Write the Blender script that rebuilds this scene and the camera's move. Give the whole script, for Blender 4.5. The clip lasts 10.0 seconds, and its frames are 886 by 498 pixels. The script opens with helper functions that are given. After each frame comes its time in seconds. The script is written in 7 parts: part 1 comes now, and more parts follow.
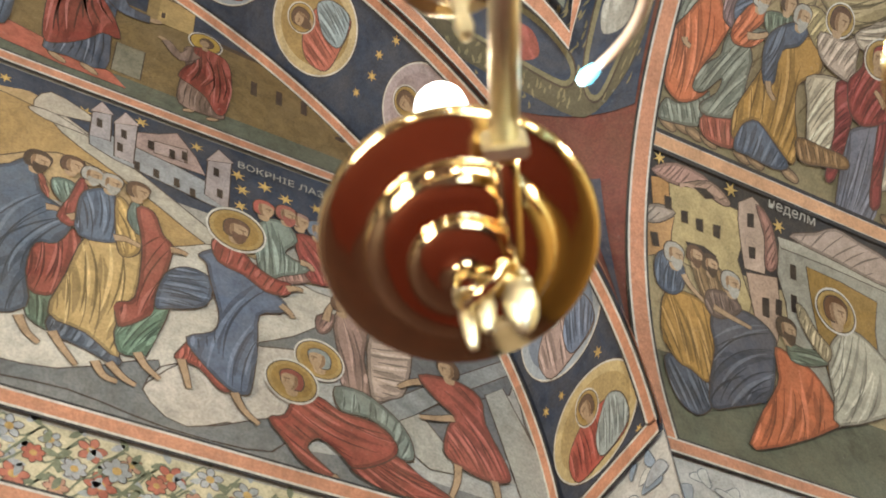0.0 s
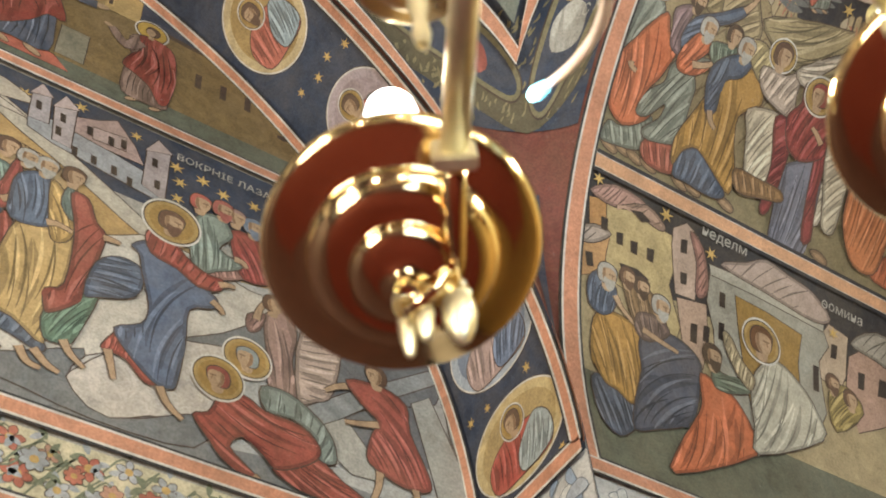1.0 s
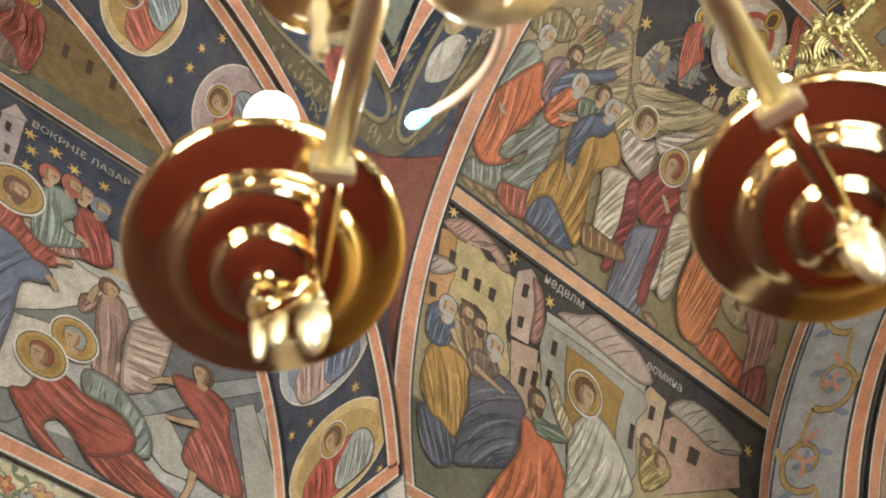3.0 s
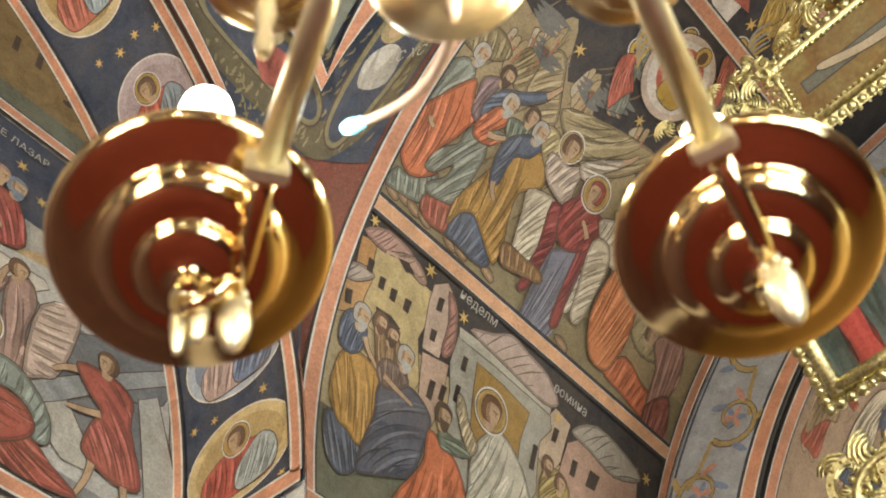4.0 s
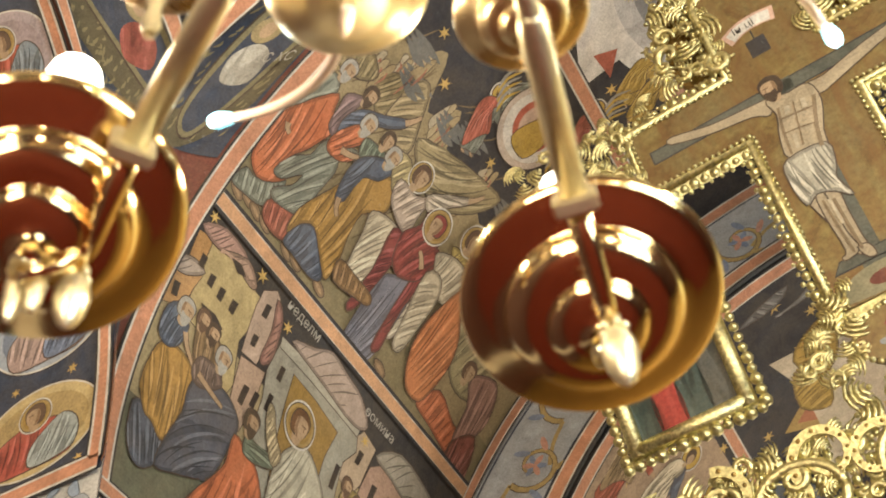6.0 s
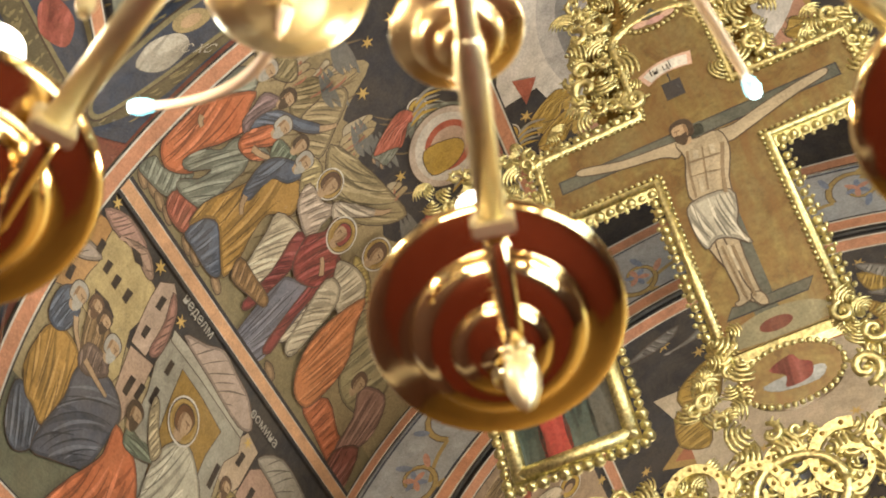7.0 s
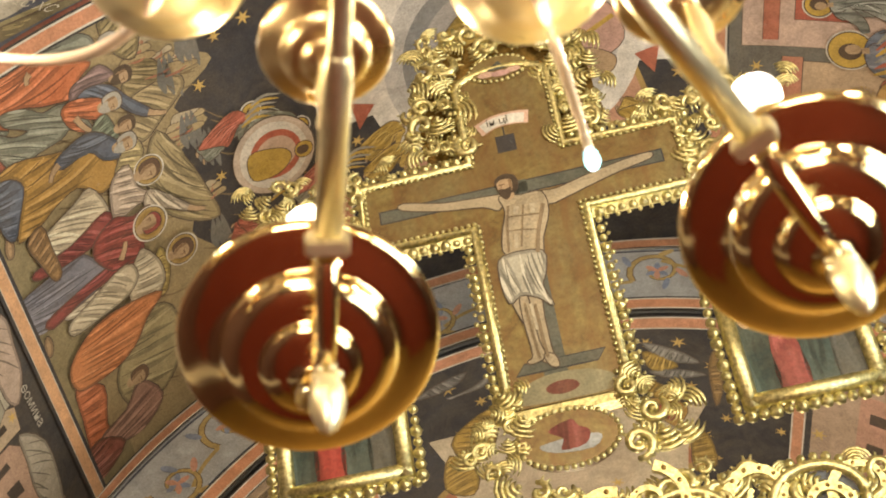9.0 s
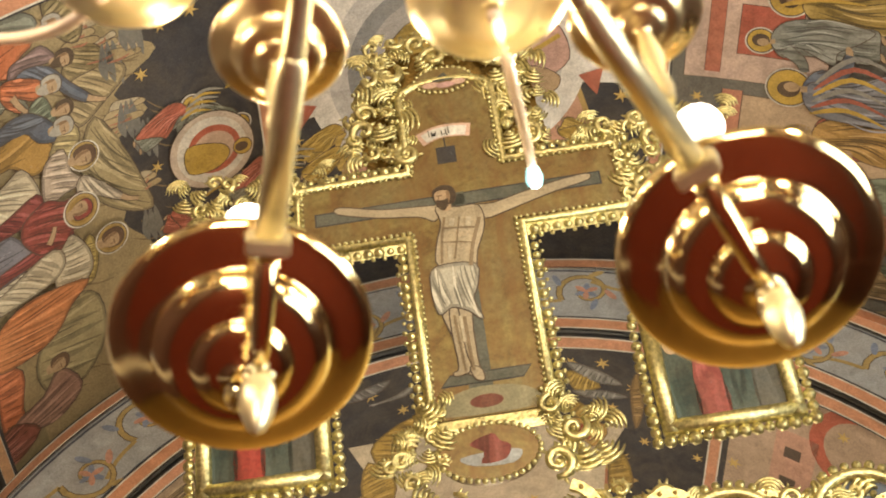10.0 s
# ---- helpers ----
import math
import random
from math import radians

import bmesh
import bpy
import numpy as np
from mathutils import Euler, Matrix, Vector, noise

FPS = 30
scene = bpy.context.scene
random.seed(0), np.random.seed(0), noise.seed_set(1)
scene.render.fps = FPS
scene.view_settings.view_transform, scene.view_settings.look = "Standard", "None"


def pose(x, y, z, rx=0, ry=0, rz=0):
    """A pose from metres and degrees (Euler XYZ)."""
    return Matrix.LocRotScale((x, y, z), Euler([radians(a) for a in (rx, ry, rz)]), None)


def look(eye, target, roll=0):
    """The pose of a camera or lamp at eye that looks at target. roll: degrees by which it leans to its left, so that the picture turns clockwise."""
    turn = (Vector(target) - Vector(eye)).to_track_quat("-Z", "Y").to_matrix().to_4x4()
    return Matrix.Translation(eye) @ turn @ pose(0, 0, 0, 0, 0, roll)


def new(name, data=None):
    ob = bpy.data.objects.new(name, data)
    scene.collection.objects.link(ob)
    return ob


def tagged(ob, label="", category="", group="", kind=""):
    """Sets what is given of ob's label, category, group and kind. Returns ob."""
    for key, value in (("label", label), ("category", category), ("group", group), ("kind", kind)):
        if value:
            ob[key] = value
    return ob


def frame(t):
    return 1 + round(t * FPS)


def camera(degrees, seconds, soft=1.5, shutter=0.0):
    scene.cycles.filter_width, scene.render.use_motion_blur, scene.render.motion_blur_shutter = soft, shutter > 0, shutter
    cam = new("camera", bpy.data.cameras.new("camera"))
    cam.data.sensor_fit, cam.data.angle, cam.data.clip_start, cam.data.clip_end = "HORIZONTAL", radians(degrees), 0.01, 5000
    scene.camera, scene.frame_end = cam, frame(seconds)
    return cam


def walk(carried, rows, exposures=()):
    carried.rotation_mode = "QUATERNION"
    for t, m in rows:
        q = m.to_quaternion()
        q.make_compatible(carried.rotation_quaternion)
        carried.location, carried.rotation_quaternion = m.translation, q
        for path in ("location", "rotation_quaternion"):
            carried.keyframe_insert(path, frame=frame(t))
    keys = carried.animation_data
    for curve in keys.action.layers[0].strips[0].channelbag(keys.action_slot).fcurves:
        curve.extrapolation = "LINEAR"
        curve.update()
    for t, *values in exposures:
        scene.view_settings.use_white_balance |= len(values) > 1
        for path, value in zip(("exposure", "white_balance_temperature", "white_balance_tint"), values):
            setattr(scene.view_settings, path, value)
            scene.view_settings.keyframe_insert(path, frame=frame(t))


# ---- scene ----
import mathutils
from math import sin, cos, pi, atan2, hypot, sqrt

# ---- camera ----
cam = camera(38.0, 10.0, soft=1.9)
cam.data.dof.use_dof, cam.data.dof.focus_distance, cam.data.dof.aperture_fstop = True, 4.7, 6.3
PATH = [
    (0.0, 0.0000, -0.0000, 1.6000, 140.59, 4.55, 61.82),
    (0.5, -0.0024, -0.0036, 1.6000, 140.59, 4.57, 59.68),
    (1.0, -0.0048, -0.0095, 1.5989, 140.58, 4.51, 57.04),
    (1.5, -0.0026, -0.0181, 1.5932, 140.57, 4.47, 54.39),
    (2.0, -0.0053, -0.0250, 1.5899, 140.59, 4.48, 51.54),
    (2.5, -0.0084, -0.0302, 1.5878, 140.61, 4.49, 48.77),
    (4.0, -0.0200, -0.0470, 1.5847, 140.63, 4.52, 39.92),
    (4.5, -0.0240, -0.0514, 1.5844, 140.63, 4.50, 37.10),
    (5.0, -0.0290, -0.0564, 1.5834, 140.62, 4.51, 34.12),
    (6.5, -0.0446, -0.0722, 1.5787, 140.60, 4.49, 24.48),
    (7.0, -0.0523, -0.0781, 1.5762, 140.62, 4.50, 20.77),
    (7.5, -0.0594, -0.0825, 1.5749, 140.62, 4.48, 17.10),
    (8.0, -0.0676, -0.0854, 1.5755, 140.62, 4.56, 13.32),
    (8.5, -0.0737, -0.0872, 1.5773, 140.60, 4.59, 10.13),
    (9.0, -0.0800, -0.0890, 1.5765, 140.60, 4.60, 7.02),
    (9.5, -0.0850, -0.0917, 1.5750, 140.58, 4.53, 4.31),
    (10.0, -0.0899, -0.0940, 1.5738, 140.59, 4.55, 2.08),
]
walk(cam, [(t, pose(x, y, z, rx, ry, rz)) for t, x, y, z, rx, ry, rz in PATH], exposures=[(0, 0.02, 6150, 8), (5, 0.07, 6700, 10), (10, 0.02, 7900, 11)])

# ---- light ----
world = bpy.data.worlds.new("world")
scene.world = world
world.use_nodes = True
wn = world.node_tree
sky = wn.nodes.new("ShaderNodeTexSky")
sky.sky_type, sky.sun_disc, sky.sun_elevation, sky.sun_rotation = "NISHITA", False, radians(38), radians(200)
wn.links.new(sky.outputs[0], wn.nodes["Background"].inputs[0])
wn.nodes["Background"].inputs[1].default_value = 0.12


def lamp(name, kind, energy, place, colour=(1, 1, 1), size=0.1, aim=None, size_y=None):
    d = bpy.data.lights.new(name, kind)
    d.energy, d.color = energy, colour
    if kind == "AREA":
        d.shape, d.size, d.size_y = "RECTANGLE", size, size_y or size
    elif kind == "POINT":
        d.shadow_soft_size = size
    ob = new(name, d)
    ob.matrix_basis = look(place, aim) if aim else Matrix.Translation(place)
    return ob


# added fill lamps, as daylight from assumed, unseen west, south and sanctuary openings
lamp("west_fill_light", "AREA", 580, (0.4, -6.75, 2.4), (1.0, 0.89, 0.72), 2.4, (0.2, 1.5, 4.6), 3.2)
lamp("south_fill_light", "AREA", 245, (3.08, -0.4, 2.6), (0.84, 0.95, 1.0), 1.8, (-2.4, 0.8, 4.4), 2.6)
lamp("sanctuary_fill_light", "AREA", 110, (0.4, 6.5, 2.7), (1.0, 0.92, 0.8), 1.2, (0.4, 4.4, 5.4), 1.6)


# ---- materials ----
def nodes_of(name):
    m = bpy.data.materials.new(name)
    m.use_nodes = True
    n = m.node_tree
    return m, n, n.nodes["Principled BSDF"]


def mixer(n, mode, fac, a, b):
    x = n.nodes.new("ShaderNodeMix")
    x.data_type, x.blend_type = "RGBA", mode
    for sock, v in ((x.inputs[0], fac), (x.inputs[6], a), (x.inputs[7], b)):
        if isinstance(v, bpy.types.NodeSocket):
            n.links.new(v, sock)
        elif isinstance(v, tuple):
            sock.default_value = (*v[:3], 1)
        else:
            sock.default_value = v
    return x.outputs[2]


def ramp(n, fac, stops):
    r = n.nodes.new("ShaderNodeValToRGB")
    n.links.new(fac, r.inputs[0])
    while len(r.color_ramp.elements) < len(stops):
        r.color_ramp.elements.new(0.5)
    for e, (p, c) in zip(r.color_ramp.elements, stops):
        e.position, e.color = p, (c, c, c, 1) if isinstance(c, (int, float)) else (*c, 1)
    return r.outputs[0]


def noise_of(n, scale, detail=4, rough=0.6, vec=None, distort=0.0):
    t = n.nodes.new("ShaderNodeTexNoise")
    t.inputs["Scale"].default_value, t.inputs["Detail"].default_value = scale, detail
    t.inputs["Roughness"].default_value, t.inputs["Distortion"].default_value = rough, distort
    if vec:
        n.links.new(vec, t.inputs["Vector"])
    return t.outputs["Fac"]


def object_coords(n):
    return n.nodes.new("ShaderNodeTexCoord").outputs["Object"]


def bumped(n, bsdf, height, strength=0.2, distance=0.01):
    b = n.nodes.new("ShaderNodeBump")
    b.inputs["Strength"].default_value, b.inputs["Distance"].default_value = strength, distance
    n.links.new(height, b.inputs["Height"])
    n.links.new(b.outputs[0], bsdf.inputs["Normal"])


PAINTS = {}


def fresco(colour, folds=0.0, wear=0.55, scale=1.0):
    """Matt fresco paint on plaster: brush mottling, scuffs down to lighter plaster, and drapery strokes where folds > 0."""
    key = (colour, folds, wear, scale)
    if key in PAINTS:
        return PAINTS[key]
    m, n, b = nodes_of("fresco_paint")
    co = object_coords(n)
    big = noise_of(n, 2.2 * scale, 5, 0.65, co)
    mid = noise_of(n, 14 * scale, 5, 0.7, co, 0.6)
    fine = noise_of(n, 120, 3, 0.6, co)
    dark = tuple(c * 0.52 for c in colour)
    light = tuple(min(1, c * 1.35 + 0.05) for c in colour)
    col = mixer(n, "MIX", ramp(n, mid, [(0.32, 0.0), (0.7, 1.0)]), dark, colour)
    col = mixer(n, "MIX", ramp(n, big, [(0.4, 0.0), (0.75, 0.55)]), col, light)
    if folds:
        uv = n.nodes.new("ShaderNodeUVMap").outputs[0]
        mp = n.nodes.new("ShaderNodeMapping")
        mp.inputs["Scale"].default_value, mp.inputs["Rotation"].default_value = (15.0, 2.6, 1.0), (0, 0, 0.12)
        n.links.new(uv, mp.inputs[0])
        w = noise_of(n, 1.0, 3, 0.5, mp.outputs[0], 0.9)
        low = ramp(n, w, [(0.36, 0.0), (0.45, 1.0), (0.9, 1.0)])
        col = mixer(n, "MIX", low, tuple(c * 0.42 for c in colour), col)
        high = ramp(n, w, [(0.52, 0.0), (0.60, folds), (0.7, folds * 0.6)])
        col = mixer(n, "MIX", high, col, tuple(min(1, c * 1.6 + 0.06) for c in colour))
    scuff = ramp(n, noise_of(n, 38, 6, 0.75, co, 0.3), [(0.62, 0.0), (0.72, wear)])
    col = mixer(n, "MIX", scuff, col, tuple(0.5 * c + 0.2 for c in colour))
    aged = ramp(n, noise_of(n, 5.5, 6, 0.72, co, 0.8), [(0.38, 0.0), (0.62, 0.42)])
    col = mixer(n, "MIX", aged, col, tuple(0.55 * c + 0.45 * d for c, d in zip(colour, (0.20, 0.15, 0.09))))
    crack = ramp(n, fine, [(0.3, 0.72), (0.62, 1.0)])
    col = mixer(n, "MULTIPLY", 1.0, col, crack)
    n.links.new(col, b.inputs["Base Color"])
    b.inputs["Roughness"].default_value = 0.72
    b.inputs["Specular IOR Level"].default_value = 0.3
    bumped(n, b, mid, 0.18, 0.004)
    PAINTS[key] = m
    return m


def metal(name, colour, rough, relief=0.0, scale=60, dark=0.5, metallic=1.0):
    m, n, b = nodes_of(name)
    co = object_coords(n)
    t = noise_of(n, scale, 4, 0.6, co)
    n.links.new(mixer(n, "MIX", ramp(n, t, [(0.3, 0.0), (0.65, 1.0)]), tuple(c * dark for c in colour), colour), b.inputs["Base Color"])
    b.inputs["Metallic"].default_value = metallic
    r = n.nodes.new("ShaderNodeMapRange")
    r.inputs[3].default_value, r.inputs[4].default_value = rough * 0.7, rough * 1.5
    n.links.new(noise_of(n, 9, 5, 0.7, co), r.inputs[0])
    n.links.new(r.outputs[0], b.inputs["Roughness"])
    if relief:
        bumped(n, b, t, relief, 0.003)
    return m


def glow(name, colour, strength):
    m, n, b = nodes_of(name)
    b.inputs["Base Color"].default_value = (*colour, 1)
    b.inputs["Emission Color"].default_value = (*colour, 1)
    b.inputs["Emission Strength"].default_value = strength
    return m


def plain(name, colour, rough, scale=20, depth=0.7):
    m, n, b = nodes_of(name)
    co = object_coords(n)
    t = noise_of(n, scale, 6, 0.65, co)
    n.links.new(mixer(n, "MIX", ramp(n, t, [(0.3, 0.0), (0.7, 1.0)]), tuple(c * depth for c in colour), colour), b.inputs["Base Color"])
    b.inputs["Roughness"].default_value = rough
    bumped(n, b, t, 0.2, 0.004)
    return m


BRASS = metal("polished_brass", (0.85, 0.66, 0.37), 0.12, 0.0, 14, 0.85)
BRASS_PALE = metal("pale_brass", (0.95, 0.85, 0.56), 0.33, 0.03, 30, 0.8, 0.82)
SMALL_BRASS = metal("brushed_brass", (0.80, 0.64, 0.38), 0.26, 0.0, 20, 0.85)
DISH = metal("soft_gold_brass", (0.94, 0.80, 0.50), 0.28, 0.03, 30, 0.85, 0.9)
GILT = metal("gilded_wood", (0.80, 0.71, 0.36), 0.40, 0.75, 75, 0.4)
# dull gilt, which also paints the shade in the carving's gaps
GILT_DULL_AND_SHADE = metal("dull_gilding_and_carving_shade", (0.42, 0.27, 0.09), 0.5, 0.3, 50, 0.4)


def icon_ground():
    """Aged gilt ground of the painted panels: olive gold with brown stains and fine streaks."""
    m, n, b = nodes_of("aged_icon_ground")
    co = object_coords(n)
    col = mixer(n, "MIX", ramp(n, noise_of(n, 7, 7, 0.72, co, 1.0), [(0.36, 0.0), (0.64, 1.0)]), (0.15, 0.08, 0.025), (0.265, 0.20, 0.07))
    col = mixer(n, "MIX", ramp(n, noise_of(n, 3, 5, 0.7, co), [(0.45, 0.0), (0.7, 0.7)]), col, (0.21, 0.175, 0.085))
    col = mixer(n, "MULTIPLY", 1.0, col, ramp(n, noise_of(n, 60, 5, 0.8, co), [(0.3, 0.6), (0.6, 1.0)]))
    mp = n.nodes.new("ShaderNodeMapping")
    mp.inputs["Scale"].default_value = (9.0, 1.6, 1.0)
    n.links.new(co, mp.inputs[0])
    col = mixer(n, "MIX", ramp(n, noise_of(n, 1.6, 6, 0.7, mp.outputs[0], 0.5), [(0.44, 0.0), (0.66, 0.75)]), col, (0.17, 0.085, 0.03))
    n.links.new(col, b.inputs["Base Color"])
    b.inputs["Roughness"].default_value, b.inputs["Metallic"].default_value = 0.42, 0.25
    bumped(n, b, noise_of(n, 90, 4, 0.6, co), 0.15, 0.002)
    return m


GILT_OLIVE = icon_ground()
BULB = glow("lit_bulb", (1.0, 0.97, 0.92), 7.0)
TIP = glow("lit_lamp_tip", (0.26, 0.80, 1.0), 2.1)
TUBE = plain("ivory_lamp_tube", (0.66, 0.52, 0.42), 0.3, 30, 0.8)
CARPET = plain("red_carpet", (0.16, 0.016, 0.005), 0.95, 60, 0.6)
PLASTER = plain("cream_plaster", (0.62, 0.54, 0.42), 0.85, 6, 0.75)
LOW_WALL = plain("dark_lower_wall", (0.075, 0.022, 0.014), 0.7, 5, 0.5)

INK = fresco((0.034, 0.032, 0.037), 0, 0.25)
NIGHT = fresco((0.042, 0.054, 0.085), 0, 0.35)
DUSK = fresco((0.042, 0.038, 0.038), 0, 0.3)
LETTER = fresco((0.50, 0.47, 0.40))
OLIVE = fresco((0.17, 0.155, 0.10))
OCHRE = fresco((0.46, 0.30, 0.10))
SAND = fresco((0.50, 0.42, 0.29))
STONE = fresco((0.42, 0.39, 0.33))
GREY = fresco((0.24, 0.24, 0.23))
CORAL = fresco((0.63, 0.29, 0.17), 0, 0.8)
PINK = fresco((0.64, 0.41, 0.31), 0, 0.8)
CHALK = fresco((0.70, 0.66, 0.58))
SKIN = fresco((0.47, 0.32, 0.19))
HAIR = fresco((0.10, 0.055, 0.03))
GOLD = fresco((0.56, 0.36, 0.07))
STAR = fresco((0.66, 0.44, 0.14), 0, 0.2)
MAROON = fresco((0.17, 0.045, 0.03))
RED = (0.43, 0.10, 0.055)
VERMIL = (0.58, 0.175, 0.075)
BLUE = (0.115, 0.14, 0.19)
SLATE = (0.16, 0.16, 0.19)
GREEN = (0.20, 0.24, 0.17)
AMBER = (0.47, 0.27, 0.075)
CREAM = (0.66, 0.56, 0.40)
WINE = (0.26, 0.05, 0.045)
TAN = (0.36, 0.25, 0.13)
ROSE = (0.52, 0.31, 0.24)


# ---- building blocks ----
def mesh_object(name, bm, mats, parent=None, label="", smooth=False):
    me = bpy.data.meshes.new(name)
    bm.to_mesh(me)
    bm.free()
    for m in mats if isinstance(mats, (list, tuple)) else [mats]:
        me.materials.append(m)
    if smooth:
        me.polygons.foreach_set("use_smooth", [True] * len(me.polygons))
    ob = new(name, me)
    if parent:
        ob.parent = parent
    return tagged(ob, label=label)


def part(name, bm, material, parent, label="", smooth=False):
    return mesh_object(name, bm, material, parent, label, smooth)


def box(bm, x0, x1, y0, y1, z0, z1, m=None):
    vs = [bm.verts.new(Vector(p)) for p in ((x0, y0, z0), (x1, y0, z0), (x1, y1, z0), (x0, y1, z0), (x0, y0, z1), (x1, y0, z1), (x1, y1, z1), (x0, y1, z1))]
    if m:
        for v in vs:
            v.co = m @ v.co
    for f in ((0, 3, 2, 1), (4, 5, 6, 7), (0, 1, 5, 4), (1, 2, 6, 5), (2, 3, 7, 6), (3, 0, 4, 7)):
        bm.faces.new([vs[i] for i in f])


def grid(bm, fn, us, vs):
    """A sheet of quads over fn(u, v)."""
    rows = [[bm.verts.new(fn(u, v)) for v in vs] for u in us]
    for i in range(len(us) - 1):
        for j in range(len(vs) - 1):
            bm.faces.new((rows[i][j], rows[i + 1][j], rows[i + 1][j + 1], rows[i][j + 1]))
    return rows


def lathe(bm, profile, m=None, n=40):
    m = m or Matrix.Identity(4)
    rings = []
    for r, z in profile:
        rings.append([bm.verts.new(m @ Vector((r * cos(2 * pi * k / n), r * sin(2 * pi * k / n), z))) for k in range(n)])
    for a, b in zip(rings, rings[1:]):
        for k in range(n):
            bm.faces.new((a[k], a[(k + 1) % n], b[(k + 1) % n], b[k]))
    for ring in (rings[0], rings[-1]):
        bm.faces.new(ring)


def tube(bm, pts, radii, n=10):
    """A swept tube along pts, with a radius for each."""
    pts = [Vector(p) for p in pts]
    if isinstance(radii, (int, float)):
        radii = [radii] * len(pts)
    rings, side = [], None
    for i, p in enumerate(pts):
        d = (pts[min(i + 1, len(pts) - 1)] - pts[max(i - 1, 0)]).normalized()
        if side is None:
            side = d.orthogonal().normalized()
        side = (side - d * side.dot(d)).normalized()
        up = d.cross(side)
        rings.append([bm.verts.new(p + radii[i] * (side * cos(2 * pi * k / n) + up * sin(2 * pi * k / n))) for k in range(n)])
    for a, b in zip(rings, rings[1:]):
        for k in range(n):
            bm.faces.new((a[k], a[(k + 1) % n], b[(k + 1) % n], b[k]))
    bm.faces.new(list(reversed(rings[0])))
    bm.faces.new(rings[-1])


def ball(bm, c, r, flat=1.0, m=None, n=8):
    rings = [[r * sin(pi * i / 5), flat * r * cos(pi * i / 5)] for i in range(6)]
    rings[0][0] = rings[-1][0] = r * 0.05
    t = Matrix.Translation(c)
    lathe(bm, rings, (m @ t) if m else t, n)


# ---- the vaults ----
XC, ZC, A, B = 0.42, 4.15, 2.456, 2.183      # east arm: an elliptic barrel along y
Y1, Y2 = 1.995, 4.0                          # from the crossing to the choir arch
CY, CZ, RN = -0.45, 4.02, 2.40               # north arch: a round soffit along x
XN, XO = -2.49, -1.945                        # its back wall and its outer edge
AX, AZ, AR = 0.376, 3.83, 2.06               # choir arch and the sanctuary vault behind it
ARC = 2.3                                    # metres of arc for a radian of the barrel


def barrel(u, v, h=0.0):
    if v < 0:
        return Vector((XC - A + h, u, ZC + v * B / ARC))
    t = v / ARC
    n = Vector((cos(t) / A, 0, -sin(t) / B)).normalized()
    return Vector((XC - A * cos(t), u, ZC + B * sin(t))) + h * n


def barrel_south(u, v, h=0.0):
    return barrel(-u, pi * ARC - v, h)


def north_wall(u, v, h=0.0):
    """The lunette wall; u runs along it, v up it."""
    return Vector((XN + h, 1.029 * u, 1.6 + 1.029 * (v - 1.6)))


def soffit(u, v, h=0.0):
    """u is x, v the metres of arc from the east springing."""
    if v < 0:
        return Vector((u, CY + RN - h, CZ + v))
    t = v / RN
    return Vector((u, CY + (RN - h) * cos(t), CZ + (RN - h) * sin(t)))


def ring(u, v, h=0.0):
    """The choir arch's west face: u degrees from the north springing, v the radius."""
    t = radians(u)
    return Vector((AX - v * cos(t), Y2 - h, AZ + v * sin(t)))


def choir(u, v, h=0.0):
    """The sanctuary vault: u is y, v the metres of arc from the north springing."""
    t = v / AR
    return Vector((AX - (AR - h) * cos(t), u, AZ + (AR - h) * sin(t)))


def arch_n(z):
    return CY + sqrt(max(0.0, RN ** 2 - max(0.0, z - CZ) ** 2))


def arch_e(z):
    return XC - A * sqrt(max(0.0, 1 - (max(0.0, z - ZC) / B) ** 2))


def pendentive(u, v, h=0.0):
    """The north-east pendentive: u from 0 at the north arch to 1 at the east arch, v is z."""
    p, q = Vector((XO, arch_n(v), v)), Vector((arch_e(v), Y1, v))
    d = (q - p).length
    out = Vector((-1, 1, 0)).normalized()
    return p.lerp(q, u) + out * (0.55 * u * (1 - u) * d) - out * h * 4 + Vector((0, 0, -h * 1.2))


def sheet(name, fn, us, vs, mat, label, thick=-0.03):
    bm = bmesh.new()
    front = grid(bm, lambda u, v: fn(u, v, 0), us, vs)
    back = grid(bm, lambda u, v: fn(u, v, thick), us, vs)
    edge = lambda g: g[0] + [r[-1] for r in g[1:]] + g[-1][-2::-1] + [r[0] for r in g[-2:0:-1]]
    a, b = edge(front), edge(back)
    for i in range(len(a)):
        j = (i + 1) % len(a)
        if a[i] != a[j]:
            bm.faces.new((a[i], b[i], b[j], a[j]))
    bmesh.ops.recalc_face_normals(bm, faces=bm.faces)
    ob = mesh_object(name, bm, mat, smooth=False)
    return tagged(ob, label=label, category="vault", kind="structure")


def steps(a, b, n):
    return [a + (b - a) * i / n for i in range(n + 1)]


vault_east = sheet("vault_east", barrel, [Y1, 3.0, Y2], steps(-0.6, pi * ARC + 0.6, 150), OLIVE, "painted plaster barrel vault over the east arm", -0.004)
arch_north = sheet("arch_north", soffit, [XN, XO], steps(-0.6, pi * RN + 0.6, 140), NIGHT, "dark blue painted soffit of the north arch", -0.004)
wall_north = sheet("wall_north", north_wall, [-3.0, -1.0, 1.0, 2.1], steps(3.55, 6.55, 6), STONE, "plaster lunette wall with painted registers", -0.25)
vault_choir = sheet("vault_choir", choir, [Y2 + 0.02, 5.2, 6.6], steps(-1.2, pi * AR + 1.2, 150), INK, "dark painted sanctuary vault with gold stars")
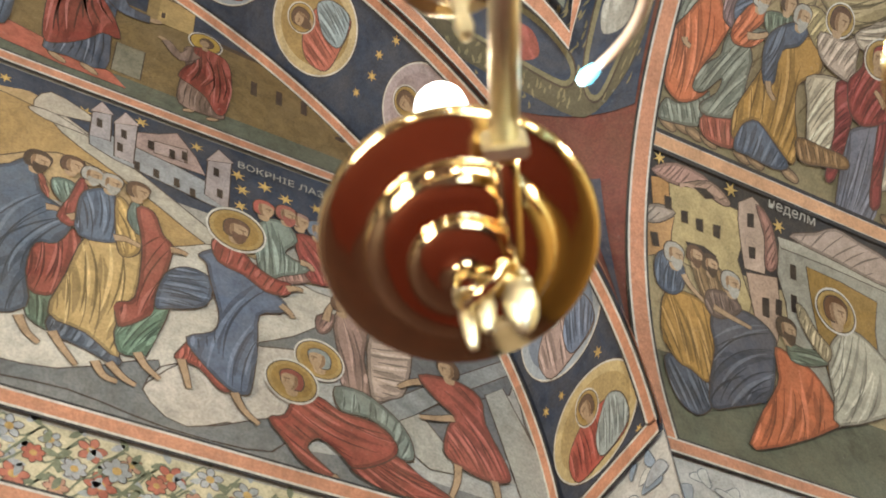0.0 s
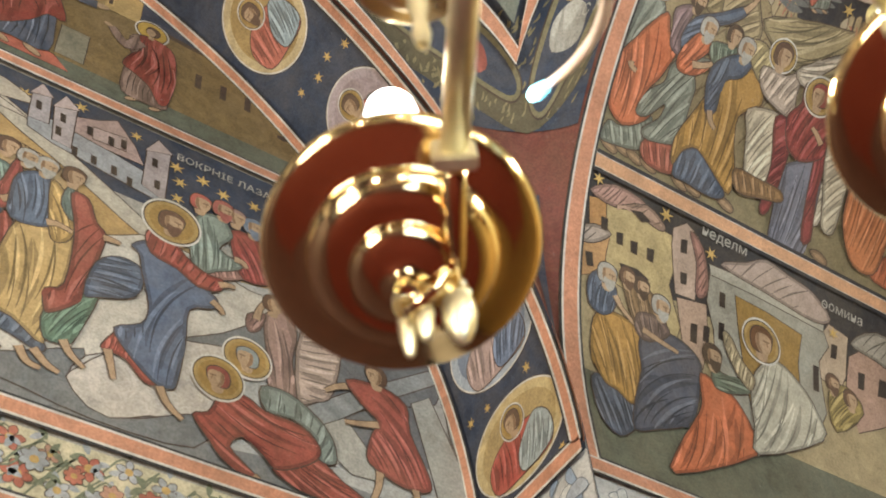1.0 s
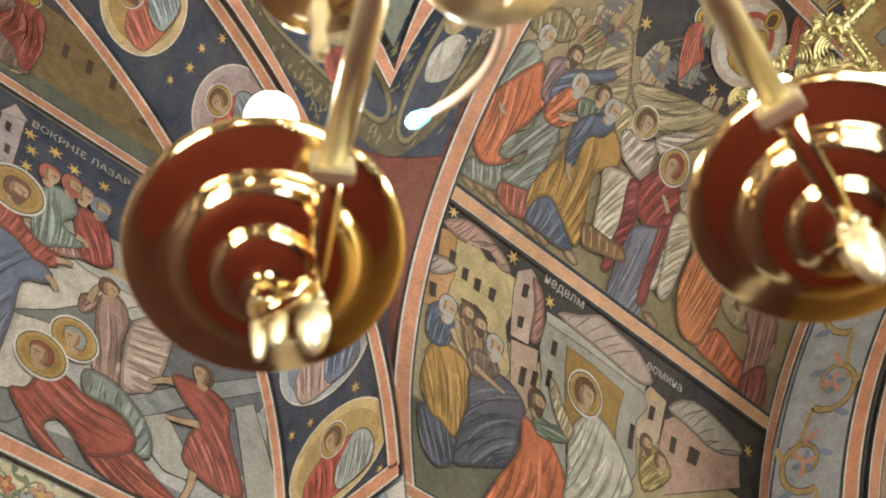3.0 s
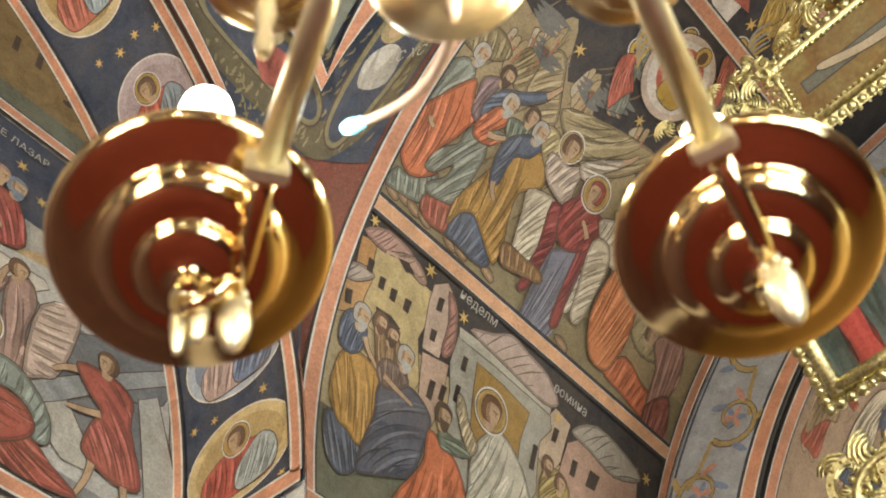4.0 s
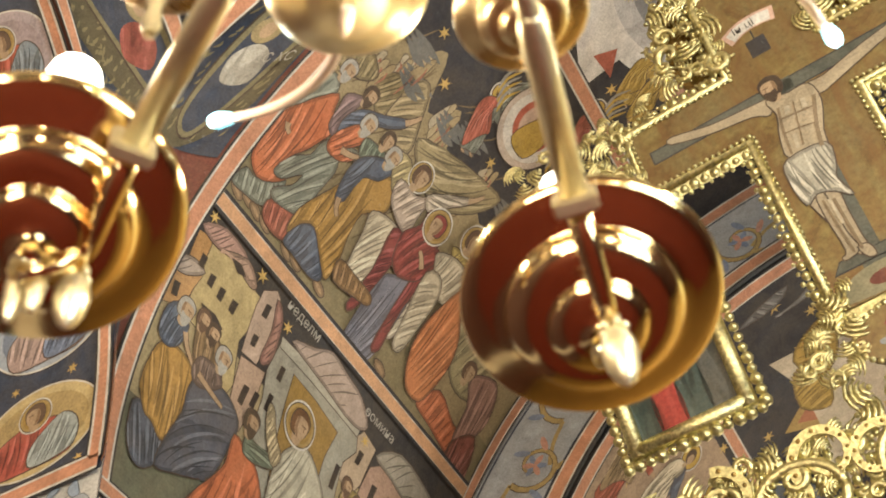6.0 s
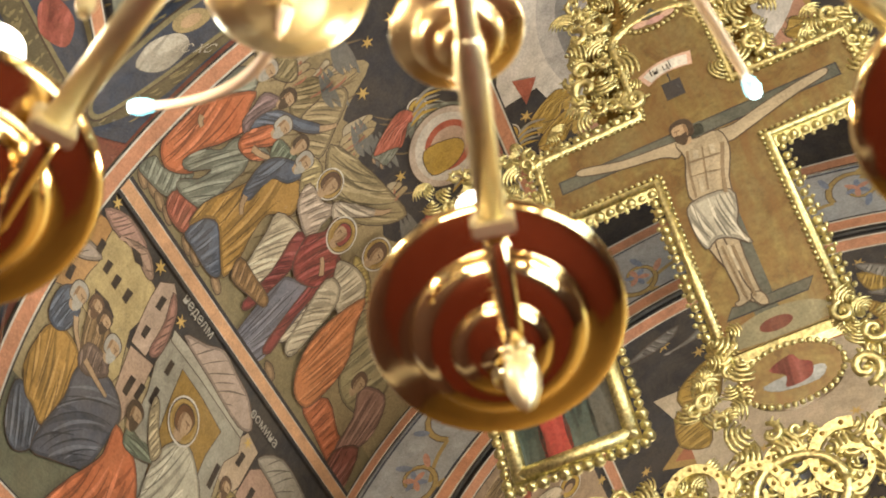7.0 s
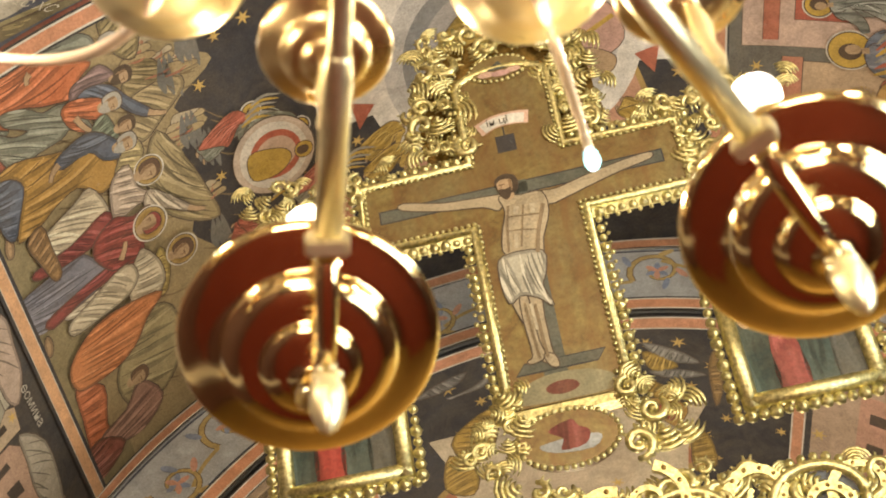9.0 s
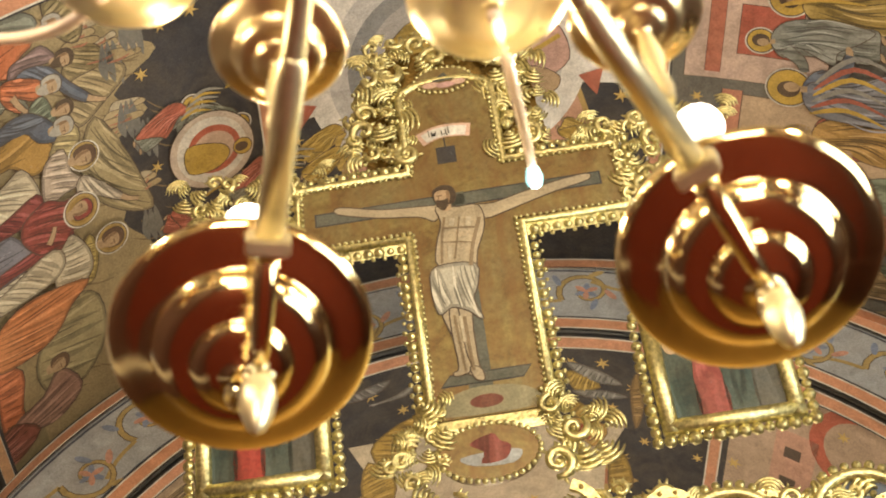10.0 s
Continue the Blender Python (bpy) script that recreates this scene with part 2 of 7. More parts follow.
arch_choir = sheet("arch_choir", ring, steps(-12, 192, 68), [AR, 2.25, 2.62], GREY, "choir arch face painted with scrollwork", -0.014)
sheet("pendentive_1", pendentive, steps(0, 1, 24), steps(3.42, 6.18, 68), MAROON, "painted pendentive between the north and east arches")


def plain_walls():
    """The rest of the church, unseen, closing the place round the camera, with openings for the fill lamps."""
    bm = bmesh.new()
    box(bm, -4.2, 4.2, -7.0, 7.0, -0.2, 0.0)
    tagged(mesh_object("floor", bm, CARPET), "floor covered with deep red carpet", "floor", kind="structure")
    for name, b in (("wall_north_low", (-2.72, XN, -7.0, 2.0, 0, 3.6)), ("wall_north_east", (-2.3, -2.06, 2.022, Y2, 0, 3.98)),
                    ("wall_south_east", (2.9, 3.1, 2.09, Y2, 0, 3.98)), ("wall_choir_north", (-1.9, -1.62, Y2, 6.6, 0, 2.6)),
                    ("wall_choir_south", (2.4, 2.65, Y2, 6.6, 0, 2.6)), ("wall_east_1", (-2.0, -0.3, 6.6, 6.8, 0, 6.4)), ("wall_east_2", (1.1, 2.8, 6.6, 6.8, 0, 6.4)), ("wall_east_3", (-0.3, 1.1, 6.6, 6.8, 0, 1.8)), ("wall_east_4", (-0.3, 1.1, 6.6, 6.8, 3.6, 6.4)),
                    ("wall_south_1", (3.1, 3.3, -7.0, -1.4, 0, 7.4)), ("wall_south_2", (3.1, 3.3, 0.6, 2.4, 0, 7.4)),
                    ("wall_south_3", (3.1, 3.3, -1.4, 0.6, 0, 1.2)), ("wall_south_4", (3.1, 3.3, -1.4, 0.6, 4.0, 7.4)),
                    ("wall_west_1", (-2.7, -0.9, -7.0, -6.8, 0, 7.4)), ("wall_west_2", (1.7, 3.3, -7.0, -6.8, 0, 7.4)),
                    ("wall_west_3", (-0.9, 1.7, -7.0, -6.8, 4.2, 7.4)), ("wall_north_west", (-2.72, XN, -7.0, -3.0, 3.55, 7.4)),
                    ("wall_crossing_east", (-2.7, 3.3, 2.04, 2.24, 6.36, 7.4)), ("wall_crossing_north", (-2.7, XO - 0.02, -3.0, 2.1, 6.56, 7.4))):
        bm = bmesh.new()
        box(bm, *b)
        tagged(mesh_object(name, bm, LOW_WALL if b[4] == 0 else PLASTER), "dark plastered church wall" if b[4] == 0 else "cream plastered church wall", "wall", kind="structure")
    bm = bmesh.new()
    box(bm, -2.3, -1.96, 1.965, 2.02, 0, 3.42)
    tagged(mesh_object("pier_1", bm, CHALK), "pale painted corner pier under the arches", "pier", kind="structure")
    bm = bmesh.new()
    box(bm, -2.7, 3.3, -7.0, 2.3, 7.4, 7.6)
    tagged(mesh_object("ceiling", bm, PLASTER), "cream plastered ceiling over the nave", "ceiling", kind="structure")


plain_walls()


# ---- painting on the vaults ----
def star_points(u, v, r, k=6, inner=0.36, turn=0.0):
    return [(u + (r if i % 2 == 0 else r * inner) * sin(pi * i / k + turn), v + (r if i % 2 == 0 else r * inner) * cos(pi * i / k + turn)) for i in range(2 * k)]


def oval(u, v, a, b=None, n=28, turn=0.0):
    b = b or a
    return [(u + a * cos(2 * pi * i / n) * cos(turn) - b * sin(2 * pi * i / n) * sin(turn), v + a * cos(2 * pi * i / n) * sin(turn) + b * sin(2 * pi * i / n) * cos(turn)) for i in range(n)]


def rect(u0, v0, u1, v1):
    return [(u0, v0), (u1, v0), (u1, v1), (u0, v1)]


def band(path, width):
    """A strip of the width along a path."""
    left, right = [], []
    for i, p in enumerate(path):
        a, b = path[max(i - 1, 0)], path[min(i + 1, len(path) - 1)]
        d = hypot(b[0] - a[0], b[1] - a[1]) or 1
        w = (width[i] if isinstance(width, list) else width) / 2
        nx, ny = -(b[1] - a[1]) / d * w, (b[0] - a[0]) / d * w
        left.append((p[0] + nx, p[1] + ny))
        right.append((p[0] - nx, p[1] - ny))
    return left + right[::-1]


def grown(pts, w):
    area = sum(a[0] * b[1] - b[0] * a[1] for a, b in zip(pts, pts[1:] + pts[:1]))
    s = 1 if area > 0 else -1
    out = []
    for i, p in enumerate(pts):
        a, b = pts[i - 1], pts[(i + 1) % len(pts)]
        d = hypot(b[0] - a[0], b[1] - a[1]) or 1
        out.append((p[0] + s * (b[1] - a[1]) / d * w, p[1] - s * (b[0] - a[0]) / d * w))
    return out


def smooth_line(pts, n=4, closed=True):
    """Rounds a coarse outline by Catmull-Rom."""
    out, k = [], len(pts)
    for i in range(k if closed else k - 1):
        p0, p1, p2, p3 = (Vector(pts[(i + j) % k] if closed else pts[min(max(i + j, 0), k - 1)]) for j in (-1, 0, 1, 2))
        for s in range(n):
            t = s / n
            q = 0.5 * ((2 * p1) + (p2 - p0) * t + (2 * p0 - 5 * p1 + 4 * p2 - p3) * t * t + (3 * p1 - p0 - 3 * p2 + p3) * t ** 3)
            out.append((q.x, q.y))
    if not closed:
        out.append(tuple(pts[-1]))
    return out


STEP = 0.00026


def ring_m(x, y, h=0.0):
    return ring(x / 0.0401, y, h)


# spacing of the cuts by which paint follows each curved surface
CUTS = {barrel: (0, 0.08), barrel_south: (0, 0.08), soffit: (0, 0.08), choir: (0, 0.08), pendentive: (0.1, 0.08), ring_m: (0.12, 0)}


def faceted(surf, u, v, h):
    """A point of the surface, straight between the grid lines of the cuts, so that coats of paint lie parallel."""
    cu, cv = CUTS.get(surf, (0, 0))
    if cv:
        k = math.floor(v / cv + 1e-6)
        f = v / cv - k
        side = lambda w: surf(u, k * cv, h).lerp(surf(u, (k + 1) * cv, h), f) if w is None else surf(w, k * cv, h).lerp(surf(w, (k + 1) * cv, h), f)
        if not cu:
            return side(None)
        j = math.floor(u / cu + 1e-6)
        return side(j * cu).lerp(side((j + 1) * cu), u / cu - j)
    if cu:
        j = math.floor(u / cu + 1e-6)
        return surf(j * cu, v, h).lerp(surf((j + 1) * cu, v, h), u / cu - j)
    return surf(u, v, h)


def paint(name, shapes, surf, parent, label="", layer=1, cut=0.12, frame_of=None):
    """One painted mesh of flat shapes (outline, material, layer above the base) laid on a surface."""
    bm, mats = bmesh.new(), []
    uvl = bm.loops.layers.uv.new("UVMap")
    for pts, mat, lift in shapes:
        if mat not in mats:
            mats.append(mat)
        tmp = bmesh.new()
        vs = [tmp.verts.new((p[0], p[1], 0)) for p in pts]
        tris = mathutils.geometry.tessellate_polygon([[v.co for v in vs]])
        for t in tris:
            try:
                tmp.faces.new([vs[i] for i in t])
            except ValueError:
                pass
        if cut:
            for axis, step in enumerate(CUTS.get(surf, (0, 0))):
                if not step:
                    continue
                lo, hi = min(p[axis] for p in pts), max(p[axis] for p in pts)
                for i in range(math.ceil(lo / step), math.floor(hi / step) + 1):
                    co, no = [0, 0, 0], [0, 0, 0]
                    co[axis], no[axis] = i * step, 1
                    bmesh.ops.bisect_plane(tmp, geom=tmp.verts[:] + tmp.edges[:] + tmp.faces[:], dist=1e-6, plane_co=co, plane_no=no)
        h = (layer + lift) * STEP
        made = {}
        for v in tmp.verts:
            made[v] = bm.verts.new(faceted(surf, v.co.x, v.co.y, h))
        for f in tmp.faces:
            g = bm.faces.new([made[v] for v in f.verts])
            g.material_index = mats.index(mat)
            for loop, v in zip(g.loops, f.verts):
                loop[uvl].uv = frame_of(v.co.x, v.co.y) if frame_of else (v.co.x, v.co.y)
        tmp.free()
    ob = mesh_object(name, bm, mats, parent, label)
    ob.visible_shadow = True
    return ob


def stripe(name, path, surf, parent, width=0.06, mat=None, edge=0.008, layer=64):
    """A red border stripe with a thin white line on either side and a dark line outside it."""
    return paint(name, [(band(path, width + 4 * edge), INK, 0), (band(path, width + 2 * edge), CHALK, 1), (band(path, width), mat or CORAL, 2)], surf, parent, "coral border stripe between thin white lines", layer)


# ---- chandelier ----
HUB = Vector((-0.09, 0.19, 0))
RIM = 2.692
BOWL_R = 0.155


def empty(name, place, label, category, group=""):
    ob = new(name)
    ob.matrix_basis = place if isinstance(place, Matrix) else Matrix.Translation(place)
    ob.empty_display_size = 0.1
    return tagged(ob, label, category, group)


def bowl_mesh(size=1.0):
    bm = bmesh.new()
    R = BOWL_R
    prof = [(0.012, -0.100), (0.014, -0.088), (0.030, -0.085), (0.046, -0.081), (0.055, -0.074), (0.058, -0.068), (0.057, -0.062), (0.060, -0.060), (0.072, -0.061), (0.084, -0.058),
            (0.094, -0.051), (0.101, -0.042), (0.105, -0.034), (0.106, -0.030), (0.104, -0.027), (0.107, -0.025), (0.120, -0.021), (0.134, -0.0165), (0.146, -0.012), (0.151, -0.009), (0.1535, -0.005), (R, -0.002), (R + 0.001, 0.001),
            (R, 0.004), (0.151, 0.003), (0.146, -0.006), (0.130, -0.012), (0.10, -0.020), (0.06, -0.050), (0.02, -0.075)]
    lathe(bm, [(size * r, size * z) for r, z in prof], n=64)
    return bm


def acorn_mesh():
    bm = bmesh.new()
    lathe(bm, [(0.004, 0.0), (0.013, -0.004), (0.017, -0.012), (0.016, -0.016), (0.0185, -0.020), (0.0195, -0.032), (0.017, -0.050), (0.011, -0.066), (0.004, -0.074), (0.001, -0.076)], n=20)
    return bm


def chandelier():
    top = empty("chandelier", HUB + Vector((0, 0, 2.6)), "polished brass church chandelier with bowl-shaped arms and lit bulbs", "chandelier")
    inv = Matrix.Translation(-(HUB + Vector((0, 0, 2.6))))
    at = lambda x, y, z: inv @ Vector((x, y, z))
    bowl_me, acorn_me = None, None

    def put(name, me_bm, mat, place, label="", smooth=True):
        ob = part(name, me_bm, mat, top, label, smooth)
        ob.matrix_basis = Matrix.Translation(place)
        return ob

    bm = bmesh.new()
    lathe(bm, [(0.01, -0.16), (0.03, -0.13), (0.05, -0.10), (0.035, -0.06), (0.06, -0.03), (0.085, 0.0), (0.085, 0.05), (0.05, 0.09), (0.03, 0.16), (0.05, 0.26), (0.03, 0.34), (0.02, 0.9), (0.012, 4.79)], n=32)
    put("hub", bm, BRASS, at(HUB.x, HUB.y, 2.66), "turned brass hub and suspension rod")
    # the ends of the arms, the bowls and the bulbs over them
    arms = [((-0.714, 0.564, 2.622), (-0.582, 0.477, 2.655)), ((-0.239, 0.846, 2.525), (-0.215, 0.717, 2.585)), ((0.292, 0.788, 2.525), (0.215, 0.665, 2.585))]
    bowls = [(-0.733, 0.512), (-0.276, 0.942), (0.321, 0.872)]
    for k in range(4):
        a = radians(78 + 45 * k)
        d = Vector((sin(a), cos(a), 0))
        e, c = HUB + d * 0.74, HUB + d * 0.6
        arms.append(((e.x, e.y, 2.54), (c.x, c.y, 2.6)))
        b = HUB + d * 0.78
        bowls.append((b.x, b.y))
    shared = {}

    def copied(key, bm_fn, mat, name, place, label=""):
        if key not in shared:
            shared[key] = put(name, bm_fn(), mat, place, label)
            return shared[key]
        ob = new(name, shared[key].data)
        ob.parent = top
        ob.matrix_basis = Matrix.Translation(place)
        return tagged(ob, label)

    for i, ((ex, ey, ez), (cx, cy, cz)) in enumerate(arms):
        e, c = Vector((ex, ey, ez)), Vector((cx, cy, cz))
        bx, by = bowls[i]
        d = (Vector((ex, ey, 0)) - HUB).normalized()
        start = HUB + d * 0.07 + Vector((0, 0, 2.67))
        mid = start.lerp(c, 0.52) - Vector((0, 0, 0.012))
        path = [start, start.lerp(mid, 0.5), mid, c]
        bm = bmesh.new()
        tube(bm, [inv @ p for p in path], [0.0105, 0.011, 0.0112, 0.012], 14)
        arm = part("arm", bm, BRASS_PALE, top, "curved pale brass arm", True)
        # sleeve with a slant step where the arm is joined
        bm = bmesh.new()
        tube(bm, [inv @ mid.lerp(c, s) for s in (0.1, 0.12, 0.2, 1.0)], [0.0112, 0.0128, 0.0148, 0.0148], 16)
        part("sleeve", bm, BRASS_PALE, arm, smooth=True)
        bm = bmesh.new()
        f = (e - c).normalized()
        s = f.cross(Vector((0, 0, 1))).normalized()
        m = Matrix((s, f, s.cross(f))).transposed().to_4x4()
        m.translation = inv @ c
        box(bm, -0.023, 0.023, -0.009, 0.009, -0.023, 0.023, m)
        bmesh.ops.bevel(bm, geom=bm.edges[:], offset=0.003, segments=2, affect="EDGES")
        part("collar", bm, BRASS_PALE, arm, "square brass collar")
        low = c.lerp(e, 0.72) - Vector((0, 0, 0.006))
        bm = bmesh.new()
        tube(bm, [inv @ p for p in (c, c.lerp(low, 0.5), low, e + Vector((0, 0, 0.012)))], [0.0135, 0.0125, 0.0105, 0.008], 12)
        part("rod", bm, BRASS, arm, smooth=True)
        bm = bmesh.new()
        for k in range(6):
            a = 2 * pi * k / 6
            ball(bm, (inv @ (e + Vector((0.012 * cos(a), 0.012 * sin(a), 0.004)))), 0.0055)
        ball(bm, inv @ (e + Vector((0, 0, 0.018))), 0.011)
        tagged(part("bead_ring", bm, BRASS_PALE, arm, smooth=True), kind="stuff")
        copied("acorn", acorn_mesh, BRASS_PALE, "finial", inv @ e, "acorn-shaped pale brass finial")
        # bracket from the arm's end up to the bowl
        foot = Vector((bx, by, RIM - 0.088))
        bm = bmesh.new()
        tube(bm, [inv @ p for p in (low, low.lerp(foot, 0.5) - Vector((0, 0, 0.02)), foot - Vector((0, 0, 0.02)), foot)], [0.006, 0.007, 0.008, 0.01], 10)
        part("bracket", bm, BRASS, arm, smooth=True)
        bw = copied("bowl", bowl_mesh, BRASS, "bowl", at(bx, by, RIM), "spun brass bowl with stepped rings")
        out = Vector((bx, by, 0)).normalized()
        bw.matrix_basis = bw.matrix_basis @ Matrix.Rotation(radians(14), 4, Vector((0, 0, 1)).cross(out))
        bm = bmesh.new()
        lathe(bm, [(0.016, -0.1), (0.018, 0.0), (0.014, 0.05), (0.013, 0.20), (0.02, 0.205), (0.02, 0.235)], n=18)
        copied("stem", lambda b=bm: b, BRASS_PALE, "lamp_holder", at(bx, by, RIM))
        bulb_z = (0.258, 0.204, 0.252)[i] if i < 3 else 0.26

        def bulb_mesh():
            b = bmesh.new()
            lathe(b, [(0.014, -0.052), (0.018, -0.04), (0.029, -0.02), (0.034, 0.0), (0.031, 0.016), (0.021, 0.028), (0.008, 0.0335), (0.001, 0.034)], n=24)
            return b

        copied("bulb", bulb_mesh, BULB, "bulb", at(bx, by, RIM + bulb_z), "lit white globe bulb")
        if i == 0:
            # a hook with two drops hangs beside the acorn
            hook = [(-0.69, 0.545, 2.64), (-0.71, 0.535, 2.612), (-0.735, 0.53, 2.60), (-0.75, 0.522, 2.62)]
            bm = bmesh.new()
            tube(bm, [inv @ Vector(p) for p in smooth3(hook)], 0.006, 8)
            hk = part("hook", bm, BRASS_PALE, top, "pale brass hook with two hanging drops", True)
            for p, h in (((-0.752, 0.524, 2.62), 0.08), ((-0.732, 0.532, 2.61), 0.06), ((-0.682, 0.505, 2.705), 0.06)):
                bm = bmesh.new()
                q = inv @ Vector(p)
                lathe(bm, [(0.002, 0.004), (0.009, 0.0), (0.0115, -0.35 * h), (0.009, -0.7 * h), (0.005, -0.95 * h), (0.001, -h)], Matrix.Translation(q), 14)
                part("drop", bm, BRASS_PALE, hk, smooth=True)
        lamp("bulb_light", "POINT", 10.5, (bx, by, RIM + bulb_z + 0.06), (1.0, 0.85, 0.62), 0.035)

    # inner ring: small dishes under the arms' roots, and lamp dishes with a thin tube and a lit tip
    def dish_mesh(r):
        b = bmesh.new()
        lathe(b, [(0.008, -0.05), (0.012, -0.042), (0.03 * r / 0.07, -0.038), (0.045 * r / 0.07, -0.030), (0.047 * r / 0.07, -0.025), (0.057 * r / 0.07, -0.020),
                  (0.066 * r / 0.07, -0.006), (r, 0.0), (r, 0.004), (0.062 * r / 0.07, 0.0), (0.04 * r / 0.07, -0.02), (0.01, -0.03)], n=48)
        return b

    for x, y, z in ((-0.5, 0.39, 2.845), (-0.196, 0.613, 2.79), (0.187, 0.595, 2.775)):
        copied("dish", lambda: bowl_mesh(0.47), SMALL_BRASS, "small_bowl", at(x, y, z), "small spun brass bowl")
        bm = bmesh.new()
        lathe(bm, [(0.006, -0.17), (0.010, -0.15), (0.007, -0.12), (0.012, -0.09), (0.008, -0.05)], Matrix.Translation(at(x, y, z)), 14)
        part("stem", bm, BRASS_PALE, top, smooth=True)
    for (x, y, z), tip, sag in (((-0.342, 0.496, 2.80), (-0.64, 0.703, 3.046), 0.04), ((0.03, 0.554, 2.78), (0.106, 0.937, 2.974), 0.004)):
        copied("plate", lambda: dish_mesh(0.088), DISH, "lamp_dish", at(x, y, z), "pale brass lamp dish brightened by an added fill lamp")
        p, q = Vector((x, y, z - 0.055)), Vector(tip)
        side = Vector((0.6, 0.6, -0.5)).normalized()
        pts = [p.lerp(q, s) + side * sag * 4 * s * (1 - s) for s in steps(0, 1, 12)]
        bm = bmesh.new()
        tube(bm, [inv @ v for v in pts], [0.0075 - 0.0012 * k / 12 for k in range(13)], 12)
        tb = part("lamp_tube", bm, TUBE, top, "thin ivory lamp tube", True)
        bm = bmesh.new()
        d = (pts[-1] - pts[-2]).normalized()
        tube(bm, [inv @ (pts[-1] + d * s) for s in (-0.004, 0.008, 0.040, 0.056, 0.062)], [0.007, 0.009, 0.0115, 0.009, 0.003], 14)
        part("lamp_tip", bm, TIP, tb, "bluish white lit lamp tip", True)
        lamp("tip_light", "POINT", 1.2, q + d * 0.06, (0.8, 0.95, 1.0), 0.02)
        # added lamp with no bulb, only to brighten the dish's underside
        lamp("dish_fill_light", "POINT", 1.0, (x + 0.02, y + 0.04, z - 0.09), (1.0, 0.85, 0.6), 0.02)


def smooth3(pts, n=5):
    out, k = [], len(pts)
    for i in range(k - 1):
        p0, p1, p2, p3 = (Vector(pts[min(max(i + j, 0), k - 1)]) for j in (-1, 0, 1, 2))
        for s in range(n):
            t = s / n
            out.append(0.5 * ((2 * p1) + (p2 - p0) * t + (2 * p0 - 5 * p1 + 4 * p2 - p3) * t * t + (3 * p1 - p0 - 3 * p2 + p3) * t ** 3))
    out.append(Vector(pts[-1]))
    return out


chandelier()

# ---- the cross on the icon screen ----
TURN, LEANS = radians(5.7), radians(17)
FORE = Vector((sin(TURN), cos(TURN), 0))
SIDE = Vector((cos(TURN), -sin(TURN), 0))
RISE = Vector((0, 0, 1)) * cos(LEANS) - FORE * sin(LEANS)
CROSS = Matrix((SIDE, RISE, SIDE.cross(RISE))).transposed().to_4x4()
CROSS.translation = Vector((0.152, 2.5, 4.849))


def on_cross(u, v, h=0.0):
    return Vector((u, v, 0.022 + h))


def slab(bm, pts, z0, z1):
    a = [bm.verts.new((p[0], p[1], z0)) for p in pts]
    b = [bm.verts.new((p[0], p[1], z1)) for p in pts]
    n = len(pts)
    for i in range(n):
        bm.faces.new((a[i], a[(i + 1) % n], b[(i + 1) % n], b[i]))
    for ring_, z in ((a, -1), (b, 1)):
        tris = mathutils.geometry.tessellate_polygon([[v.co for v in ring_]])
        for t in tris:
            bm.faces.new([ring_[i] for i in t])
    bmesh.ops.recalc_face_normals(bm, faces=bm.faces)


def beads(bm, path, gap, r, z, flat=0.7, closed=True, jitter=0.0):
    """A row of carved beads along a path."""
    rnd = random.Random(len(path) * 7 + int(gap * 1000))
    pts = [Vector(p) for p in path] + ([Vector(path[0])] if closed else [])
    left = 0.0
    for a, b in zip(pts, pts[1:]):
        d = (b - a).length
        while left < d:
            p = a.lerp(b, left / d)
            ball(bm, (p.x, p.y, z), r * (1 + jitter * (rnd.random() - 0.5)), flat, n=7)
            left += gap
        left -= d


def scroll(bm, x, y, r, start, turn=1, loops=1.4, z=0.02, thick=0.010, leaves=3):
    """A carved acanthus volute: a tapering spiral with a boss in its eye and lobes along its back."""
    n = int(16 * loops)
    pts, rad = [], []
    for i in range(n + 1):
        s = i / n
        a = start + turn * 2 * pi * loops * s
        q = r * (1 - 0.86 * s)
        pts.append((x + q * cos(a), y + q * sin(a), z + 0.010 * sin(pi * s)))
        rad.append(thick * (1.15 - 0.6 * s) * (0.5 + 0.5 * min(1, 6 * s)))
    tube(bm, pts, rad, 6)
    ball(bm, (x, y, z + 0.008), r * 0.2, 0.8, n=7)
    for k in range(leaves):
        i = int(n * (0.08 + 0.5 * k / max(1, leaves)))
        p, q = Vector(pts[i]), Vector(pts[min(i + 1, n)])
        d = (q - p).normalized()
        o = Vector((d.y, -d.x, 0)) * turn
        m = Matrix((d, o, Vector((0, 0, 1)))).transposed().to_4x4()
        m.translation = p + o * r * 0.30
        ball(bm, (0, 0, 0), r * 0.34, 0.5, m @ Matrix.Diagonal((0.36, 1.15, 0.5, 1)), 7)


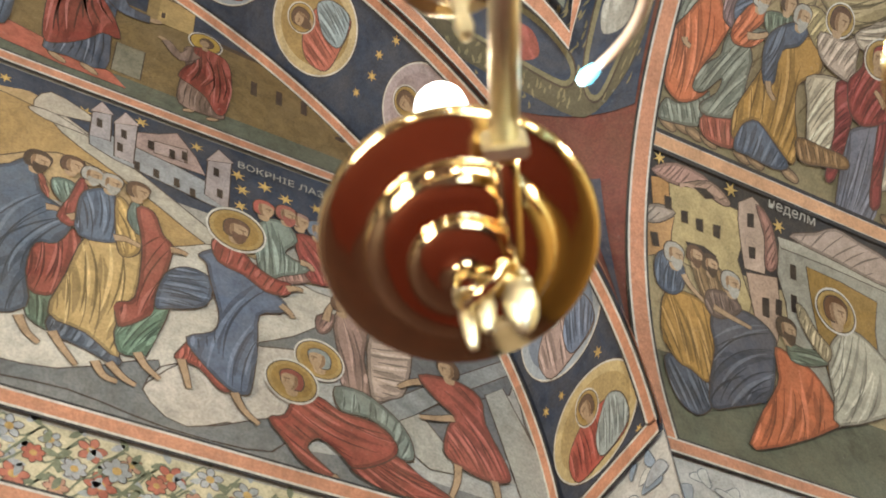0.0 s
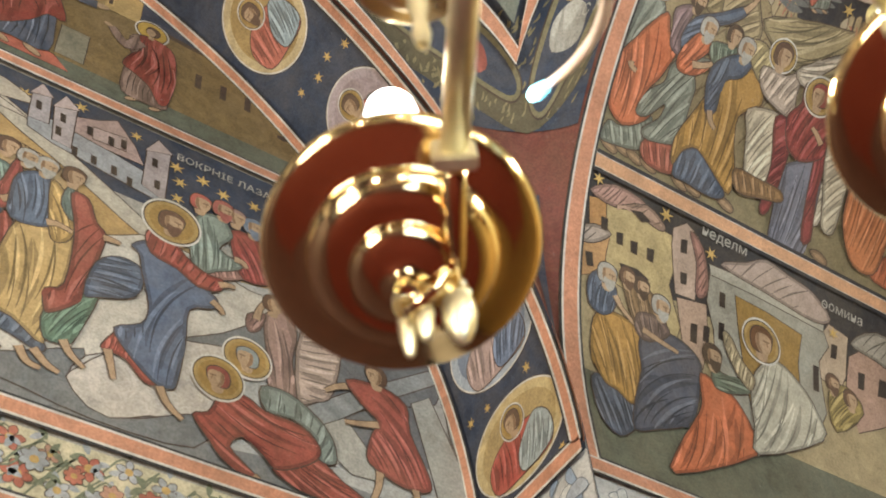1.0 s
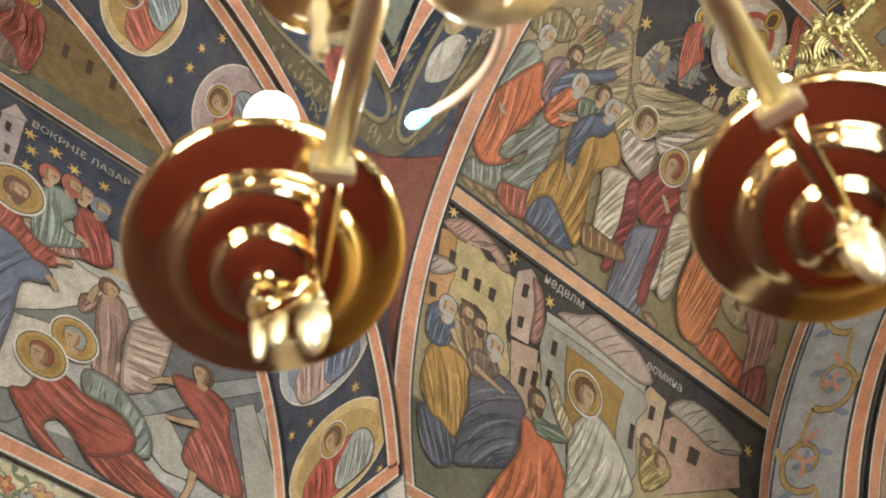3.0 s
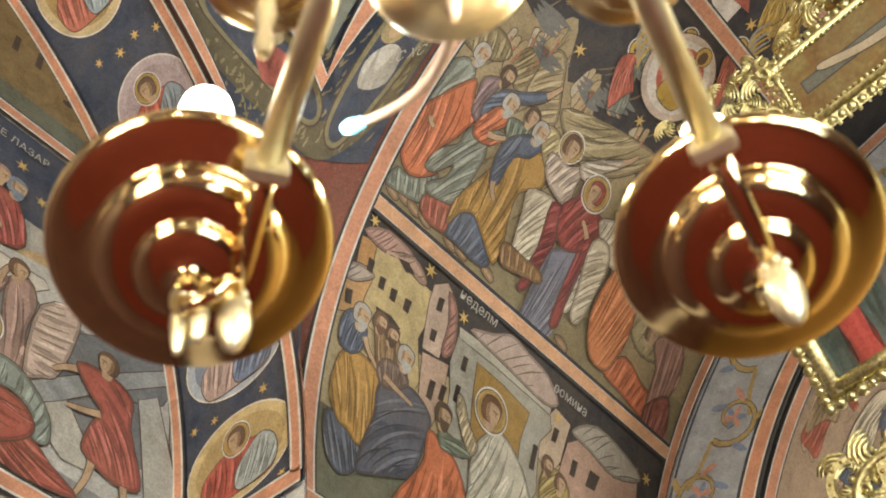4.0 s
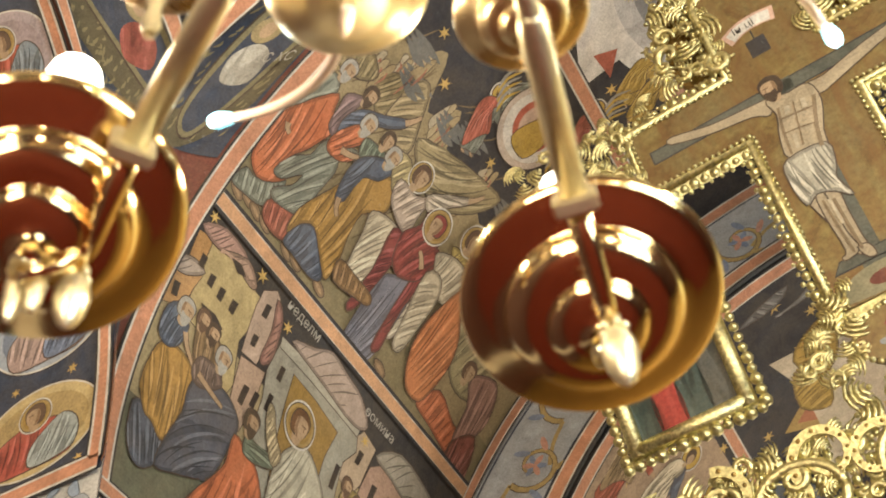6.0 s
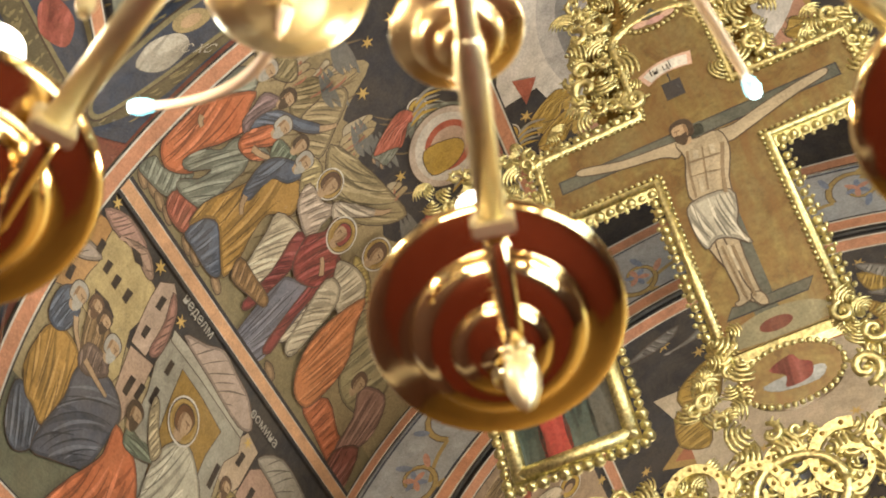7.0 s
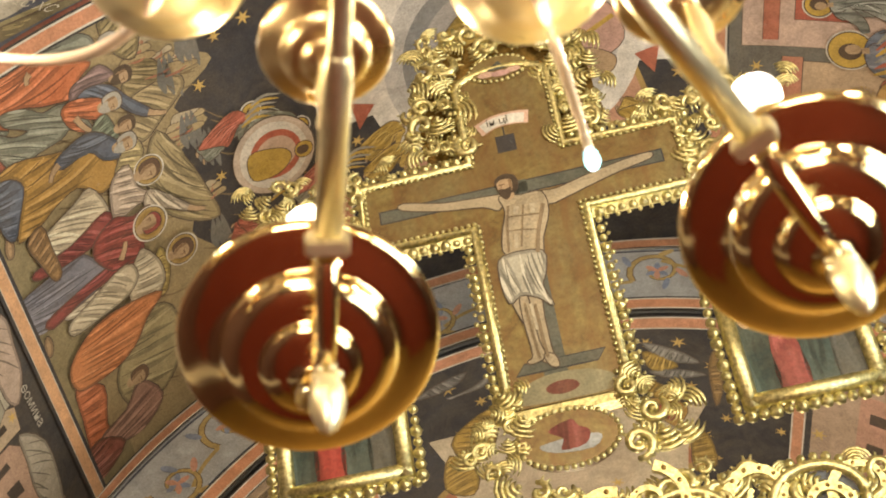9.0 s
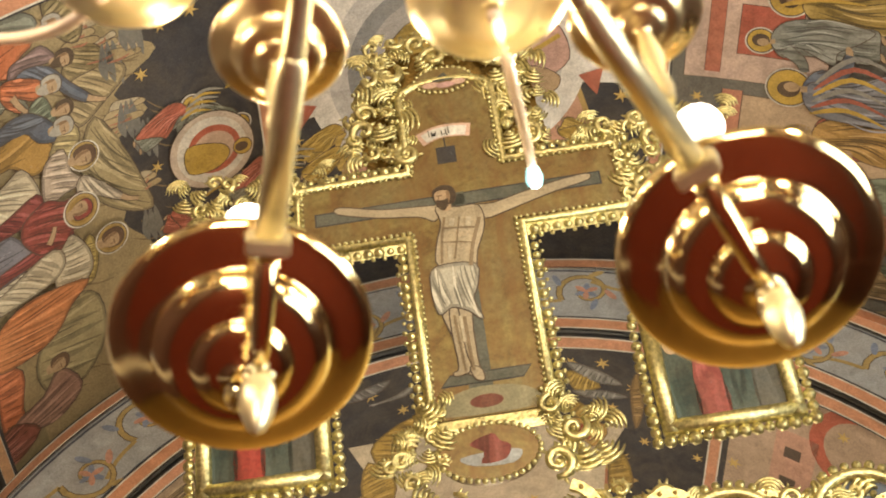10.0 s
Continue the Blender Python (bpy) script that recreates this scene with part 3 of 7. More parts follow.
def leaf_fan(bm, x, y, q, turn, z, rnd):
    """A carved acanthus leaf: a bundle of curling blades that sweep round one eye and flick out at their tips."""
    way, sweep = rnd.choice((-1, 1)), rnd.uniform(2.2, 3.4)
    for i in range(4):
        r0 = q * (0.30 + 0.25 * i)
        pts = []
        for f in (0.0, 0.2, 0.4, 0.6, 0.8, 1.0):
            a = turn + way * (sweep * f * (1 - 0.10 * i) + 0.12 * i)
            r = r0 * (1 + 0.5 * max(0.0, f - 0.6) ** 1.5)
            pts.append((x + r * cos(a), y + r * sin(a), z + 0.014 * sin(pi * (0.15 + 0.7 * f)) - 0.003 * i))
        tube(bm, pts, [q * k for k in (0.05, 0.11, 0.13, 0.125, 0.10, 0.025)], 5)
    ball(bm, (x, y, z + 0.008), q * 0.15, 0.9, n=7)


def foliage(bm, shape, r, seed, z=0.02, n=40):
    """Fills an outline (a test on x, y within a box) with volutes."""
    rnd = random.Random(seed)
    inside, (x0, y0, x1, y1) = shape
    done = []
    for _ in range(n * 30):
        if len(done) >= n:
            break
        x, y, q = rnd.uniform(x0, x1), rnd.uniform(y0, y1), r * rnd.uniform(0.6, 1.25)
        if inside(x, y) and all(hypot(x - a, y - b) > 0.52 * (q + c) for a, b, c in done):
            done.append((x, y, q))
            if rnd.random() < 0.74:
                leaf_fan(bm, x, y, q * 1.25, rnd.uniform(0, 6.28), z + rnd.uniform(-0.006, 0.010), rnd)
            else:
                scroll(bm, x, y, q * 0.9, rnd.uniform(0, 6.28), rnd.choice((-1, 1)), rnd.uniform(1.0, 1.5), z + rnd.uniform(-0.004, 0.012), q * 0.30, 5)


W0, ARM_L, ARM_R, AT, AB, TOP, BOT = 0.165, -0.53, 0.51, 0.19, -0.035, 0.50, -0.71


def cross_outline(g=0.0):
    c = -0.008
    arch = [(c + (W0 + g - 0.02) * cos(a), TOP + 0.03 + 0.06 * sin(a)) for a in steps(0, pi, 8)]
    return [(c + W0 + g, BOT - g), (c + W0 + g, AB - g), (ARM_R + g, AB - g), (ARM_R + g, AT + g), (c + W0 - 0.02 + g, AT + g), *arch,
            (c - W0 + 0.02 - g, AT + g), (ARM_L - g, AT + g), (ARM_L - g, AB - g), (c - W0 - g, AB - g), (c - W0 - g, BOT - g)]


def altar_cross():
    top = empty("altar_cross", CROSS, "carved gilt altar cross with painted panel above the icon screen", "cross")
    bm = bmesh.new()
    slab(bm, cross_outline(), -0.03, 0.022)
    part("panel", bm, GILT_OLIVE, top, "olive gold painted cross panel")
    bm = bmesh.new()
    slab(bm, cross_outline(0.028), -0.045, 0.012)
    part("backing", bm, GILT, top)
    # moulding and two rows of beads
    o = cross_outline(0.016)
    bm = bmesh.new()
    tube(bm, [(p[0], p[1], 0.016) for p in o], 0.0175, 8)
    part("moulding", bm, GILT, top, smooth=True)
    bm = bmesh.new()
    beads(bm, cross_outline(0.001), 0.021, 0.0075, 0.026, 0.8, False, 0.5)
    tagged(part("inner_beading", bm, GILT, top, "fine gilt beading", True), kind="stuff")
    bm = bmesh.new()
    beads(bm, cross_outline(0.047), 0.036, 0.0165, 0.010, 0.8, False, 0.5)
    beads(bm, cross_outline(0.066), 0.036, 0.008, 0.004, 0.8, False, 0.5)
    tagged(part("outer_beading", bm, GILT, top, "row of carved gilt rosettes", True), kind="stuff")
    # added solid slab, dark so that the crest's gaps look shaded
    bm = bmesh.new()
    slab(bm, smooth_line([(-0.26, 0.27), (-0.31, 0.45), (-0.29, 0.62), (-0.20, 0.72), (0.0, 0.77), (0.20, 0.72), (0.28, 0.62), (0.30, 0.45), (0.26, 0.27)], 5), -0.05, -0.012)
    part("crest_shade_back", bm, GILT_DULL_AND_SHADE, top, "added dark backing, shade in the gaps of the crest")
    bm = bmesh.new()
    foliage(bm, (lambda x, y: 0.15 < abs(x + 0.008) < 0.33 - 0.35 * max(0, y - 0.55) and 0.26 < y < 0.80 or abs(x) < 0.3 and 0.68 < y < 0.84 - 0.4 * abs(x), (-0.34, 0.22, 0.34, 0.84)), 0.046, 3, 0.016, 160)
    tagged(part("crest", bm, GILT, top, "carved gilt acanthus crest", True), kind="stuff")
    for s, x in ((-1, ARM_L - 0.06), (1, ARM_R + 0.06)):
        bm = bmesh.new()
        foliage(bm, (lambda u, v, x=x, s=s: hypot((u - x - s * 0.10) * 0.8, (v - 0.085) * 0.85) < 0.17 and s * (u - x) > -0.045 or (0.225 < v < 0.29 and s * (u - x) > -0.16), (x - 0.36, -0.14, x + 0.36, 0.31)), 0.044, 5, 0.016, 110)
        tagged(part("arm_ornament", bm, GILT, top, "carved gilt leaves at the arm's end", True), kind="stuff")
    for s in (-1, 1):
        bm = bmesh.new()
        foliage(bm, (lambda u, v, s=s: 0.13 + 0.10 * (-v - 0.68) < s * (u + 0.01) < 0.36 - 1.1 * abs(v + 0.80) and -1.0 < v < -0.64, (-0.4, -1.02, 0.4, -0.62)), 0.046, 8 + s, 0.02, 90)
        tagged(part("foot_ornament", bm, GILT, top, "carved gilt leaves at the foot of the cross", True), kind="stuff")
    # painted figure, kept as plain shapes
    P = lambda pts: smooth_line(pts, 3)
    grey = fresco((0.105, 0.11, 0.085), 0, 0.4)
    shapes = [(rect(-0.49, 0.045, 0.455, 0.098), INK, 0), (rect(-0.485, 0.05, 0.45, 0.093), grey, 1),
              (rect(-0.066, -0.64, 0.006, 0.1), grey, 1), ([(-0.15, -0.605), (0.10, -0.605), (0.13, -0.565), (-0.12, -0.565)], INK, 1), ([(-0.145, -0.60), (0.10, -0.60), (0.125, -0.569), (-0.118, -0.569)], grey, 2),
              (rect(-0.065, 0.225, 0.0, 0.295), INK, 1), (rect(-0.035, 0.295, -0.03, 0.33), INK, 1),
              (band(smooth_line([(-0.115, 0.335), (-0.06, 0.358), (0.0, 0.362), (0.06, 0.352)], 4, False), 0.055), PINK, 1), (band(smooth_line([(-0.10, 0.338), (-0.06, 0.356), (0.0, 0.36), (0.045, 0.352)], 4, False), 0.040), CHALK, 2),
              (P([(-0.16, -0.70), (-0.13, -0.64), (-0.03, -0.615), (0.10, -0.635), (0.15, -0.70)]), fresco((0.28, 0.25, 0.15)), 2), (oval(-0.02, -0.665, 0.05, 0.022), MAROON, 3)]
    for name, label, i, j in (("painted_cross", "painted dark grey wooden cross", 0, 5), ("painted_tablet", "dark painted tablet", 5, 7), ("painted_scroll", "pale pink painted title scroll", 7, 9), ("painted_mound", "olive painted mound with a red hollow", 9, 11)):
        paint(name, shapes[i:j], on_cross, top, label, 1, 0)
    pale = (0.43, 0.345, 0.225)
    drawn("painted_figure", "pale painted figure reduced to plain shapes", on_cross, top, 5, [
        (pale, [(-0.077, 0.052), (-0.142, 0.063), (-0.274, 0.075), (-0.403, 0.109), (-0.412, 0.086), (-0.280, 0.047), (-0.150, 0.027), (-0.099, 0.000)], 9),
        (pale, [(0.038, 0.034), (0.098, 0.034), (0.198, 0.059), (0.316, 0.082), (0.412, 0.092), (0.411, 0.069), (0.316, 0.049), (0.206, 0.019), (0.125, -0.005), (0.062, -0.017)], 9),
        (pale, [(-0.113, -0.325), (-0.032, -0.333), (-0.030, -0.421), (-0.029, -0.522), (-0.027, -0.567), (-0.059, -0.571), (-0.075, -0.486), (-0.105, -0.395)], 9),
        (pale, [(-0.090, -0.337), (-0.068, -0.335), (-0.062, -0.491), (-0.051, -0.554), (-0.094, -0.571), (-0.105, -0.560), (-0.086, -0.542), (-0.093, -0.419)], 9),
        (pale, [(-0.053, -0.550), (-0.024, -0.556), (-0.017, -0.594), (-0.040, -0.590)], 9),
        (pale, [(-0.091, 0.050), (-0.022, 0.039), (0.045, 0.034), (0.055, -0.042), (0.019, -0.140), (-0.001, -0.203), (-0.105, -0.177), (-0.103, -0.094), (-0.080, -0.012)], 9),
        ((0.50, 0.46, 0.36), [(-0.116, -0.178), (0.007, -0.186), (0.004, -0.266), (-0.014, -0.314), (0.007, -0.389), (-0.036, -0.350), (-0.085, -0.331), (-0.126, -0.350), (-0.139, -0.239)], 1.9)],
        heads=[(-0.059, 0.089, 0.034, (0.06, 0.035, 0.02), 1, 0, -1)])
    tone, soft = fresco((0.24, 0.17, 0.10)), fresco((0.52, 0.44, 0.31))
    lines = [([(-0.020, -0.001), (-0.035, -0.075), (-0.052, -0.158)], 0.005, tone), ([(-0.074, -0.037), (-0.031, -0.042), (0.027, -0.049)], 0.006, tone), ([(-0.084, -0.090), (-0.040, -0.095), (0.016, -0.108)], 0.004, tone), ([(0.044, -0.014), (0.010, -0.115), (-0.006, -0.192)], 0.012, tone),
             ([(-0.068, 0.006), (-0.085, -0.078), (-0.095, -0.168)], 0.008, tone), ([(-0.049, -0.373), (-0.046, -0.496), (-0.043, -0.561)], 0.009, tone), ([(-0.079, -0.362), (-0.072, -0.487), (-0.067, -0.561)], 0.007, tone), ([(-0.043, -0.003), (-0.051, -0.032)], 0.016, soft), ([(0.009, -0.005), (0.004, -0.040)], 0.016, soft), ([(-0.062, -0.109), (-0.071, -0.159)], 0.012, soft), ([(-0.062, -0.368), (-0.058, -0.462)], 0.010, soft)]
    tagged(paint("modelling", [(band(smooth_line(p, 3, False), w), m, 0.1 * i) for i, (p, w, m) in enumerate(lines)], on_cross, top, "brown painted modelling lines", 24, 0), kind="stuff")
    bm = bmesh.new()
    slab(bm, oval(-0.034, -0.83, 0.145, 0.085, 32), -0.02, 0.03)
    md = part("lower_medallion", bm, GILT_OLIVE, top, "painted oval medallion with a gilt rim")
    paint("painted_shape", [(smooth_line([(-0.12, -0.84), (-0.08, -0.87), (0.03, -0.875), (0.06, -0.84), (0.0, -0.83)], 3), fresco((0.36, 0.37, 0.36)), 0), (smooth_line([(-0.09, -0.80), (-0.05, -0.83), (-0.06, -0.865), (0.01, -0.86), (0.03, -0.82), (0.0, -0.80), (-0.02, -0.775)], 3), fresco((0.20, 0.04, 0.03), 0.6), 1)], lambda u, v, h=0: Vector((u, v, 0.031 + h)), md, "", 1, 0)
    bm = bmesh.new()
    beads(bm, oval(-0.034, -0.83, 0.150, 0.09, 32), 0.022, 0.010, 0.028)
    tagged(part("medallion_beading", bm, GILT, md, smooth=True), kind="stuff")
    bm = bmesh.new()
    slab(bm, oval(-0.008, 0.585, 0.095, 0.05, 28), 0.0, 0.03)
    md = part("upper_medallion", bm, GILT_OLIVE, top, "small painted medallion at the head of the cross")
    paint("painted_shape", [(oval(-0.05, 0.562, 0.030, 0.013), PINK, 0), (oval(0.0, 0.556, 0.034, 0.013), fresco((0.52, 0.30, 0.27)), 1), (oval(0.045, 0.563, 0.026, 0.012), PINK, 0), (smooth_line([(-0.045, 0.580), (-0.01, 0.574), (0.04, 0.582), (0.012, 0.592), (0.0, 0.612), (-0.02, 0.598)], 3), fresco((0.07, 0.08, 0.065)), 2)], lambda u, v, h=0: Vector((u, v, 0.031 + h)), md, "", 1, 0)
    bm = bmesh.new()
    beads(bm, oval(-0.008, 0.585, 0.10, 0.055, 28), 0.02, 0.009, 0.026)
    tagged(part("medallion_beading", bm, GILT, md, smooth=True), kind="stuff")
    return top




def side_icon(x, y, w, h, lean, red):
    m = CROSS @ pose(x, y, -0.03, 0, 0, lean)
    top = empty("side_icon", m, "gilt framed icon panel with dark painting beside the altar cross", "icon", "side icons of the screen")
    bm = bmesh.new()
    slab(bm, rect(-w / 2, -h / 2, w / 2, h / 2), -0.03, 0.02)
    part("panel", bm, fresco((0.035, 0.05, 0.035)), top, "dark green painted panel")
    bm = bmesh.new()
    o = rect(-w / 2, -h / 2, w / 2, h / 2)
    for a, b in zip(o, o[1:] + o[:1]):
        d = Vector((b[0] - a[0], b[1] - a[1], 0)).normalized() * 0.02
        tube(bm, [Vector((*a, 0.018)) - d, Vector((*b, 0.018)) + d], 0.026, 8)
    part("frame", bm, GILT, top, "broad gilt moulding", True)
    bm = bmesh.new()
    beads(bm, rect(-w / 2 - 0.045, -h / 2 - 0.04, w / 2 + 0.045, h / 2 + 0.04), 0.036, 0.019, 0.016, 0.85, True, 0.4)
    tagged(part("beading", bm, GILT, top, "row of carved gilt rosettes", True), kind="stuff")
    surf = lambda u, v, hh=0: Vector((u, v, 0.021 + hh))
    shapes = [(rect(-w / 2 + 0.02, -h / 2 + 0.02, w / 2 - 0.02, -h / 2 + 0.05), OLIVE, 0)]
    for k, c in enumerate(((0.03, 0.055, 0.045), red, (0.035, 0.06, 0.05), (0.05, 0.05, 0.04))):
        u = -w * 0.36 + k * w * 0.23
        shapes.append((smooth_line([(u - 0.04, -h * 0.45), (u + 0.05, -h * 0.45), (u + 0.035, h * 0.1), (u, h * 0.2), (u - 0.03, h * 0.1)], 3), fresco(c, 0.5), 1))
        shapes.append((oval(u, h * 0.27, 0.022, 0.028), SKIN, 2))
    paint("painted_figure", shapes, surf, top, "painted robed figures as plain shapes", 1, 0)
    return top


side_icon(-0.70, -0.60, 0.36, 0.42, 0, (0.36, 0.03, 0.02))
side_icon(0.68, -0.655, 0.37, 0.34, 0, (0.26, 0.05, 0.04))


def screen_crest():
    top = empty("screen_crest", CROSS @ pose(0, 0, 0.0), "openwork gilt cresting along the top of the icon screen", "icon screen")
    bm = bmesh.new()
    foliage(bm, (lambda x, y: -1.26 < y < -1.0 - 0.13 * max(0.0, x - 0.15) - 0.025 * sin(13 * x), (-1.0, -1.3, 1.6, -0.9)), 0.046, 21, 0.015, 260)
    tagged(part("cresting", bm, GILT, top, "carved gilt volutes", True), kind="stuff")
    rnd = random.Random(12)
    for k in range(18):
        # flat scrolls, each with a row of dark beads that imitate shaded piercings
        x, r, way = -0.95 + 0.14 * k + rnd.uniform(-0.02, 0.02), rnd.uniform(0.075, 0.115), 1 if k % 2 else -1
        y = -1.075 - 0.13 * max(0.0, x - 0.15) - 0.05 * (k % 2)
        path = [(x + r * (1 - 0.72 * f) * cos(way * (0.4 + 7.2 * f) + k), y + r * (1 - 0.72 * f) * sin(way * (0.4 + 7.2 * f) + k)) for f in steps(0, 1, 26)]
        bm = bmesh.new()
        slab(bm, band(path, [0.012 + 0.020 * (1 - i / 26) for i in range(27)]), 0.012 + 0.006 * (k % 3), 0.034 + 0.006 * (k % 3))
        rb = part("scroll_band", bm, GILT, top, "flat gilt scroll, its piercings shown by dark beads")
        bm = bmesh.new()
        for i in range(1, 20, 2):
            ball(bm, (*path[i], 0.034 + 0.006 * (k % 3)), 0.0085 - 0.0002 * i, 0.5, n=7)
        tagged(part("hollow", bm, GILT_DULL_AND_SHADE, rb, "dark raised beads standing in for shaded holes", True), kind="stuff")
    for k in range(7):
        x = -0.85 + 0.36 * k
        bm = bmesh.new()
        slab(bm, oval(x, -1.16, 0.11, 0.085, 28), -0.03, 0.02)
        md = part("medallion", bm, fresco((0.07, 0.09, 0.12)), top, "dark painted oval in the cresting")
        bm = bmesh.new()
        pts = oval(x, -1.16, 0.125, 0.10, 36)
        tube(bm, [(*p, 0.03) for p in pts + pts[:1]], 0.016, 8)
        part("rim", bm, GILT, md, smooth=True)
        bm = bmesh.new()
        beads(bm, oval(x, -1.16, 0.155, 0.128, 36), 0.034, 0.014, 0.02, 0.8, True, 0.3)
        tagged(part("beading", bm, GILT, md, smooth=True), kind="stuff")
    bm = bmesh.new()
    box(bm, -1.6, 2.2, -1.6, -1.28, -0.12, 0.0)
    part("cornice", bm, GILT, top, "gilt cornice of the screen")


screen_crest()


def screen_body():
    """The icon screen's plain body under the cresting."""
    bm = bmesh.new()
    box(bm, -2.0, 2.4, 2.85, 2.98, 0, 3.25)
    tagged(mesh_object("icon_screen", bm, GILT_DULL_AND_SHADE), "tall dull gilded carved wooden icon screen", "icon screen")


screen_body()


# ---- frescoes ----
LINE = fresco((0.075, 0.048, 0.035), 0, 0.2)


def lined(pts, mat, lift, w=0.004):
    return [(grown(pts, w), LINE, lift), (pts, mat, lift + 1)]


def placed(pts, u, v, h, lean=0.0, flip=1):
    c, s = cos(-lean), sin(-lean)
    return [(u + h * (flip * x * c - y * s), v + h * (flip * x * s + y * c)) for x, y in pts]


def figure(surf, parent, u, v, h, tunic, mantle, lean=0.0, flip=1, halo=0.0, hair=(0.10, 0.06, 0.035), reach=(0.27, 0.58), order=0, seed=1, wide=1.0, bow=0.0):
    """A painted robed figure as plain shapes: feet, tunic, mantle, sleeve, a blank head and, where it has one, a halo."""
    rnd = random.Random(seed)
    wide *= 0.92
    j = lambda x, y, k=0.018: (x * wide + rnd.uniform(-k, k) + bow * y * y, y + rnd.uniform(-k, k))
    L = lambda pts: placed(pts, u, v, h, lean, flip)
    sh = []
    tunic, mantle = tuple(c * 0.87 for c in tunic), tuple(c * 0.87 for c in mantle)
    ct, cm = fresco(tunic, 0.55), fresco(mantle, 0.6)
    for x in (-0.075, 0.06):
        sh += lined(L(oval(x * wide, 0.012, 0.045, 0.017, 12, -0.5)), SKIN, 0, 0.003)
    body = smooth_line([j(-0.125, 0.055), j(-0.02, 0.045), j(0.115, 0.055), j(0.115, 0.3), j(0.105, 0.55), j(0.13, 0.75), j(0.05, 0.83, 0), j(-0.05, 0.83, 0), j(-0.135, 0.75), j(-0.12, 0.5), j(-0.13, 0.25)], 3)
    sh += lined(L(body), ct, 1)
    cloak = smooth_line([j(-0.145, 0.74), j(-0.04, 0.835, 0), j(0.065, 0.80), j(0.045, 0.66), j(0.10, 0.52), j(0.145, 0.36, 0.03), j(0.075, 0.33), j(-0.01, 0.22, 0.03), j(-0.10, 0.10, 0.03), j(-0.155, 0.14, 0.02), j(-0.165, 0.5)], 3)
    sh += lined(L(cloak), cm, 3)
    dark, pale = fresco(tuple(c * 0.30 for c in mantle), 0, 0.1), fresco(tuple(min(1, c * 1.6 + 0.10) for c in mantle), 0, 0.3)
    d2, p2 = fresco(tuple(c * 0.34 for c in tunic), 0, 0.1), fresco(tuple(min(1, c * 1.6 + 0.10) for c in tunic), 0, 0.3)
    taper = lambda n, w: [0.0025 + w * sin(pi * i / (n - 1)) for i in range(n)]
    for k in range(11):
        s = k / 10
        a = (0.05 - 0.17 * s * s, 0.79 - 0.06 * s)
        e = (0.12 - 0.27 * s, 0.36 - 0.22 * s + rnd.uniform(0, 0.12))
        c = ((a[0] + e[0]) / 2 - 0.035 + rnd.uniform(-0.02, 0.02), (a[1] + e[1]) / 2 - 0.03)
        if k % 3 == 1:
            a = (a[0] * 0.5 + c[0] * 0.5, a[1] * 0.5 + c[1] * 0.5)
        line = smooth_line([j(*a, 0.006), j(*c, 0.006), j(*e, 0.006)], 5, False)
        sh.append((L(band(line, taper(len(line), 0.010 if k % 3 else 0.008))), pale if k % 3 == 1 else dark, 5))
    for k in range(7):
        x0 = -0.10 + 0.032 * k
        y1 = 0.16 + 0.32 * max(0.0, (x0 + 0.08) / 0.2) * rnd.uniform(0.6, 1.0)
        line = [j(x0, 0.06, 0.004), j(x0 * 0.95 + 0.006, (0.06 + y1) / 2, 0.006), j(x0 * 0.85, y1, 0.006)]
        sh.append((L(band(line, [0.003, 0.009, 0.003])), p2 if k % 3 == 1 else d2, 3 if y1 < 0 else 2.5))
    arm = smooth_line([j(0.07, 0.73, 0), j(0.15, 0.60), (reach[0], reach[1])], 4, False)
    n = len(arm)
    sl = band(arm, [0.11 - 0.055 * i / (n - 1) for i in range(n)])
    sh.append((L(oval(reach[0] + 0.022, reach[1] + 0.008, 0.036, 0.02, 12, 0.3)), SKIN, 5))
    sh += [(L(band(arm, [0.122 - 0.055 * i / (n - 1) for i in range(n)])), LINE, 6), (L(sl), ct, 7)]
    hx, hy = j(0.012, 0.905, 0)
    if halo:
        ring_ = L(oval(hx, hy + 0.012, halo, halo, 32))
        ho = paint("halo", [(grown(ring_, 0.011), CHALK, 0), (grown(ring_, 0.005), LINE, 1), (ring_, GOLD, 2)], surf, None, "ochre painted halo with a white rim", 4 + order * 10)
    sh.append((L(rect(hx - 0.020, 0.81, hx + 0.020, 0.87)), SKIN, 6))
    sh += [(L(oval(hx - 0.008, hy + 0.012, 0.056, 0.066, 18)), LINE, 7), (L(oval(hx - 0.008, hy + 0.012, 0.051, 0.061, 18)), fresco(hair), 8), (L(oval(hx + 0.008, hy - 0.004, 0.034, 0.045, 18)), SKIN, 9)]
    fr = lambda x, y: (((x - u) * cos(lean) - (y - v) * sin(lean)) / h * 0.9 + seed * 0.37, ((x - u) * sin(lean) + (y - v) * cos(lean)) / h * 0.9)
    ob = paint("painted_figure", sh, surf, parent, "painted robed figure in plain shapes", 7 + order * 10, frame_of=fr)
    if halo:
        ho.parent = ob
    return ob


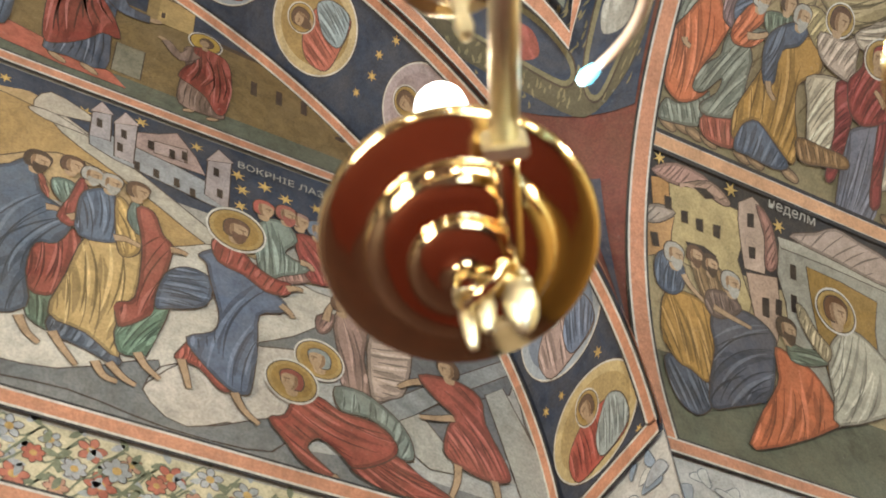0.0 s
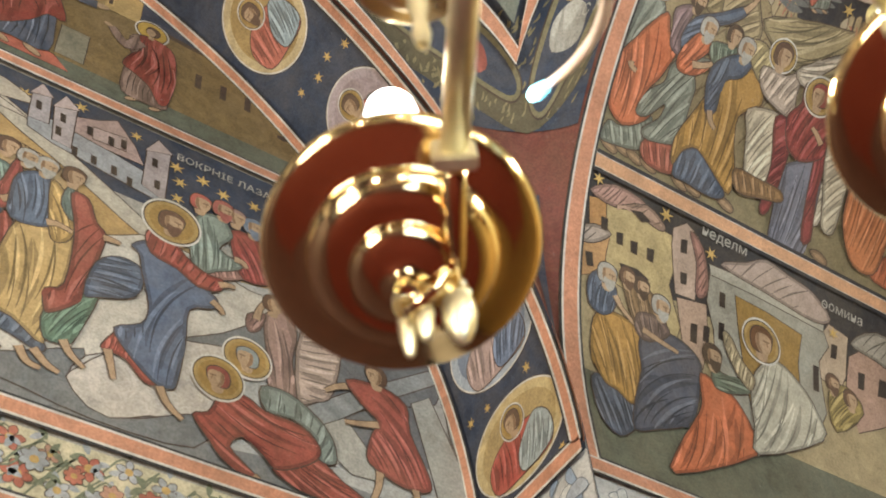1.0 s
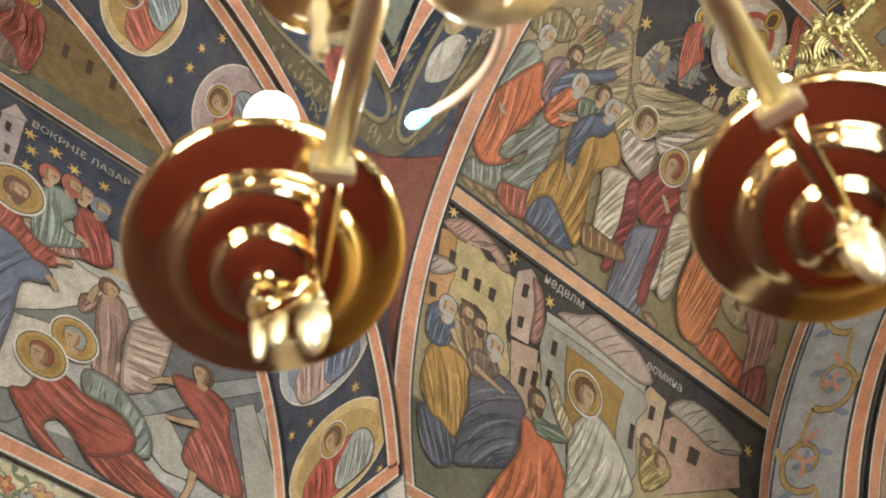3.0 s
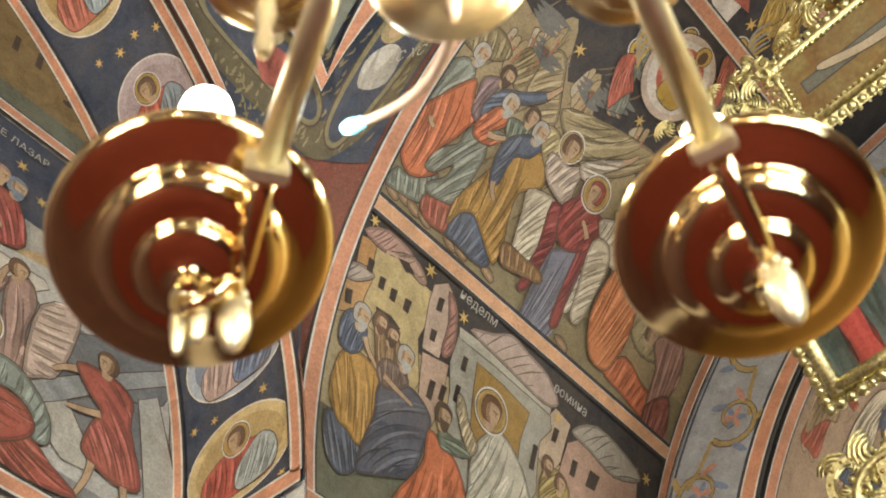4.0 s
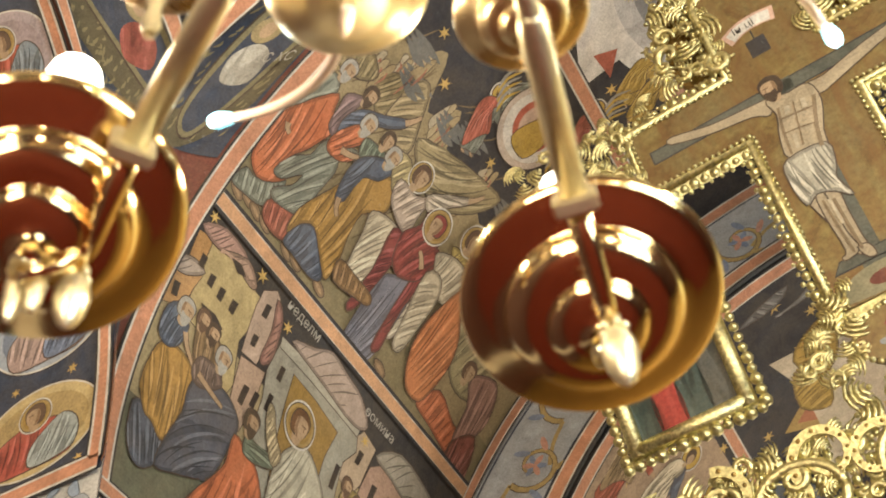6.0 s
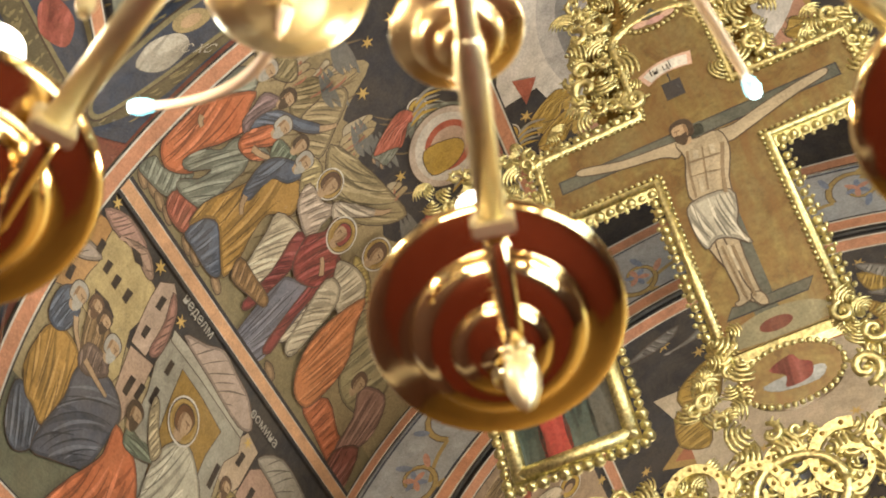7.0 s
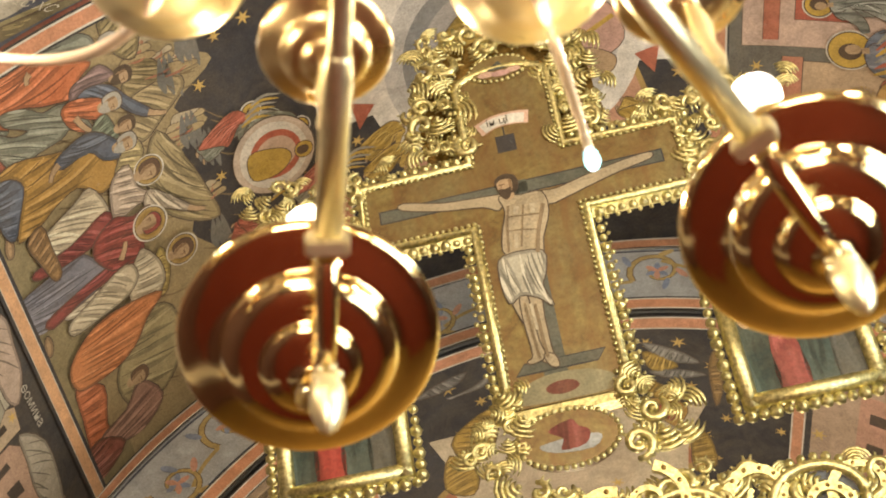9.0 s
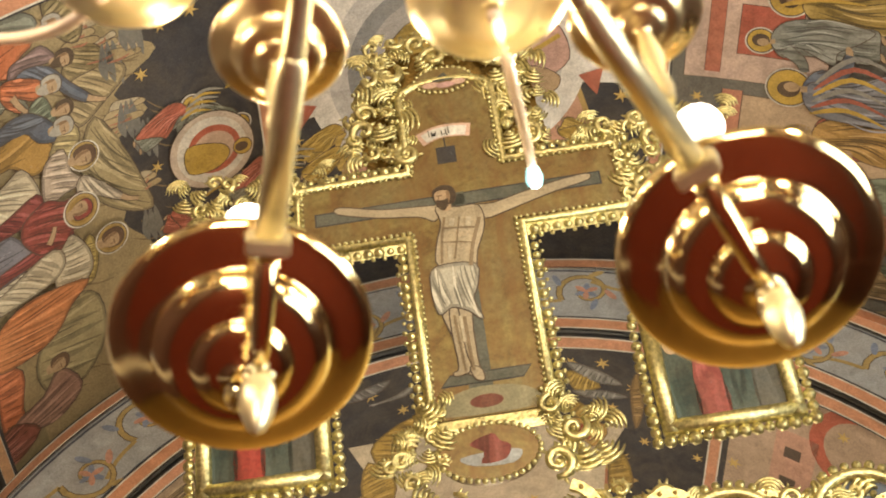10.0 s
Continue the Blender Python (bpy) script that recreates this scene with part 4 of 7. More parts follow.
def building(surf, parent, u0, v0, u1, v1, wall, roof, rows=2, cols=3, order=0, slant=0.0, name="painted_house"):
    w, hh = u1 - u0, v1 - v0
    S = lambda pts: [(x, y + slant * (x - u0)) for x, y in pts]
    sh = lined(S(rect(u0, v0, u1, v1)), fresco(wall), 0)
    sh.append((S(rect(u0, v0, u0 + w * 0.24, v1)), fresco(tuple(c * 0.72 for c in wall)), 2))
    sh += lined(S([(u0 - 0.015, v1), (u1 + 0.015, v1), (u1 - w * 0.12, v1 + hh * 0.20), (u0 + w * 0.12, v1 + hh * 0.20)]), fresco(roof), 2)
    for k in range(6):
        x = u0 + w * (0.12 + 0.15 * k)
        sh.append((S(band([(x, v1 + 0.004), (x + 0.004, v1 + hh * 0.18)], 0.004)), LINE, 4))
    sh.append((S(rect(u0 - 0.006, v1 - 0.016, u1 + 0.006, v1 - 0.008)), LINE, 3))
    for r in range(rows):
        for c in range(cols):
            x, y = u0 + w * (0.3 + 0.66 * c / max(1, cols)), v0 + hh * (0.2 + 0.72 * r / max(1, rows))
            a, b = w * 0.085 * 3 / max(3, cols), hh * 0.2 * 2 / max(2, rows)
            sh.append((S(rect(x - 0.005, y - 0.005, x + a + 0.005, y + b + 0.005)), fresco(tuple(min(1, c_ * 1.35) for c_ in wall)), 3))
            sh.append((S(rect(x, y, x + a, y + b)), LINE, 4))
    return paint(name, sh, surf, parent, "painted masonry building with dark windows", 4 + order * 10)


def stars(surf, parent, spots, r=0.026, layer=12):
    for i, (u, v) in enumerate(spots):
        paint("painted_star", [(star_points(u, v, r * (0.9 + 0.25 * ((i * 37) % 10) / 10), 6, 0.34, 0.3 * i), STAR, 0)], surf, parent, "", layer)


def lettering(surf, parent, words, u, v, size, turn=0.0, mat=None, layer=60):
    cu = bpy.data.curves.new("lettering", "FONT")
    cu.body, cu.size, cu.resolution_u = words, size, 2
    tmp = new("lettering", cu)
    me = tmp.to_mesh()
    bm = bmesh.new()
    bm.from_mesh(me)
    for x in bm.verts:
        a, b = x.co.x, x.co.y
        x.co = surf(u + a * cos(turn) - b * sin(turn), v + a * sin(turn) + b * cos(turn), layer * STEP)
    tmp.to_mesh_clear()
    bpy.data.objects.remove(tmp)
    return mesh_object("lettering", bm, mat or LETTER, parent, "white painted lettering")


def wavy(u0, u1, v, amp, seed, n=14):
    rnd = random.Random(seed)
    return smooth_line([(u0 + (u1 - u0) * i / n, v + rnd.uniform(-amp, amp)) for i in range(n + 1)], 3, False)


def ground(surf, parent, u0, u1, v0, line, mat, layer, name="painted_ground", label="painted hilly ground"):
    return paint(name, [([(u1, v0), *line[::-1], (u0, v0)][::-1], mat, 0)], surf, parent, label, layer)


def fold_strokes(surf, parent, box_, n, mat, seed, layer, length=0.12, lean=0.6, width=0.008):
    rnd = random.Random(seed)
    sh = []
    for _ in range(n):
        u, v = rnd.uniform(box_[0], box_[2]), rnd.uniform(box_[1], box_[3])
        a, q = lean + rnd.uniform(-0.3, 0.3), length * rnd.uniform(0.5, 1.2)
        ln = smooth_line([(u, v), (u + q * 0.5 * cos(a) + rnd.uniform(-0.01, 0.01), v + q * 0.5 * sin(a)), (u + q * cos(a + 0.2), v + q * sin(a + 0.2))], 3, False)
        k = len(ln)
        sh.append((band(ln, [0.001 + width * sin(pi * i / (k - 1)) for i in range(k)]), mat, 0))
    return tagged(paint("brushwork", sh, surf, parent, "loose painted brush strokes", layer), kind="stuff")


def mural(name, surf, mid, label):
    ob = empty(name, Matrix.Identity(4), label, "fresco", "wall paintings")
    return ob


SKIN_C = (0.43, 0.28, 0.155)
DARK = (0.035, 0.025, 0.02)


def inside(p, pts):
    hit, j = False, len(pts) - 1
    for i, a in enumerate(pts):
        b = pts[j]
        if (a[1] > p[1]) != (b[1] > p[1]) and p[0] < (b[0] - a[0]) * (p[1] - a[1]) / (b[1] - a[1]) + a[0]:
            hit = not hit
        j = i
    return hit


def drapery(pts, angle, colour, seed, first=0):
    """Brush strokes of folds inside an outline: tapering dark lines, and pale ridges beside them."""
    rnd = random.Random(seed)
    n = len(pts)
    mx, my = sum(p[0] for p in pts) / n, sum(p[1] for p in pts) / n
    if angle is None:
        sxx, syy, sxy = (sum((p[0] - mx) ** 2 for p in pts), sum((p[1] - my) ** 2 for p in pts), sum((p[0] - mx) * (p[1] - my) for p in pts))
        angle = 0.5 * atan2(2 * sxy, sxx - syy) % pi
        if abs(angle - pi / 2) > 0.75:
            angle = pi / 2 + (0.3 if angle < pi / 2 else -0.3)
    ca, sa = cos(angle), sin(angle)
    along = [(p[0] - mx) * ca + (p[1] - my) * sa for p in pts]
    across = [(p[1] - my) * ca - (p[0] - mx) * sa for p in pts]
    a0, a1, c0, c1 = min(along), max(along), min(across), max(across)
    dark, deep, pale = fresco(tuple(c * 0.36 for c in colour), 0, 0.1), fresco(tuple(c * 0.64 for c in colour), 0, 0.2), fresco(tuple(min(0.85, c * 1.32 + 0.04) for c in colour), 0, 0.3)
    out, n = [], min(6, max(2, int((c1 - c0) / 0.028)))
    bow, fan = rnd.choice((-1, 1)) * rnd.uniform(0.010, 0.035), rnd.uniform(0.15, 0.45)
    for kind in range(first, 4):
        for k in range(n):
            f = (k + (0.2, 0.5, 0.8, 0.3)[kind] + rnd.uniform(-0.12, 0.12)) / n
            o, l0 = c0 + (c1 - c0) * f, a0 + (a1 - a0) * rnd.uniform(-0.05, 0.30)
            x, y = mx + l0 * ca - o * sa, my + l0 * sa + o * ca
            b, line, length = angle + fan * (f - 0.5), [], rnd.uniform(0.45, 0.95) * (a1 - a0) + 0.03
            for _ in range(int(length / 0.014)):
                if inside((x, y), pts):
                    line.append((x, y))
                elif line:
                    break
                x, y = x + 0.014 * cos(b), y + 0.014 * sin(b)
                b += bow + rnd.gauss(0, 0.02)
            m = len(line) - 1
            if m < 3:
                continue
            wide = (0.022, 0.013, 0.0065, 0.004)[kind] * rnd.uniform(0.7, 1.2)
            out.append((band(line, [0.001 + wide * sin(pi * (0.05 + 0.9 * i / m)) for i in range(m + 1)]), (deep, pale, dark, dark)[kind], 0.04 * (1 + len(out))))
    return out


def head_shapes(u, v, r, hair, beard, halo, side):
    """A painted head in plain shapes, with no features."""
    sh, at = [], lambda x, y: (u + side * x * r, v + y * r)
    if halo:
        halo *= 0.88
        sh += [(oval(u, v, halo * 1.12, halo * 1.16, 36), CHALK, 0), (oval(u, v, halo * 1.05, halo * 1.05, 36), LINE, 0.3), (oval(u, v, halo, halo, 36), fresco((0.43, 0.29, 0.10)), 0.6), (oval(u, v, halo * 0.84, halo * 0.84, 36), fresco((0.36, 0.22, 0.06)), 0.8)]
    r *= 1.22
    hm = fresco(hair, 0, 0.3)
    sh.append((smooth_line([at(-0.35, -1.3), at(0.35, -1.3), at(0.4, -0.4), at(-0.4, -0.4)], 3), SKIN, 1))
    crown = smooth_line([at(-0.6, -0.7), at(-0.85, 0.1), at(-0.6, 0.8), at(0.1, 1.02), at(0.72, 0.72), at(0.82, 0.2), at(0.5, -0.6)], 3)
    sh += [(grown(crown, r * 0.09), LINE, 1.2), (crown, hm, 1.5)]
    face = smooth_line([at(-0.40, 0.42), at(0.2, 0.62), at(0.72, 0.40), at(0.76, -0.2), at(0.45, -0.82), at(0.0, -0.88), at(-0.40, -0.4)], 3)
    sh += [(face, SKIN, 1.8), (smooth_line([at(-0.40, 0.42), at(-0.2, 0.46), at(-0.15, -0.2), at(0.05, -0.85), at(-0.38, -0.4)], 3), fresco((0.27, 0.16, 0.085)), 2.0), (band([at(0.15, 0.12), at(0.62, 0.12)], r * 0.10), fresco((0.19, 0.11, 0.06)), 2.2), (band([at(0.42, 0.10), at(0.48, -0.25)], r * 0.09), fresco((0.25, 0.15, 0.08)), 2.2)]
    if beard:
        sh.append((smooth_line([at(-0.28, -0.25), at(0.15, -0.35), at(0.7, -0.3), at(0.6, -0.95), at(0.2, -1.35), at(-0.2, -0.95)], 3), hm, 2.4))
    return sh


def drawn(name, label, surf, parent, layer, shapes, heads=(), limbs=()):
    """A painted motif: coloured outlines with fold strokes (an angle of 9: none), limbs as tapering strokes, and heads."""
    if name in ("painted_slab", "painted_foot", "painted_ground", "painted_rock", "painted_hill") and len(shapes) > 1:
        return [drawn(name, label, surf, parent, layer + 0.6 * i, [q]) for i, q in enumerate(shapes)]
    sh, lift = [], 0.0
    for i, (colour, pts, *angle) in enumerate(shapes):
        flat = angle and angle[0] == 9
        built = name in ("painted_house", "painted_tower", "painted_gate", "painted_town", "painted_slab")
        o = [Vector(p)[:] for p in pts] if flat and built else smooth_line(pts, 3)
        colour = tuple(min(0.8, c * 1.0) for c in colour)
        sh.append((grown(o, 0.0042), LINE, lift))
        if flat:
            sh.append((o, fresco(colour, 0, 0.5), lift + 0.25))
        else:
            sh += [(o, fresco(tuple(c * 0.6 for c in colour), 0, 0.5), lift + 0.15), (grown(o, -0.011), fresco(colour, 0, 0.75), lift + 0.27)]
        if not flat and colour[0] + colour[1] > 0.05:
            sh += [(q, m, lift + 0.3 + w) for q, m, w in drapery(o, angle[0] if angle else None, colour, int(1000 * abs(pts[0][0])) + i, 2 if built else 0)]
        lift += 1.25
    for pts in limbs:
        o = smooth_line(pts, 4, False)
        k = len(o) - 1
        sh += [(band(o, [0.032 - 0.012 * i / k for i in range(k + 1)]), LINE, lift), (band(o, [0.026 - 0.012 * i / k for i in range(k + 1)]), SKIN, lift + 0.3)]
    for h in heads:
        sh += [(q, m, w + lift + 0.6) for q, m, w in head_shapes(*h)]
    return paint(name, sh, surf, parent, label, 1.5 * layer)


cross_ob = altar_cross()

G = 0.04014  # metres of arc for a degree of the barrel

# lower scene of the east vault
low = mural("fresco_lower_scene", barrel, None, "faded wall painting of robed figures before ochre buildings")
paint("painted_sky", [(rect(Y1 + 0.01, 0.55, Y2 - 0.01, 28 * G), DUSK, 0)], barrel, low, "dark blue painted sky", 3)
ground(barrel, low, Y1 + 0.01, Y2 - 0.01, -0.14, wavy(Y1 + 0.01, Y2 - 0.01, 0.30, 0.05, 4), fresco((0.15, 0.15, 0.10)), 4)
paint("painted_wall", [(rect(Y1 + 0.01, 0.28, 3.9, 0.74), fresco((0.42, 0.33, 0.18)), 0)], barrel, low, "", 5)
drawn("painted_house", "ochre painted house with a pediment", barrel, low, 7, [
    ((0.50, 0.39, 0.19), [(2.149, 1.009), (2.271, 1.024), (2.398, 1), (2.451, 0.997), (2.478, 0.885), (2.455, 0.793), (2.507, 0.635), (2.468, 0.51), (2.295, 0.688), (2.173, 0.7), (2.105, 0.799), (2.115, 0.937)], 9),
    ((0.50, 0.27, 0.10), [(2.085, 0.991), (2.154, 1.01), (2.172, 0.874), (2.102, 0.872)], 9),
    ((0.52, 0.30, 0.13), [(2.053, 0.785), (2.105, 0.839), (2.188, 0.866), (2.177, 0.808), (2.173, 0.715), (2.073, 0.661)], 9),
    ((0.50, 0.30, 0.24), [(2.083, 1.019), (2.183, 1.083), (2.325, 1.065), (2.196, 0.999)], 0.9),
    ((0.50, 0.41, 0.34), [(2.053, 0.85), (2.122, 0.892), (2.191, 0.884), (2.125, 0.819), (2.061, 0.806)], 0.9),
    ((0.50, 0.33, 0.24), [(2.196, 0.999), (2.325, 1.065), (2.414, 1.019), (2.389, 0.993), (2.275, 1.017)], 0.9),
    (DARK, [(2.216, 0.902), (2.238, 0.908), (2.241, 0.86), (2.22, 0.86)], 9),
    (DARK, [(2.278, 0.894), (2.303, 0.9), (2.304, 0.85), (2.282, 0.851)], 9),
    (DARK, [(2.351, 0.897), (2.377, 0.903), (2.375, 0.85), (2.353, 0.852)], 9),
    (DARK, [(2.262, 1.017), (2.308, 1.026), (2.35, 1.006), (2.312, 0.993)], 9),
    (DARK, [(2.144, 0.934), (2.167, 0.936), (2.171, 0.889), (2.15, 0.888)], 9),
    (DARK, [(2.093, 0.765), (2.116, 0.772), (2.125, 0.719), (2.104, 0.714)], 9),
    (DARK, [(2.236, 0.78), (2.311, 0.789), (2.361, 0.77), (2.316, 0.728), (2.265, 0.736)], 9),
])
drawn("painted_tower", "pinkish painted tower hung with a cloth", barrel, low, 9, [
    ((0.50, 0.37, 0.28), [(2.457, 0.959), (2.454, 1.03), (2.51, 1.075), (2.568, 1.043), (2.581, 0.888), (2.572, 0.78), (2.486, 0.771)], 9),
    ((0.50, 0.35, 0.25), [(2.492, 0.755), (2.626, 0.783), (2.632, 0.618), (2.599, 0.498), (2.525, 0.499), (2.512, 0.619)], 9),
    ((0.42, 0.22, 0.17), [(2.53, 1.051), (2.596, 1.006), (2.631, 0.871), (2.611, 0.806), (2.576, 0.813), (2.572, 0.938)], 1.3),
    (DARK, [(2.496, 1), (2.518, 1.008), (2.521, 0.954), (2.498, 0.948)], 9),
    (DARK, [(2.505, 0.866), (2.529, 0.872), (2.528, 0.826), (2.508, 0.822)], 9),
    (DARK, [(2.558, 0.674), (2.581, 0.68), (2.575, 0.596), (2.553, 0.596)], 9),
    (DARK, [(2.617, 0.689), (2.638, 0.693), (2.631, 0.623), (2.611, 0.623)], 9),
])
drawn("painted_gate", "grey painted stone gateway with an ochre opening", barrel, low, 10, [
    ((0.36, 0.34, 0.27), [(2.639, 0.953), (2.836, 0.961), (3.188, 0.93), (3.225, 0.856), (3.172, 0.771), (3.191, 0.553), (3.101, 0.389), (2.665, 0.134), (2.673, 0.403), (2.661, 0.693), (2.63, 0.799)], 9),
    ((0.46, 0.43, 0.34), [(2.63, 0.957), (2.832, 0.969), (3.198, 0.944), (3.197, 0.909), (2.854, 0.921), (2.641, 0.918)], 9),
    ((0.36, 0.22, 0.06), [(2.76, 0.88), (2.917, 0.872), (3.086, 0.848), (3.064, 0.719), (3.068, 0.482), (3.036, 0.352), (2.831, 0.233), (2.793, 0.627)], 9),
    ((0.47, 0.36, 0.29), [(2.682, 0.977), (2.8, 1.037), (2.89, 1.087), (3.002, 1.071), (3.134, 1.05), (3.23, 0.977), (3.15, 0.932), (2.911, 0.953)], 0.9),
    (DARK, [(2.687, 0.735), (2.706, 0.737), (2.703, 0.664), (2.684, 0.662)], 9),
    (DARK, [(2.688, 0.863), (2.708, 0.864), (2.708, 0.805), (2.688, 0.804)], 9),
    (DARK, [(3.144, 0.742), (3.166, 0.744), (3.159, 0.633), (3.138, 0.631)], 9),
])
drawn("painted_house", "pinkish painted houses with grey roofs", barrel, low, 8, [
    ((0.50, 0.38, 0.26), [(3.17, 0.861), (3.225, 0.953), (3.326, 0.935), (3.311, 0.758), (3.267, 0.673), (3.177, 0.705)], 9),
    ((0.45, 0.29, 0.21), [(3.333, 0.855), (3.454, 0.953), (3.786, 0.984), (3.82, 0.787), (3.352, 0.531), (3.313, 0.713)], 9),
    ((0.40, 0.36, 0.29), [(3.341, 0.917), (3.48, 1.017), (3.731, 0.991), (3.813, 0.939), (3.642, 0.87), (3.469, 0.895)], 0.9),
    (DARK, [(3.382, 0.805), (3.411, 0.811), (3.402, 0.738), (3.376, 0.734)], 9),
    (DARK, [(3.496, 0.818), (3.556, 0.821), (3.537, 0.75), (3.48, 0.741)], 9),
    (DARK, [(3.242, 0.873), (3.268, 0.876), (3.259, 0.816), (3.237, 0.813)], 9),
])
drawn("painted_figure", "painted grey haired figure in an amber cloak over blue", barrel, low, 16, [
    ((0.13, 0.145, 0.18), [(2.108, 0.252), (2.174, 0.273), (2.268, 0.214), (2.261, 0.111), (2.184, 0.036), (2.122, 0.092)]),
    (AMBER, [(2.143, 0.531), (2.217, 0.569), (2.317, 0.541), (2.332, 0.42), (2.291, 0.249), (2.258, 0.203), (2.206, 0.238), (2.158, 0.253), (2.116, 0.342), (2.121, 0.447)]),
    (BLUE, [(2.11, 0.668), (2.165, 0.719), (2.225, 0.668), (2.218, 0.584), (2.169, 0.537), (2.114, 0.563)]),
], heads=[(2.186, 0.71, 0.039, (0.40, 0.38, 0.33), 1, 0, 1)], limbs=[[(2.222, 0.641), (2.25, 0.6), (2.308, 0.554)]])
drawn("painted_figure", "painted huddled figures, one in a dark slate cloak", barrel, low, 19, [
    ((0.30, 0.19, 0.09), [(2.245, 0.757), (2.314, 0.757), (2.418, 0.68), (2.44, 0.57), (2.349, 0.509), (2.291, 0.591)]),
    ((0.105, 0.11, 0.135), [(2.342, 0.534), (2.449, 0.582), (2.54, 0.563), (2.591, 0.508), (2.574, 0.409), (2.543, 0.292), (2.486, 0.209), (2.351, 0.135), (2.254, 0.094), (2.276, 0.219), (2.322, 0.37), (2.317, 0.463)]),
    ((0.22, 0.15, 0.12), [(2.32, 0.612), (2.41, 0.629), (2.455, 0.581), (2.366, 0.511), (2.308, 0.53)]),
], heads=[(2.27, 0.738, 0.032, (0.13, 0.07, 0.04), 1, 0, 1), (2.333, 0.725, 0.033, (0.08, 0.05, 0.03), 1, 0, 1), (2.418, 0.68, 0.039, (0.40, 0.38, 0.33), 1, 0, 1)], limbs=[[(2.338, 0.55), (2.417, 0.531), (2.49, 0.518)]])
drawn("painted_figure", "painted bowing figure in a red mantle", barrel, low, 22, [
    (VERMIL, [(2.583, 0.473), (2.671, 0.451), (2.74, 0.42), (2.794, 0.319), (2.785, 0.206), (2.38, -0.04), (2.441, 0.114), (2.519, 0.235), (2.575, 0.342)]),
    (GREEN, [(2.645, 0.518), (2.722, 0.513), (2.85, 0.555), (2.842, 0.503), (2.729, 0.445), (2.645, 0.442)], 0.2),
], heads=[(2.645, 0.57, 0.041, (0.08, 0.05, 0.03), 1, 0, 1)], limbs=[[(2.837, 0.525), (2.884, 0.569), (2.901, 0.599)]])
drawn("painted_figure", "painted figure with a halo in a pale robe", barrel, low, 25, [
    ((0.56, 0.52, 0.40), [(2.846, 0.59), (2.948, 0.679), (3.069, 0.62), (3.139, 0.523), (3.14, 0.411), (2.8, 0.215), (2.808, 0.34), (2.812, 0.465)]),
    ((0.52, 0.42, 0.25), [(2.699, 0.697), (2.734, 0.69), (2.784, 0.609), (2.837, 0.555), (2.81, 0.493), (2.763, 0.533), (2.711, 0.625)], 1.4),
], heads=[(2.88, 0.732, 0.05, (0.16, 0.075, 0.03), 0, 0.095, 1)])
drawn("painted_figure", "small painted heads behind the gate", barrel, low, 13, [
    ((0.40, 0.30, 0.10), [(3.216, 0.656), (3.313, 0.713), (3.391, 0.629), (3.23, 0.487)]),
], heads=[(3.238, 0.7, 0.033, (0.13, 0.07, 0.04), 1, 0, 1), (3.326, 0.664, 0.034, (0.13, 0.07, 0.04), 0, 0, 1)])
stars(barrel, low, [(2.106, 1.071), (2.411, 1.063), (2.628, 0.997), (3.243, 0.919), (3.842, 0.966)], 0.030, 40)
lettering(barrel, low, "неделм", 2.57, 1.055, 0.060)
lettering(barrel, low, "ѳомина", 3.17, 1.005, 0.060)

# upper scene of the east vault
up = mural("fresco_upper_scene", barrel, None, "faded wall painting of robed figures on an ochre hillside")
paint("painted_sky", [(rect(Y1 + 0.01, 1.9, Y2 - 0.01, 66 * G), INK, 0)], barrel, up, "near black painted sky", 3)
ground(barrel, up, Y1 + 0.01, Y2 - 0.01, 29 * G, smooth_line([(2.06, 2.20), (2.3, 2.14), (2.42, 2.26), (2.55, 2.06), (2.66, 2.18), (2.78, 1.99), (2.95, 2.10), (3.12, 1.98), (3.3, 2.08), (3.5, 2.0), (3.7, 2.1), (3.99, 2.0)], 4, False), fresco((0.35, 0.27, 0.145)), 4)
ground(barrel, up, Y1 + 0.01, Y2 - 0.01, 29 * G, wavy(Y1 + 0.01, Y2 - 0.01, 1.36, 0.04, 11), fresco((0.26, 0.21, 0.11)), 5)
for k, (u, v, q) in enumerate(((2.22, 1.98, 0.10), (2.31, 2.02, 0.13), (2.34, 2.10, 0.10), (2.60, 2.05, 0.14), (2.64, 2.02, 0.10), (2.95, 2.10, 0.08))):
    sh, rnd = [], random.Random(k + 3)
    for i in range(3):
        x, w, t = u + 0.030 * i, rnd.uniform(0.014, 0.020), rnd.uniform(-0.012, 0.018)
        y0, y1 = v - 0.03 * i, v + q * rnd.uniform(0.6, 1.0)
        sh += lined(smooth_line([(x - w, y0), (x + w, y0 - 0.02), (x + w * 0.9 + t, (y0 + y1) / 2), (x + t + 0.01, y1), (x + t - 0.012, y1 - 0.01), (x - w * 0.6, (y0 + y1) / 2)], 4), (SAND, fresco((0.45, 0.35, 0.20)), fresco((0.40, 0.30, 0.16)))[i], i * 2, 0.003)
        sh.append((band(smooth_line([(x + 0.008, y0 + 0.02), (x + 0.012 + t * 0.5, (y0 + y1) / 2), (x + t, y1 - 0.04)], 3, False), [0.002, 0.006, 0.010, 0.010, 0.008, 0.005, 0.002]), fresco((0.40, 0.16, 0.10)), i * 2 + 2))
    paint("painted_crag", sh, barrel, up, "pale painted rock crag", 8)
